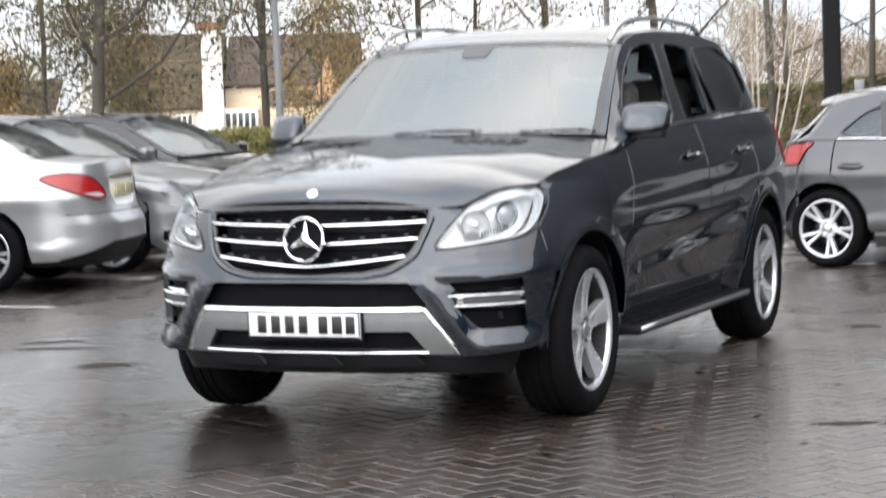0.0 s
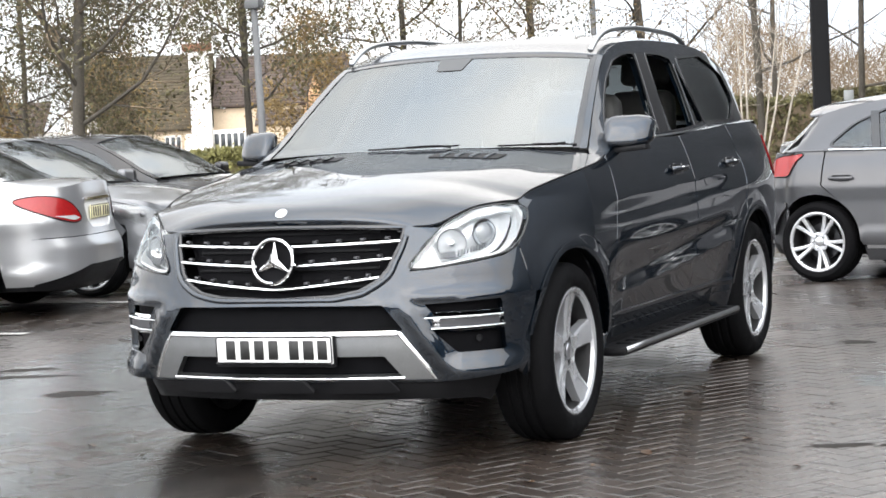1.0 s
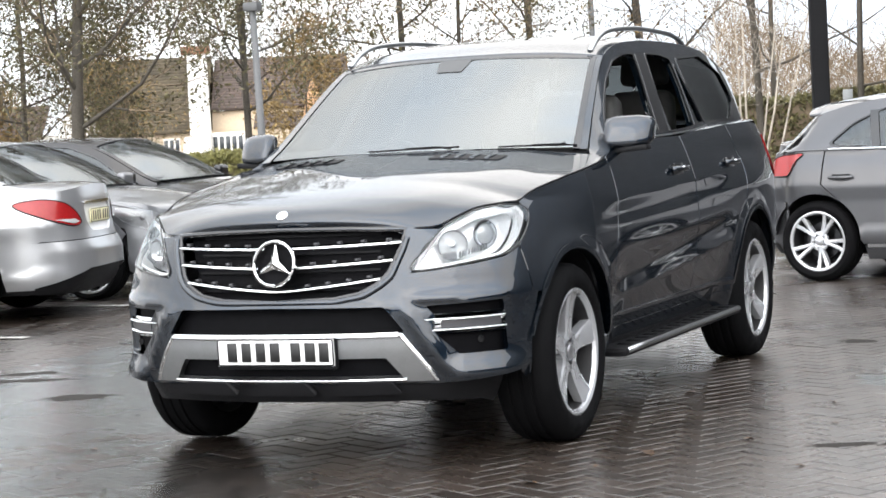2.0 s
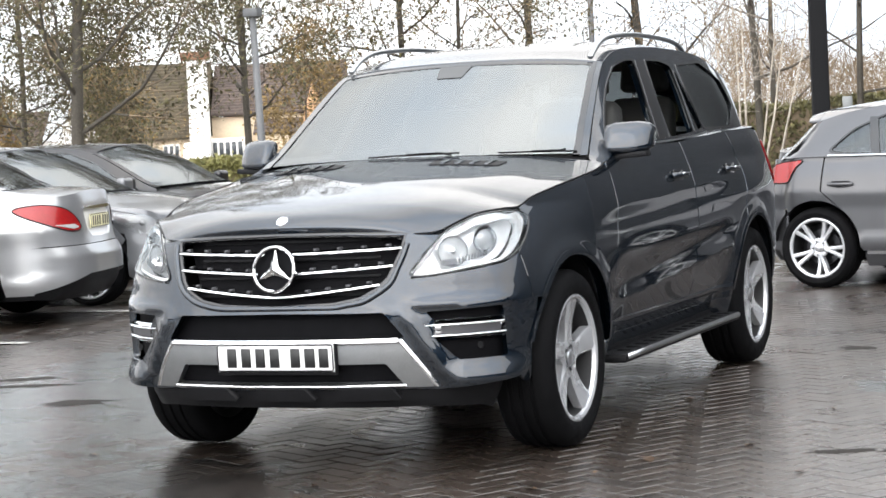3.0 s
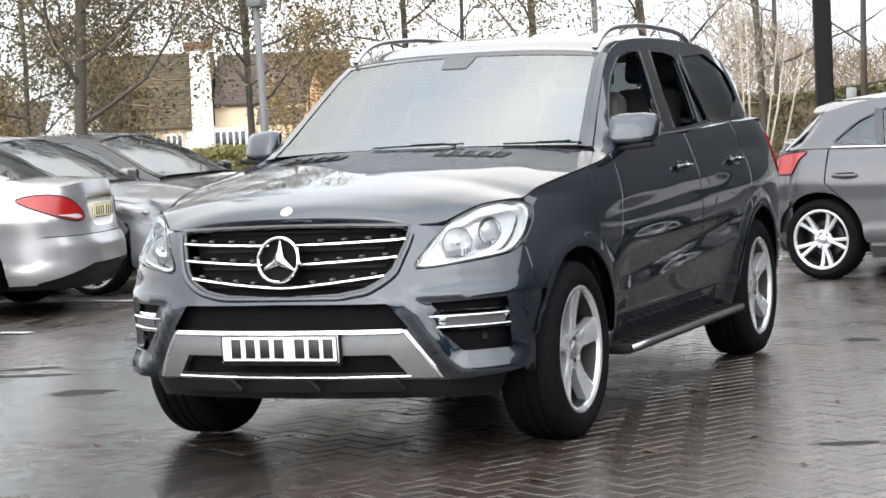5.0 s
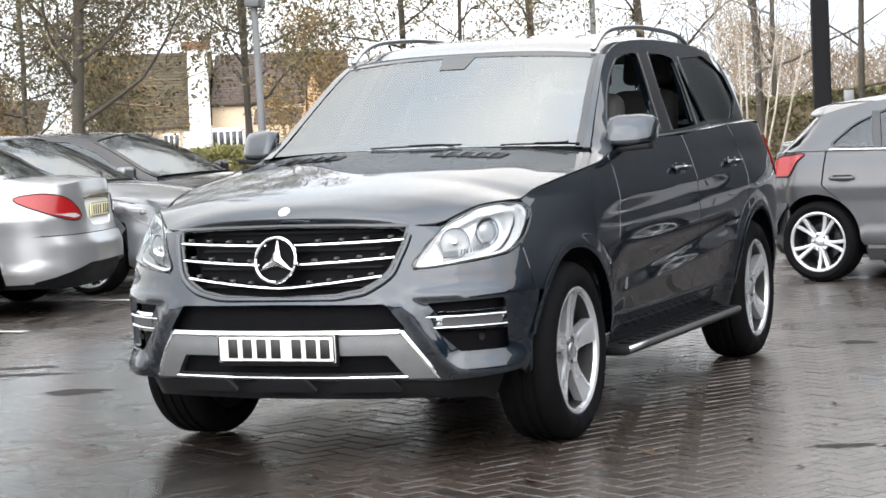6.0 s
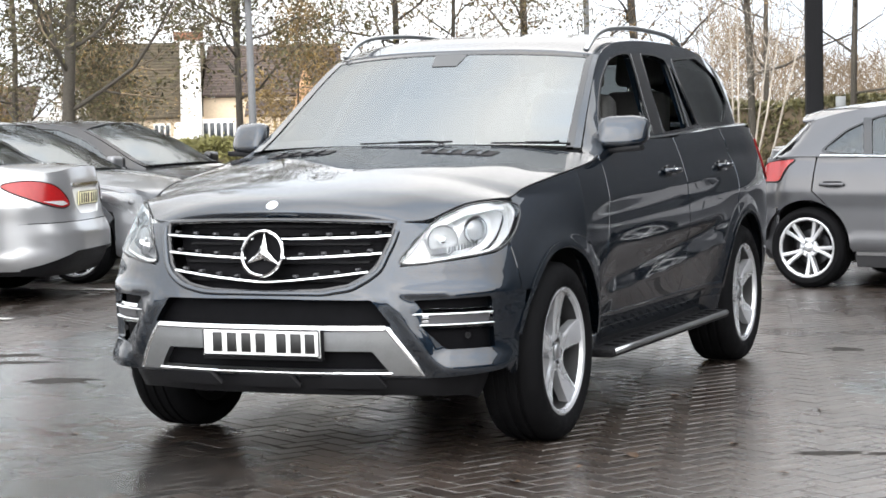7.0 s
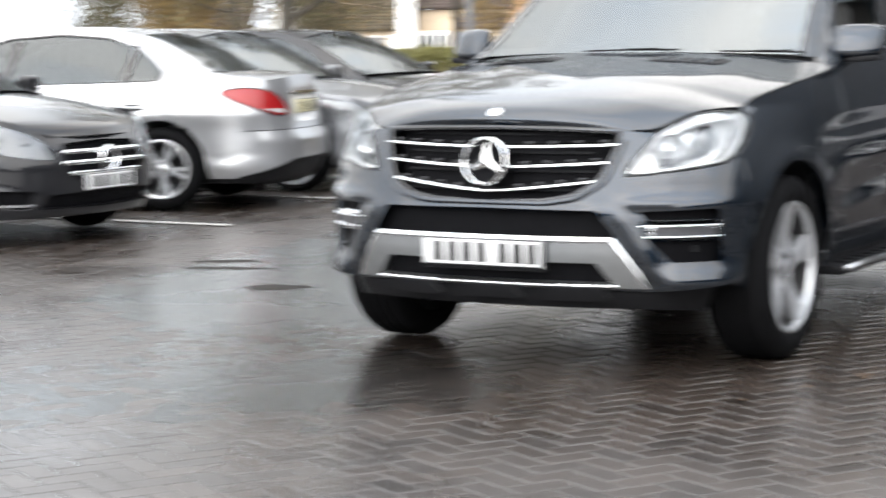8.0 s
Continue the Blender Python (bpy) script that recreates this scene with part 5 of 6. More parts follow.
    for x in (-0.36, 0.36):
        seat("seat", root, x, 1.35, 0.30, M_SEAT, 0.46)
        seat("rear_seat", root, x, 2.08, 0.26, M_SEAT, 0.5)
    part("underbody", block("underbody", (1.1, wb + 1.0, 0.22), M_TRIM, 0.04, 2, pose(0, wb * 0.5, 0.30)), root)
    # rear
    holes = [[(g * a, b) for a, b in lamps] for g in (1, -1)]
    ss = L - float(S.at(e - 0.30))
    sl = L - float(S.at(wb + ra + 0.02))
    if boot:
        rw = loft(ed(y2, y3, 6), [(0, y2 + 0.06, roof_z - 0.045), (0.5, 2.93, 1.262), (1, y3 + 0.08, 1.078)], 2.2)
        part("rear_window", sheet("rear_window", rw, M_GLASS, 14, 12, (-0.93, 0.93), (0.03, 1.0), 0.004), root, "dark rear window")
        for g in (1, -1):
            part("rear_pillar", sheet("rear_pillar", lambda u, v: rw(u, v) + np.array([0, 0.002, 0.002]), body, 3, 12, (g * 0.915, g * 1.0), (0, 1.02), 0.01), root)
        lid_top = curve_of([(0, 1.040), (0.3, 1.032), (0.55, 1.012), (ss, 0.988)])

        def deck(u, v):
            # from the foot of the rear window to the top edge of the boot face
            p0 = rw(u * 0.99, 1 + 0 * v) - np.array([0, 0, 0.004])
            p1 = tail(u * ss, lid_top(np.abs(u) * ss))
            q = v[..., None]
            return (1 - q) * p0 + q * p1 + np.array([0, 0, 0.012]) * (4 * q * (1 - q))
        part("boot_lid", sheet("boot_lid", deck, body, 18, 12, (-1, 1), (0, 1), 0.03), root)
        part("shoulder", sheet("shoulder", lambda t, q: (1 - q[..., None]) * deck(1.0 + 0 * t, t) + q[..., None] * S.beside(y3 - 0.02 + (e - 0.28 - y3) * t, 0.985 + 0 * t), body, 12, 4, (0, 1), (0, 1), 0), root)
        part("shoulder", sheet("shoulder", flipped(lambda t, q: (1 - q[..., None]) * deck(1.0 + 0 * t, t) + q[..., None] * S.beside(y3 - 0.02 + (e - 0.28 - y3) * t, 0.985 + 0 * t)), body, 12, 4, (0, 1), (0, 1), 0), root)
        recess = eased(mir([(0, 0.665), (0.25, 0.672), (0.33, 0.74), (0.36, 0.885), (0, 0.895)]), 0.03)
        face = mir([(0, 0.62), (ss, 0.62), (ss, 0.988), (0.55, 1.012), (0.3, 1.032), (0, 1.040)])
        part("boot_face", skin("boot_face", face, tail, body, 0.05, [*holes, recess], 0.02), root)
        part("plate_recess", skin("plate_recess", mir([(0, 0.65), (0.30, 0.655), (0.40, 0.90), (0, 0.91)]), lambda s, z: S(L - np.abs(s), z, -0.014) * np.stack([np.where(s < 0, -1.0, 1.0), 1 + 0 * s, 1 + 0 * s], -1), M_PLATE, 0.1, (), 0), root, "pale recess round the plate")
        part("plate_trim", sheet("plate_trim", lambda s, q: tail(s, 0.900 + q) + np.array([0, 0.012, 0]), M_CHROME, 14, 2, (-0.36, 0.36), (-0.012, 0.012), 0.02), root)
        plate(root, pose(0, e - 0.055, 0.79, 0, 0, 180), M_YPLATE, [(-0.19 + 0.062 * k + (0.03 if k > 3 else 0), 0.026) for k in range(7)])
    else:
        te = [(0, 0.56, 2.79, roof_z - 0.145), (0.5, 0.62, 2.92, 1.13), (1, 0.70, 3.06, 0.99)]
        te_y = lambda t: curve_of(te)(t)[..., 1]
        tg = loft(te, [(0, 2.90, roof_z - 0.075), (0.5, 3.12, 1.16), (1, e - 0.05, 1.0)], 2.2)
        part("rear_window", sheet("rear_window", tg, M_TINT, 14, 10, (-0.92, 0.92), (0.12, 0.95), 0.004), root, "dark rear window")
        for g in (1, -1):
            part("rear_pillar", sheet("rear_pillar", tg, M_GLOSSBLACK, 3, 10, (g * 0.91, g * 1.0), (0, 1.02), 0.01), root)
            part("rear_corner", sheet("rear_corner", (lambda f: f if g > 0 else flipped(f))(lambda t, q: (1 - q[..., None]) * tg(1.0 + 0 * t, t) + q[..., None] * up(te_y(t) - 0.02, np.maximum(tg(1.0 + 0 * t, t)[..., 2] - 0.0, 1.0))), body, 8, 4, (0, 1), (0, 1), 0), root)
        tip = lambda u, v: (1 - v)[..., None] * (rf(u, 1 + 0 * v) + np.array([0, 0, 0.003])) + v[..., None] * (tg(u, 0.10 + 0 * v) + np.array([0, 0.05, 0.030]))
        part("roof_spoiler", sheet("roof_spoiler", tip, body, 18, 4, (-0.97, 0.97), (0, 1), 0.018), root)
        face = mir([(0, 0.56), (ss, 0.56), (ss, 0.995), (0, 1.005)])
        part("tailgate", skin("tailgate", face, tail, body, 0.05, holes, 0.02), root)
        plate(root, pose(0, e - 0.02, 0.62, 0, 0, 180), M_YPLATE, [(-0.19 + 0.062 * k + (0.03 if k > 3 else 0), 0.042) for k in range(7)])
    for g, h in zip((1, -1), holes):
        tl = part("tail_light", skin("tail_light", h, lambda s, z: S(L - np.abs(s), z, 0.006) * np.stack([np.where(s < 0, -1.0, 1.0), 1 + 0 * s, 1 + 0 * s], -1), M_RED, 0.04, (), 0.03), root, "red tail lamp")
        hl = np.array([*h, h[0]])
        part("lamp_seal", tube("lamp_seal", (S(L - np.abs(hl[:, 0]), hl[:, 1], 0.005) * np.array([g, 1, 1])).tolist(), 0.005, M_TRIM, 6, False), tl)
        cl = eased([(g * a, b) for a, b in ((0.49, 0.757), (0.58, 0.744), (0.80, 0.784), (0.56, 0.782))], 0.01)
        if boot:
            part("reversing_lamp", skin("reversing_lamp", cl, lambda s, z: S(L - np.abs(s), z, 0.010) * np.stack([np.where(s < 0, -1.0, 1.0), 1 + 0 * s, 1 + 0 * s], -1), M_REFLECTOR, 0.03, (), 0.005), tl)
    bmp = mir([(0, 0.395), (0.48, 0.39), (0.66, 0.345), (0.85, 0.295), (ss + 0.075, 0.262), (ss + 0.075, 0.612), (0, 0.615)])
    part("rear_bumper", skin("rear_bumper", bmp, lambda s, z: tail(s, z) + np.array([0, 1.0, 0]) * (0.006 + 0.030 * np.clip((0.615 - z) / 0.10, 0, 1) * np.clip((1.05 - np.abs(s)) / 0.7, 0, 1))[..., None], body, 0.05, (), 0.03), root)
    dif = mir([(0, 0.20), (0.7, 0.20), (sl, 0.22), (sl, 0.285), (0.85, 0.30), (0.66, 0.35), (0.48, 0.40), (0, 0.40)])
    part("diffuser", skin("diffuser", dif, lambda s, z: S(L - np.abs(s), z, -0.01) * np.stack([np.where(s < 0, -1.0, 1.0), 1 + 0 * s, 1 + 0 * s], -1), M_TRIM, 0.06, (), 0.06), root, "black plastic lower edge")
    return root


M_SIDE = glass_material("green_tinted_glass", (0.30, 0.34, 0.33))
# each pose puts the car's front axle; it faces -y before it is turned
build_car("wet silver saloon car with red tail lamps", pose(-8.87, 4.90, 0, 0, 0, -73), M_SILVER, ro=0.98)
build_car("wet dark grey saloon car parked nose out", pose(-6.10, 7.86, 0, 0, 0, 93), M_DARK, spokes=("thin", 12))
build_car("wet black saloon car parked nose out in the far bay", pose(-6.42, 10.2, 0, 0, 0, 91), M_BLACK)
build_car("wet black saloon car with chrome grille parked nose out", pose(-5.63, 2.9, 0, 0, 0, 92), M_BLACK, front="three")
build_car("wet mid-grey hatchback car with a red tail lamp", pose(3.04, 7.80, 0, 0, 0, 77.5), M_GREY, wb=2.70, fo=0.83, ro=0.63, hw=0.89, boot=False, wheel_r=0.312)
build_car("grey saloon car parked beyond a hatchback", pose(2.78, 11.3, 0, 0, 0, 80), M_GREY)


# ---- trees, hedges, posts and houses round the car park ----
M_BARK = material("grey_brown_bark", (0.065, 0.056, 0.044), 0.85, var=0.4, scale=4, fine=40, bump=0.5)
M_TWIG = material("brown_twigs", (0.20, 0.15, 0.10), 0.85, var=0.3, scale=2, fine=30, spread=0.35)
M_BIRCH = material("pale_birch_bark", (0.42, 0.37, 0.31), 0.7, var=0.35, scale=5, fine=25, bump=0.3)
M_LEAF = material("olive_brown_leaves", (0.085, 0.075, 0.03), 0.55, var=0.3, scale=0.6, fine=8, spread=0.6)
M_RUST = material("rusty_yellow_leaves", (0.20, 0.13, 0.04), 0.6, var=0.3, scale=0.6, fine=8, spread=0.5)
M_HEDGE = material("olive_hedge_leaves", (0.11, 0.10, 0.038), 0.6, var=0.3, scale=1.2, fine=12, spread=0.5)
M_GRASS = material("green_shrub_leaves", (0.19, 0.18, 0.06), 0.55, var=0.3, scale=1.2, fine=12, spread=0.45)
M_POST = material("black_painted_post", (0.008, 0.008, 0.009), 0.7, 0, 0.0, var=0.2, scale=4, fine=80, spec=0.15)
M_STEEL = material("galvanised_post", (0.11, 0.112, 0.115), 0.6, 0.1, var=0.2, scale=5, fine=60)
RNG = np.random.default_rng(7)


def rods(segs, sides):
    """Tapered rods for rows (start, end, radius, radius): vertices and faces."""
    a, b = segs[:, :3], segs[:, 3:6]
    d = b - a
    d = d / (np.linalg.norm(d, axis=1, keepdims=True) + 1e-9)
    ref = np.where(np.abs(d[:, 2:3]) < 0.9, [[0, 0, 1.0]], [[1.0, 0, 0]])
    u = np.cross(d, ref)
    u /= np.linalg.norm(u, axis=1, keepdims=True)
    w = np.cross(u, d)
    t = np.linspace(0, 2 * np.pi, sides, endpoint=False)
    ring = np.cos(t)[None, :, None] * u[:, None] + np.sin(t)[None, :, None] * w[:, None]
    lo, hi = a[:, None] + ring * segs[:, 6, None, None], b[:, None] + ring * segs[:, 7, None, None]
    v = np.concatenate([lo, hi], 1).reshape(-1, 3)
    k = np.arange(len(segs))[:, None] * 2 * sides
    j = np.arange(sides)[None]
    jn = (j + 1) % sides
    f = np.stack([k + j, k + jn, k + sides + jn, k + sides + j], -1).reshape(-1, 4)
    return v, f


def quick(name, v, f, mat, smooth=False):
    """A mesh from arrays of vertices and four-sided faces."""
    me = bpy.data.meshes.new(name)
    me.vertices.add(len(v))
    me.vertices.foreach_set("co", np.asarray(v, np.float32).ravel())
    n = len(f)
    me.loops.add(4 * n)
    me.loops.foreach_set("vertex_index", np.asarray(f, np.int32).ravel())
    me.polygons.add(n)
    me.polygons.foreach_set("loop_start", np.arange(0, 4 * n, 4, dtype=np.int32))
    me.polygons.foreach_set("use_smooth", np.full(n, smooth))
    me.update(calc_edges=True)
    me.materials.append(mat)
    return me


def grow(rng, height, radius, limbs, levels, spread, droop=0.0, clear=0.25, lean=(0, 0)):
    """The rods of a tree, from a bent trunk to twigs, and where the twigs end."""
    segs, ends = [], []
    n = 9
    p = np.array([0.0, 0, 0])
    spine = [p]
    for i in range(n):
        p = p + np.array([lean[0] + rng.normal(0, 0.03), lean[1] + rng.normal(0, 0.03), 1.0]) * height / n
        spine.append(p)
    rad = radius * (1 - np.linspace(0, 1, n + 1) ** 1.3 * 0.88)
    for i in range(n):
        segs.append([*spine[i], *spine[i + 1], rad[i] * (1.25 if i == 0 else 1), rad[i + 1]])

    def branch(start, way, length, r, level):
        k = 4
        q, d = start, way
        for i in range(k):
            d = d + rng.normal(0, 0.16, 3) + np.array([0, 0, 0.05 - droop * (level > 0)])
            d /= np.linalg.norm(d)
            e = q + d * length / k
            r1 = r * (1 - 0.2 * (i + 1) / 1.3)
            segs.append([*q, *e, r * (1 - 0.2 * i / 1.3), max(r1, 0.003)])
            if level < levels:
                for _ in range(2 if i else 1):
                    side = np.cross(d, rng.normal(0, 1, 3))
                    side /= np.linalg.norm(side) + 1e-9
                    branch(e, d * 0.62 + side * 0.75, length * rng.uniform(0.42, 0.66), max(r1 * 0.55, 0.003), level + 1)
            else:
                ends.append(e)
            q = e
    for i in range(limbs):
        t = clear + (1 - clear) * (i + rng.uniform(0, 0.8)) / limbs
        s = np.array([np.interp(t * n, range(n + 1), [c[j] for c in spine]) for j in range(3)])
        a = i * 2.4 + rng.uniform(-0.4, 0.4)
        d = np.array([math.cos(a), math.sin(a), rng.uniform(0.25, 0.8)])
        branch(s, d / np.linalg.norm(d), spread * (1.1 - 0.6 * t) * rng.uniform(0.75, 1.15), radius * (0.42 - 0.25 * t), 1)
    return np.array(segs), np.array(ends)


def leaves(rng, ends, per, size, scatter, mat, name="crown"):
    """Small folded leaves scattered round the twig ends."""
    c = np.repeat(ends, per, 0) + rng.normal(0, scatter, (len(ends) * per, 3))
    n = len(c)
    u = rng.normal(0, 1, (n, 3))
    u /= np.linalg.norm(u, axis=1, keepdims=True)
    w = np.cross(u, rng.normal(0, 1, (n, 3)))
    w /= np.linalg.norm(w, axis=1, keepdims=True)
    s = size * rng.uniform(0.6, 1.3, (n, 1))
    v = np.stack([c - u * s, c - w * s * 0.45 + np.cross(u, w) * s * 0.2, c + u * s, c + w * s * 0.45 + np.cross(u, w) * s * 0.2], 1).reshape(-1, 3)
    return quick(name, v, np.arange(4 * n).reshape(-1, 4), mat)


def tree(label, x, y, seed, height=9.0, radius=0.12, limbs=14, levels=3, spread=2.6, per=0, size=0.045, leaf=None, bark=None, clear=0.2, droop=0.0, scatter=0.12, group="trees", lean=(0, 0)):
    rng = np.random.default_rng(seed)
    segs, ends = grow(rng, height, radius, limbs, levels, spread, droop, clear, lean)
    root = tagged(new("tree"), label, "tree", group)
    root.location = (x, y, -0.02)
    thick = segs[:, 6] > 0.014
    v1, f1 = rods(segs[thick], 7)
    part("trunk", quick("trunk", v1, f1, bark or M_BARK, True), root)
    v2, f2 = rods(segs[~thick], 3)
    part("branchwork", quick("branchwork", v2, f2, M_TWIG if bark is None else bark), root)["kind"] = "stuff"
    if per:
        part("crown", leaves(rng, ends, per, size, scatter, leaf), root)["kind"] = "stuff"
    return root


# leafy trees in front of the houses
tree("autumn tree with thin olive-brown leaves", -10.85, 14.1, 13, 7.6, 0.09, 24, 3, 2.2, 4, 0.036, M_LEAF, clear=0.20, lean=(0.02, 0))
tree("autumn tree with thin olive-brown leaves", -9.35, 15.9, 11, 6.4, 0.055, 18, 3, 1.9, 3, 0.036, M_LEAF, clear=0.24)
tree("autumn tree with thin olive-brown leaves", -13.6, 17.0, 5, 7.5, 0.05, 24, 3, 2.3, 3, 0.040, M_LEAF, clear=0.14)
tree("autumn tree with thin olive-brown leaves", -11.6, 20.0, 21, 7.0, 0.045, 15, 3, 2.0, 2, 0.040, M_LEAF, clear=0.26)
tree("tall tree with a few rusty leaves", -10.2, 23.3, 8, 8.0, 0.07, 22, 3, 2.4, 2, 0.035, M_RUST, clear=0.18)
tree("tall tree with a few rusty leaves", -8.6, 21.5, 31, 7.0, 0.045, 20, 3, 2.0, 2, 0.035, M_LEAF, clear=0.22)
tree("bushy autumn tree with russet leaves", -22.9, 32.6, 71, 3.9, 0.04, 16, 3, 1.15, 2, 0.042, M_LEAF, clear=0.1, scatter=0.2)
tree("bushy autumn tree with russet leaves", -25.6, 32.0, 72, 2.6, 0.04, 14, 3, 1.2, 5, 0.05, M_RUST, clear=0.1, scatter=0.2)
tree("bushy autumn tree with russet leaves", -27.5, 32.5, 73, 3.6, 0.04, 16, 3, 1.4, 5, 0.05, M_LEAF, clear=0.1, scatter=0.2)
tree("bushy autumn tree with russet leaves", -18.0, 34.5, 74, 3.6, 0.04, 16, 3, 1.2, 2, 0.05, M_RUST, clear=0.1, scatter=0.2)
tree("bushy autumn tree with russet leaves", -21.9, 32.7, 75, 3.6, 0.04, 16, 3, 1.1, 1, 0.042, M_RUST, clear=0.25, scatter=0.2)
tree("small autumn tree with sparse olive leaves", -12.0, 15.9, 81, 3.3, 0.035, 14, 3, 1.05, 2, 0.032, M_LEAF, clear=0.22, scatter=0.15)
# bare winter trees
tree("bare winter tree with fine twigs", -9.05, 26.0, 41, 11.0, 0.08, 16, 3, 2.6, clear=0.15)
tree("bare winter tree with fine twigs", -7.3, 26.7, 42, 11.0, 0.09, 18, 3, 2.4, 2, 0.035, M_RUST, clear=0.15)
tree("bare winter tree with fine twigs", -3.85, 21.6, 43, 10.0, 0.06, 16, 3, 1.9, clear=0.16)
tree("bare winter tree with fine twigs", -2.1, 20.2, 44, 10.0, 0.05, 15, 3, 1.7, clear=0.14)
tree("bare winter tree with fine twigs", -5.6, 29.5, 45, 9.0, 0.06, 15, 3, 2.4, clear=0.1)
# the next two trees are unseen, added for the car's flank to mirror
tree("bare winter tree with fine twigs", 4.2, 23.0, 47, 9.0, 0.10, 15, 3, 2.4, clear=0.12)
tree("bare winter tree with fine twigs", 7.6, 21.0, 48, 9.0, 0.10, 15, 3, 2.4, clear=0.12)
tree("bare winter tree with fine twigs", 0.6, 25.0, 46, 10.0, 0.06, 15, 3, 2.2, clear=0.12)
for k, (dx, lean) in enumerate(((-0.28, (-0.09, -0.03)), (-0.14, (-0.03, 0.0)), (0.0, (0.02, 0.02)), (0.1, (0.09, 0.04)), (0.22, (0.17, 0.06)), (0.3, (0.24, 0.10)))):
    tree("slender pale-barked birch stem in a clump", -2.95 + dx * 0.5, 17.5 + 0.2 * (k % 2), 60 + k, 3.6 + 0.5 * (k % 3), 0.017, 9, 2, 0.7, bark=M_BIRCH, clear=0.35, group="birch clump", lean=lean)


def hedge(label, x0, y0, x1, y1, top, thick, mat, count, size, base=0.0):
    """A clipped hedge: a dark twiggy body under a coat of small leaves."""
    root = tagged(new("hedge"), label, "hedge")
    a, b = np.array([x0, y0]), np.array([x1, y1])
    ln = np.linalg.norm(b - a)
    d = (b - a) / ln
    nrm = np.array([-d[1], d[0]])
    mid = (a + b) / 2
    part("body", block("body", (ln, thick * 0.8, top - base - 0.06), M_TWIG, 0.08, 2, pose(mid[0], mid[1], base + (top - base) / 2 - 0.03, 0, 0, math.degrees(math.atan2(d[1], d[0])))), root)
    t = RNG.uniform(0, ln, count)
    s = RNG.uniform(-0.5, 0.5, count) * thick
    face = RNG.uniform(0, 1, count) < 0.6                       # most leaves clothe the two faces
    s = np.where(face, np.sign(s) * thick * RNG.uniform(0.40, 0.5, count), s)
    z = base + (top - base) * np.where(face, RNG.uniform(0, 1, count), 1.0) + RNG.normal(0, 0.03, count) + 0.05 * np.sin(t * 2.1)
    c = np.stack([a[0] + d[0] * t + nrm[0] * s, a[1] + d[1] * t + nrm[1] * s, z], 1)
    part("foliage", leaves(RNG, c, 1, size, 0.02, mat, "foliage"), root)["kind"] = "stuff"
    return root


hedge("clipped olive-brown winter hedge", -9.0, 24.2, 6.0, 21.0, 1.52, 1.0, M_HEDGE, 50000, 0.045)
hedge("green shrub border beside the bays", -9.55, 14.2, -7.6, 14.9, 1.08, 0.7, M_GRASS, 22000, 0.03)

# woodland of countless bare twigs and trunks, far off; partly unseen, added for reflections
def woods(label, cx, cy, r0, r1, a0, a1, n, high, mat):
    rng = np.random.default_rng(int(n + a0))
    a = np.radians(rng.uniform(a0, a1, n))
    r = rng.uniform(r0, r1, n)
    z = rng.uniform(0, 1, n) ** 1.1 * high * (0.75 + 0.25 * np.sin(a * 23) * np.sin(a * 9 + 1))
    p = np.stack([cx + r * np.cos(a), cy + r * np.sin(a), z], 1)
    d = np.stack([rng.normal(0, 0.5, n), rng.normal(0, 0.5, n), rng.uniform(0.3, 1, n)], 1)
    d *= rng.uniform(0.5, 1.3, (n, 1))
    th = rng.uniform(0.004, 0.012, n)
    segs = np.concatenate([p, p + d, th[:, None], th[:, None] * 0.5], 1)
    v, f = rods(segs, 3)
    return tagged(part("woodland", quick("woodland", v, f, mat)), label, "woodland", kind="stuff")


woods("distant brown winter woodland", 0, 0, 38, 62, 20, 104, 75000, 4.4, M_TWIG)
# from here on unseen: tall dark twigs for the car's flank to mirror
woods("unseen tall woodland added to darken the car's reflections", 0, 0, 27, 48, 25, 90, 45000, 9.5, M_BARK)
woods("unseen winter woodland added round the place for reflections", 0, 0, 34, 60, -60, 20, 16000, 8.0, M_TWIG)
woods("unseen winter woodland added round the place for reflections", 0, 0, 40, 70, 150, 300, 14000, 3.2, M_TWIG)
bank = [(math.cos(t), math.sin(t)) for t in np.linspace(0, 2 * np.pi, 73)]
vs = [(150 * c, 150 * s, z) for c, s in bank for z in (-0.5, 2.4 if (c < 0.2 and s > 0) or s < 0 else 5.0)]
tagged(part("backdrop", raw("backdrop", vs, [(2 * i, 2 * i + 2, 2 * i + 3, 2 * i + 1) for i in range(72)], material("distant_brown_wood", (0.12, 0.095, 0.075), 0.9, var=0.35, scale=0.05, fine=1.2), True)), "far wooded skyline closing the place", "skyline", kind="structure")

# unseen walls added to close the place and darken the car flank's reflections
M_DARKWALL = material("dark_reflected_wall", (0.05, 0.052, 0.056), 0.5, var=0.25, scale=0.4, fine=6)
for nm, (ax, ay), (bx_, by_), hh in (("wall_north", (-0.6, 22.5), (5.0, 9.5), 9.0), ("wall_east", (5.15, 9.4), (20.0, 4.0), 6.0), ("wall_far_east", (20.2, 3.9), (21.0, -17.0), 5.0), ("wall_south", (21.0, -17.2), (-16.0, -19.0), 1.2)):
    ln = math.hypot(bx_ - ax, by_ - ay)
    tagged(part(nm, block(nm, (ln, 0.3, hh), M_DARKWALL, 0.02, 1, pose((ax + bx_) / 2, (ay + by_) / 2, hh / 2 - 0.05, 0, 0, math.degrees(math.atan2(by_ - ay, bx_ - ax))))), "unseen plain dark wall added to darken reflections", "wall", kind="structure")

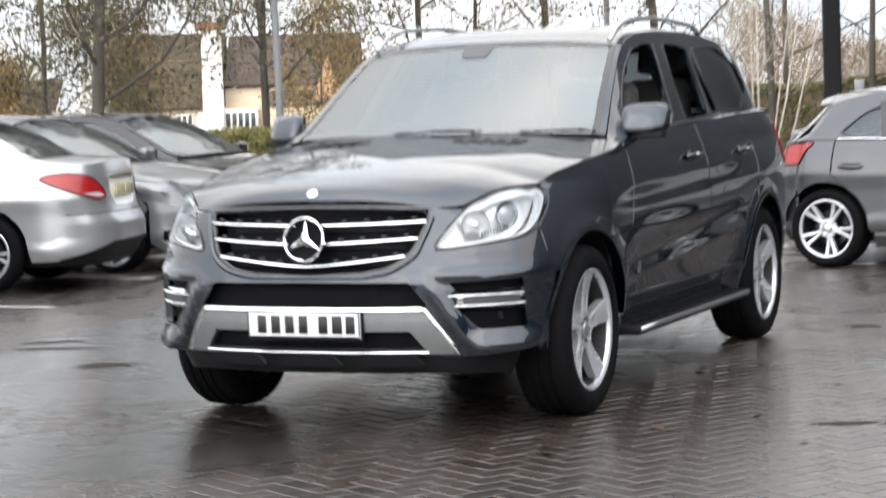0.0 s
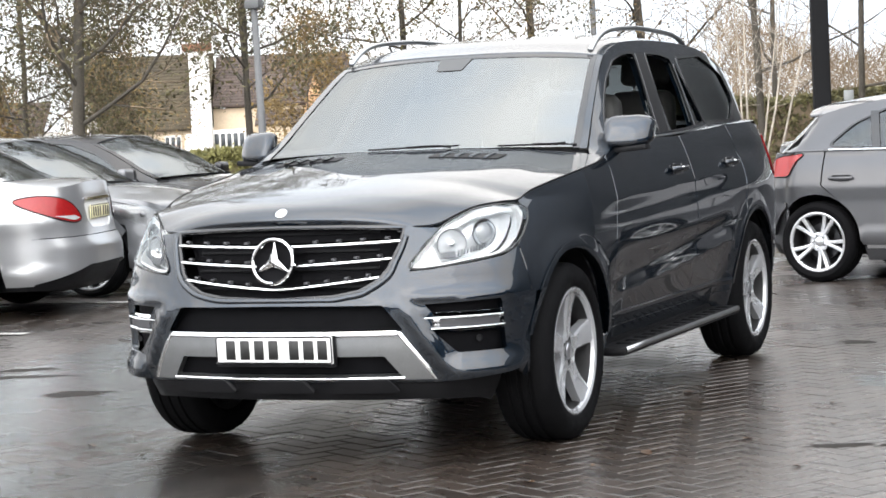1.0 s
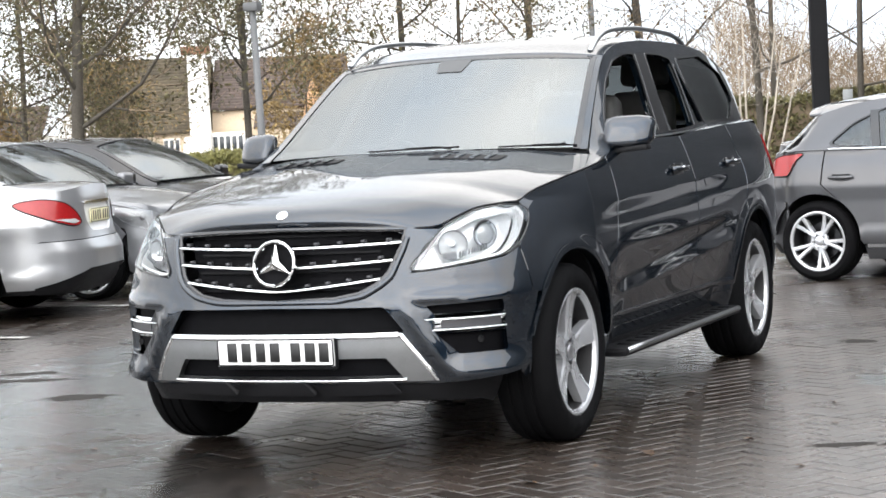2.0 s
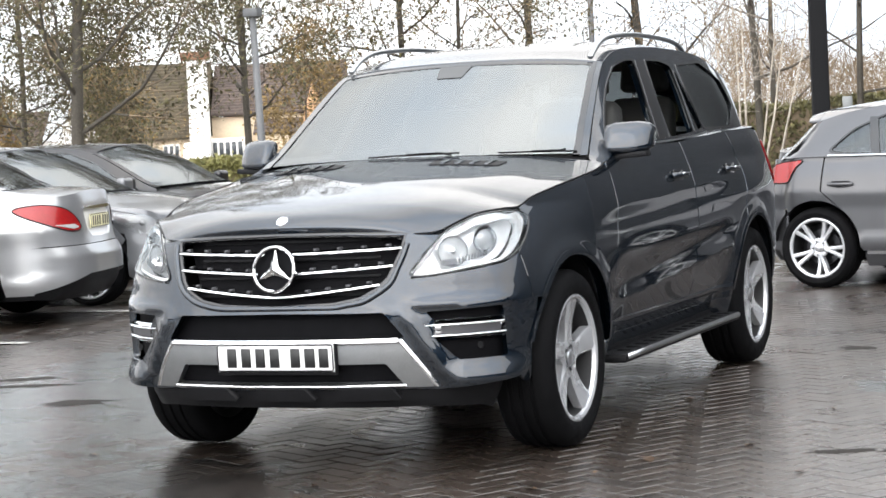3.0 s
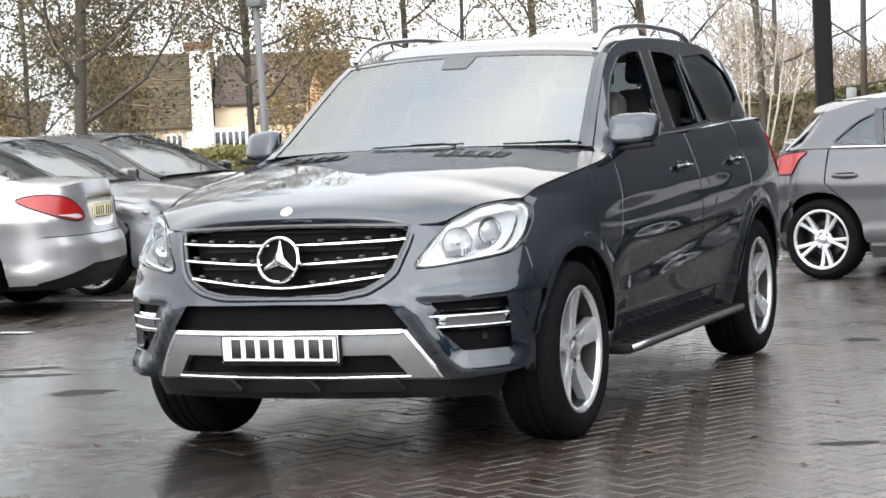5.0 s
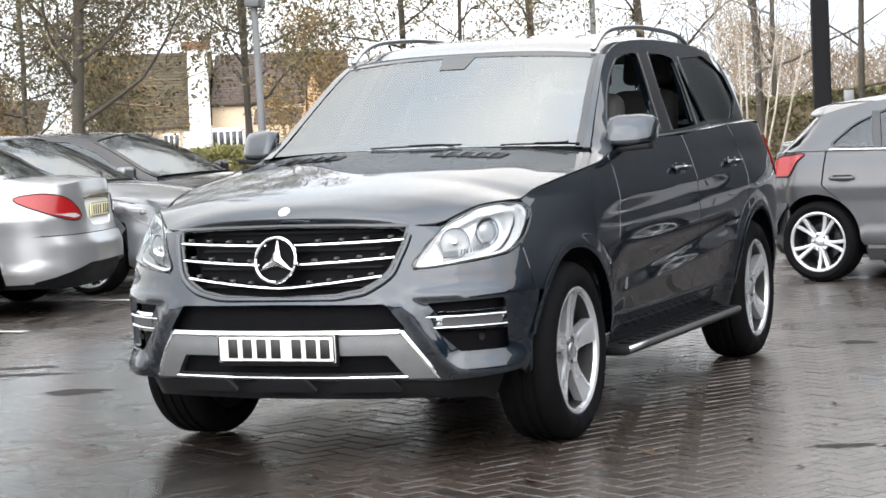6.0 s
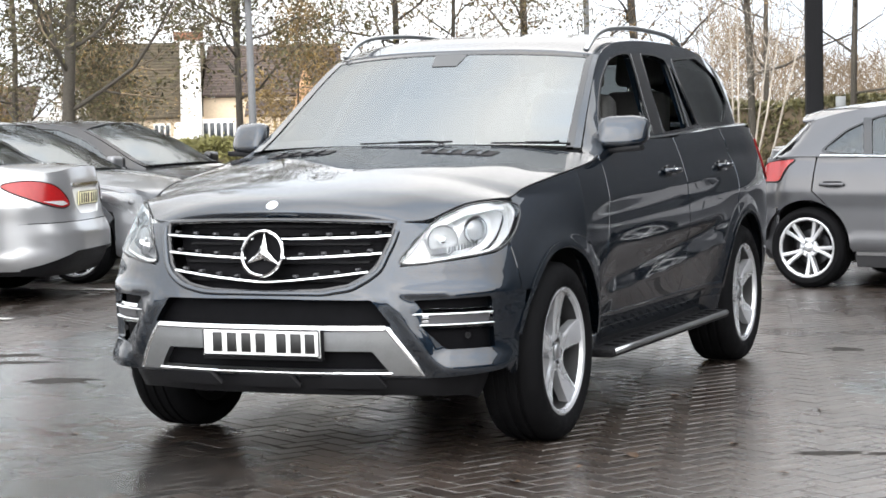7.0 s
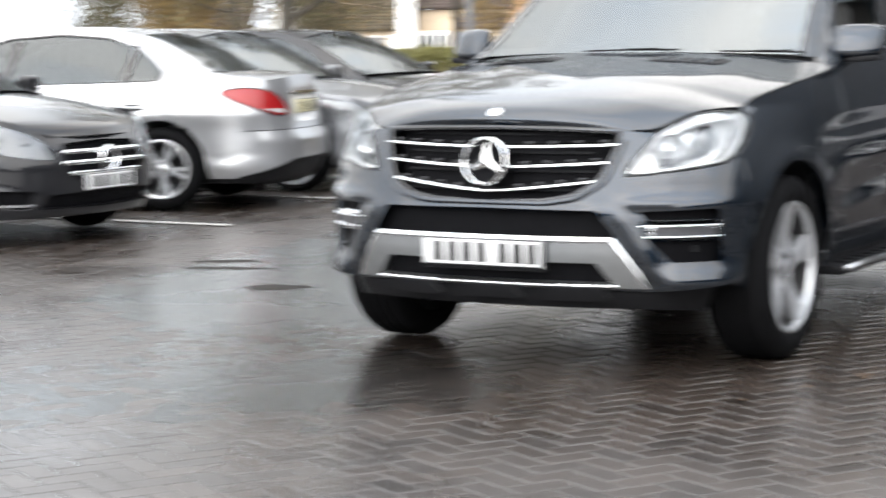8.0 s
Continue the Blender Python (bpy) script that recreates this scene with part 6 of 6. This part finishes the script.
# posts
def lamp_post(label, x, y, r, height, mat, square=False, head=True):
    root = tagged(new("lamp_post"), label, "lamp post")
    root.location = (x, y, -0.02)
    if square:
        part("pole", block("pole", (2 * r, 2 * r, height), mat, 0.02, 3, pose(0, 0, height / 2, 0, 0, 20)), root)
        part("base_plate", block("base_plate", (0.4, 0.4, 0.03), mat, 0.005, 1, pose(0, 0, 0.03, 0, 0, 20)), root)
    else:
        part("pole", tube("pole", [(0, 0, 0), (0, 0, 1.2), (0, 0, 1.25), (0, 0, height)], [r * 1.5, r * 1.5, r, r * 0.85], mat, 16), root)
        part("base_plate", lathe("base_plate", [(0.0, r * 2.6), (0.04, r * 2.5), (0.05, r * 1.4)], mat, 16, "z"), root)
    if head:
        part("lamp_head", block("lamp_head", (0.5, 0.22, 0.10), mat, 0.03, 2, pose(0.1, 0, height + 0.04)), root)
    return root


lamp_post("galvanised steel lamp post behind the parked cars", -7.67, 13.28, 0.046, 2.85, M_STEEL, head=False).rotation_euler = (radians(0.9), radians(-0.6), 0)
tagged(part("floodlight", block("floodlight", (0.20, 0.15, 0.11), M_STEEL, 0.03, 2, pose(-7.70, 13.24, 2.88))), "small grey floodlight on a steel post", "floodlight")
lamp_post("thick black square post", -0.72, 11.96, 0.083, 6.5, M_POST, True)
lamp_post("slim grey lamp post far behind", -9.38, 30.2, 0.06, 8.0, M_STEEL)

sign = tagged(new("sign"), "small pale sign board on a thin grey post", "sign")
sign.location = (-1.43, 16.5, -0.02)
part("post", tube("post", [(0, 0, 0), (0, 0, 0.8), (0, 0, 1.57)], 0.012, M_STEEL, 8), sign)
part("board", block("board", (0.12, 0.008, 0.20), material("pale_sign_board", (0.22, 0.23, 0.23), 0.5, var=0.12, scale=6, fine=60), 0.003, 1, pose(0, -0.014, 1.47, 0, 0, 18)), sign)

# houses beyond the trees
M_WHITE = material("white_render", (0.78, 0.76, 0.72), 0.8, var=0.12, scale=0.8, fine=12, bump=0.2)
M_CREAM_W = material("cream_render", (0.62, 0.50, 0.36), 0.8, var=0.15, scale=0.8, fine=12)
# brick colour with the low sun's warm light mixed into it
M_ORANGE = material("sunlit_orange_brick", (0.52, 0.31, 0.17), 0.8, var=0.2, scale=1.5, fine=20, spread=0.2)
M_ROOF = material("mossy_brown_roof_tiles", (0.060, 0.046, 0.027), 0.9, var=0.6, scale=0.9, fine=5, spread=0.12, per="object")
M_ROOF2 = material("dark_brown_roof_tiles", (0.066, 0.048, 0.040), 0.9, var=0.5, scale=0.9, fine=5, spread=0.12, per="object")
M_CAP = material("red_brick", (0.27, 0.12, 0.07), 0.85, var=0.3, scale=2, fine=20)
M_PANE = material("dark_window_pane", (0.03, 0.035, 0.04), 0.08)
HOUSE = pose(-54.0, 86.95, 0, 0, 0, 23.5)                    # x along the fronts, y away from the car park


def roof_slope(name, parent, x0, x1, y0, z0, y1, z1, mat, rows):
    """A tiled slope of overlapping courses."""
    r = part(name, block(name, (x1 - x0, math.hypot(y1 - y0, z1 - z0), 0.08), mat, 0.02, 1, pose((x0 + x1) / 2, (y0 + y1) / 2, (z0 + z1) / 2, math.degrees(math.atan2(z1 - z0, y1 - y0)), 0, 0)), parent)
    for k in range(rows):
        t = (k + 0.5) / rows
        part("tile_course", block("tile_course", (x1 - x0, math.hypot(y1 - y0, z1 - z0) / rows * 1.1, 0.05), mat, 0.015, 1, pose((x0 + x1) / 2, y0 + (y1 - y0) * t, z0 + (z1 - z0) * t + 0.07, math.degrees(math.atan2(z1 - z0, y1 - y0)) - 4, 0, 0)), r)
    return r


def house_window(parent, x, y, z, w, h, panes):
    f = part("window", block("window", (w, 0.12, h), M_WHITE, 0.01, 1, pose(x, y, z)), parent)
    for i in range(panes):
        part("pane", block("pane", (w / panes * 0.68, 0.06, h * 0.78), M_PANE, 0.005, 1, pose(x + w * ((i + 0.5) / panes - 0.5), y - 0.05, z)), f)
    part("sill", block("sill", (w + 0.15, 0.2, 0.07), M_WHITE, 0.01, 1, pose(x, y - 0.06, z - h / 2 - 0.03)), f)


def gable(name, parent, x, y, w, z0, z1, mat, t=0.25):
    vs = [(x - w / 2, y, z0), (x + w / 2, y, z0), (x, y, z1), (x - w / 2, y + t, z0), (x + w / 2, y + t, z0), (x, y + t, z1)]
    part(name, raw(name, vs, [(0, 1, 2), (5, 4, 3), (0, 3, 4, 1), (1, 4, 5, 2), (2, 5, 3, 0)], mat), parent)


h1 = tagged(new("house"), "white cottage with mossy brown roof and tall white chimney", "house", "houses")
h1.matrix_world = HOUSE
part("wall", block("wall", (8.0, 7.0, 2.0), M_CREAM_W, 0.02, 1, pose(-1.2, 3.5, 0.95)), h1)
roof_slope("roof", h1, -4.4, 2.7, -0.35, 1.85, 3.5, 5.95, M_ROOF, 24)
roof_slope("roof", h1, -4.4, 2.7, 7.35, 1.85, 3.5, 5.95, M_ROOF, 6)
gable("gable", h1, -4.2, -0.6, 3.0, 1.2, 4.6, M_WHITE)
part("wing_wall", block("wing_wall", (3.0, 4.0, 1.4), M_WHITE, 0.02, 1, pose(-4.2, 1.4, 0.6)), h1)
ch = part("chimney", block("chimney", (1.1, 0.9, 6.2), M_WHITE, 0.05, 2, pose(2.35, -0.5, 3.05), (0.9, 0.9)), h1, "white rendered chimney with a brick top")
part("chimney_cap", block("chimney_cap", (1.5, 1.0, 0.42), M_CAP, 0.04, 2, pose(2.3, -0.5, 6.25)), ch)
part("chimney_shoulder", block("chimney_shoulder", (1.7, 1.0, 1.7), M_WHITE, 0.1, 2, pose(2.1, -0.48, 0.8), (0.7, 0.9)), ch)
house_window(h1, 0.7, -0.05, 1.2, 0.9, 0.8, 3)
house_window(h1, -0.9, -0.05, 1.2, 0.8, 0.8, 2)
h2 = tagged(new("house"), "brick house with dark brown roof and gable coloured sunlit orange", "house", "houses")
h2.matrix_world = HOUSE
part("wall", block("wall", (7.2, 6.0, 3.0), M_CREAM_W, 0.02, 1, pose(6.4, 4.2, 1.45)), h2)
roof_slope("roof", h2, 2.8, 10.2, 0.9, 3.0, 4.2, 5.75, M_ROOF2, 18)
roof_slope("roof", h2, 2.8, 10.2, 7.5, 3.0, 4.2, 5.75, M_ROOF2, 5)
roof_slope("porch_roof", h2, 5.2, 8.6, -0.6, 1.9, 1.0, 2.65, M_ROOF2, 4)
part("porch_wall", block("porch_wall", (3.2, 1.4, 1.9), M_CREAM_W, 0.02, 1, pose(6.9, 0.3, 0.9)), h2)
gable("gable", h2, 8.5, -0.2, 2.0, 1.2, 4.8, M_ORANGE)
house_window(h2, 3.75, -0.1, 1.15, 1.7, 1.1, 5)
part("bay", block("bay", (1.8, 1.2, 2.3), M_WHITE, 0.03, 1, pose(3.75, 0.55, 0.65)), h2)
h3 = tagged(new("house"), "small dark-roofed house half hidden by trees", "house", "houses")
h3.matrix_world = HOUSE @ pose(-9.6, 4, 0)
part("wall", block("wall", (5.0, 5.0, 2.2), M_WHITE, 0.02, 1, pose(0, 2.5, 1.05)), h3)
roof_slope("roof", h3, -2.6, 2.6, -0.3, 2.1, 2.5, 3.8, M_ROOF2, 6)
gable("gable", h3, 1.4, -0.4, 2.0, 1.8, 3.4, M_ROOF2)


# ---- herringbone block paving, laid at an angle to the bays ----
M_BRICK = material("wet_brown_paving_brick", (0.027, 0.020, 0.016), 0.29, 0, 0, var=0.35, scale=1.1, fine=70, bump=0.10, spread=0.35, rough_var=0.07, spec=1.0)
M_BRICK1 = material("wet_brown_paving_brick_single", (0.027, 0.020, 0.016), 0.29, 0, 0, var=0.35, scale=1.1, fine=70, bump=0.10, spread=0.35, rough_var=0.07, spec=1.0, per="object")
M_WATER = glass_material("rain_film", (0.9, 0.88, 0.86), ior=1.22, rough=0.23)
w_, TURN = 0.1, radians(60)
ct, st_ = math.cos(TURN), math.sin(TURN)


def brick_arrays(cx, cy, ang, z, tilt):
    """Bevelled brick tops: a raised face with chamfers down into the joint."""
    hx, hy, b, d = 0.0980, 0.0480, 0.0042, 0.012
    loc = np.array([(-hx + b, -hy + b, 0), (hx - b, -hy + b, 0), (hx - b, hy - b, 0), (-hx + b, hy - b, 0), (-hx, -hy, -b), (hx, -hy, -b), (hx, hy, -b), (-hx, hy, -b), (-hx, -hy, -d - b), (hx, -hy, -d - b), (hx, hy, -d - b), (-hx, hy, -d - b)])
    c, s = np.cos(ang)[:, None], np.sin(ang)[:, None]
    x = cx[:, None] + loc[:, 0] * c - loc[:, 1] * s
    y = cy[:, None] + loc[:, 0] * s + loc[:, 1] * c
    zz = z[:, None] + loc[:, 2] + tilt[:, :1] * loc[:, 0] + tilt[:, 1:] * loc[:, 1]
    v = np.stack([x, y, zz], -1).reshape(-1, 3)
    f = np.array([(0, 1, 2, 3), (0, 4, 5, 1), (1, 5, 6, 2), (2, 6, 7, 3), (3, 7, 4, 0), (4, 8, 9, 5), (5, 9, 10, 6), (6, 10, 11, 7), (7, 11, 8, 4)])
    return v, (np.arange(len(cx))[:, None, None] * 12 + f).reshape(-1, 4)


N = 200
gx, gy = (q.ravel() for q in np.meshgrid(np.arange(-N, N), np.arange(-N, N)))
r4 = (gx - gy) % 4
fl, up_ = r4 == 0, r4 == 3
bx = np.r_[gx[fl] + 1.0, gx[up_] + 0.5] * w_
by = np.r_[gy[fl] + 0.5, gy[up_] + 1.0] * w_
ba = np.r_[np.zeros(fl.sum()), np.full(up_.sum(), np.pi / 2)] + TURN
wx, wy = bx * ct - by * st_ - 0.5, bx * st_ + by * ct + 3.2
keep = (wx > -8.2) & (wx < 8.0) & (wy > -11.0) & (wy < 10.5) & (wx + 0.75 * wy > -9.0)
wx, wy, ba = wx[keep], wy[keep], ba[keep]


def lie(x, y):
    """How the paving lies: gentle waves, and low parts fitted to the camera's view where rain stands."""
    wave = 0.0028 * np.sin(x * 1.3 + 0.6 * np.sin(y * 0.9)) + 0.0022 * np.sin(y * 1.1 + 1.0 + 0.8 * np.sin(x * 0.7))
    edge = lambda q, w: 1 / (1 + np.exp(-q / w))
    left = 0.011 * edge(-1.15 - x, 0.3) * edge(x + 3.5, 0.3) * edge(y - 0.1, 0.35) + 0.003 * edge(-0.9 - x, 0.4)
    # hollow added so the film mirrors the dark car and darkens this ground
    front = 0.0062 * edge(x + 0.7, 0.25) * edge(1.25 - x, 0.2) * edge(-0.15 - y, 0.2) * edge(y + 1.7, 0.2)
    return wave - left - front - 0.0058 * edge(x - 1.2, 0.2) * edge(y - 0.6, 0.3)


wz = lie(wx, wy) + RNG.normal(0, 0.0005, len(wx))
tl = RNG.normal(0, 0.0045, (len(wx), 2))
pavement = tagged(new("pavement"), "wet brown herringbone block paving", "paving", kind="structure")
near = np.argsort(np.hypot(wx - 1.45, (wy + 0.55) * 0.9))[:300]
rest = np.ones(len(wx), bool)
rest[near] = False
v, f = brick_arrays(wx[rest], wy[rest], ba[rest], wz[rest], tl[rest])
tagged(part("paving_bricks", quick("paving_bricks", v, f, M_BRICK), pavement), kind="stuff")
one = np.zeros(1)
bv, bf = brick_arrays(one, one, one, one, np.zeros((1, 2)))
brick_mesh = quick("brick", bv, bf, M_BRICK1)
for i in near:
    b = part("brick", brick_mesh, pavement)
    b.matrix_local = Matrix.Translation((wx[i], wy[i], wz[i])) @ Matrix.Rotation(ba[i], 4, "Z") @ pose(0, 0, 0, math.degrees(tl[i, 1]), -math.degrees(tl[i, 0]), 0)
M_SAND = material("dark_joint_sand", (0.045, 0.038, 0.034), 0.4, var=0.3, scale=3, fine=200, bump=0.4)
jx, jy = np.meshgrid(np.linspace(-8.2, 8.0, 82), np.linspace(-11.0, 10.5, 108))
ji = (np.arange(107)[:, None] * 82 + np.arange(81)).ravel()
part("joint_bed", quick("joint_bed", np.stack([jx, jy, lie(jx, jy) - 0.0065], -1).reshape(-1, 3), np.stack([ji, ji + 1, ji + 83, ji + 82], 1), M_SAND, True), pavement)
# rain lies in the hollows
tagged(part("puddle", raw("puddle", [(-8.2, -11.0, -0.0066), (8.0, -11.0, -0.0066), (8.0, 10.4, -0.0066), (-8.2, 10.4, -0.0066)], [(0, 1, 2, 3)], M_WATER)), "thin film of rain lying in the paving", "puddle", kind="structure")

# fallen leaves
M_DEAD = material("dead_brown_leaf", (0.085, 0.05, 0.028), 0.4, var=0.3, scale=20, fine=120, spread=0.5, per="object")
lv = [(0.0, -0.05, 0.004), (0.022, -0.02, 0.012), (0.028, 0.015, 0.016), (0.0, 0.055, 0.010), (-0.026, 0.018, 0.018), (-0.022, -0.018, 0.010), (0, 0.0, 0.003)]
leaf_mesh = raw("fallen_leaf", lv, [(0, 1, 6), (1, 2, 6), (2, 3, 6), (3, 4, 6), (4, 5, 6), (5, 0, 6)], M_DEAD, True)
first = tagged(part("fallen_leaf", leaf_mesh), "curled brown leaf fallen on wet paving", "leaf", "fallen leaves")
spots = [(1.34, -0.335), (1.22, -0.62), (1.9, 0.5), (2.0, -0.55), (1.75, 1.15), (0.88, -0.02), (0.2, -1.0), (-0.6, 2.2), (2.4, 2.5), (2.2, 3.4), (1.1, -1.0), (-1.6, 0.6), (-2.6, 2.9), (-1.2, -0.4), (1.65, 0.05), (2.6, 0.9), (0.62, -1.15), (-3.3, 3.6), (2.9, 4.2), (1.0, 1.4)]
first.matrix_world = pose(*spots[0], 0.0, 0, 0, 40)
for k, (x, y) in enumerate(spots[1:]):
    copy_thing(first, pose(x, y, max(float(lie(x, y)), -0.0066), 6 * math.sin(k), 5 * math.cos(k), 67 * k) @ Matrix.Scale(0.36 + 0.07 * (k % 5), 4))

# dark wet patches of leaf litter and silt on the paving
M_SILT = material("wet_silt", (0.016, 0.014, 0.012), 0.7, 0, 0, var=0.5, scale=9, fine=60, bump=0.5, spec=0.15)
def patch_of_silt(x, y, lx, ly, turn, seed):
    rng = np.random.default_rng(seed)
    a = np.linspace(0, 2 * np.pi, 40, endpoint=False)
    r = 1 + 0.25 * np.sin(2 * a + rng.uniform(0, 6)) + 0.18 * np.sin(5 * a + rng.uniform(0, 6)) + 0.10 * np.sin(11 * a + rng.uniform(0, 6))
    vs = [(0, 0, 0.004)] + [(lx * q * math.cos(t), ly * q * math.sin(t), 0.0035) for q, t in zip(0.7 * r, a)] + [(lx * q * math.cos(t), ly * q * math.sin(t), -0.004) for q, t in zip(r, a)]
    fs = [(0, 1 + i, 1 + (i + 1) % 40) for i in range(40)] + [(1 + i, 41 + i, 41 + (i + 1) % 40, 1 + (i + 1) % 40) for i in range(40)]
    ob = tagged(part("silt_patch", raw("silt_patch", vs, fs, M_SILT, True)), "dark wet patch of silt on the paving", "silt", "silt patches")
    ob.matrix_world = pose(x, y, max(float(lie(x, y)) - 0.001, -0.0066), 0, 0, turn)


for k, row in enumerate(((2.05, -0.05, 0.20, 0.045, 20), (2.28, 0.02, 0.14, 0.04, 30), (-3.35, 2.15, 0.20, 0.10, 25), (-3.15, 1.85, 0.24, 0.09, 20), (-2.35, 1.2, 0.24, 0.12, 10), (1.35, 3.55, 0.14, 0.09, 20), (-2.9, 3.9, 0.3, 0.1, 10), (2.0, 2.2, 0.12, 0.06, 0))):
    patch_of_silt(*row, 100 + k)
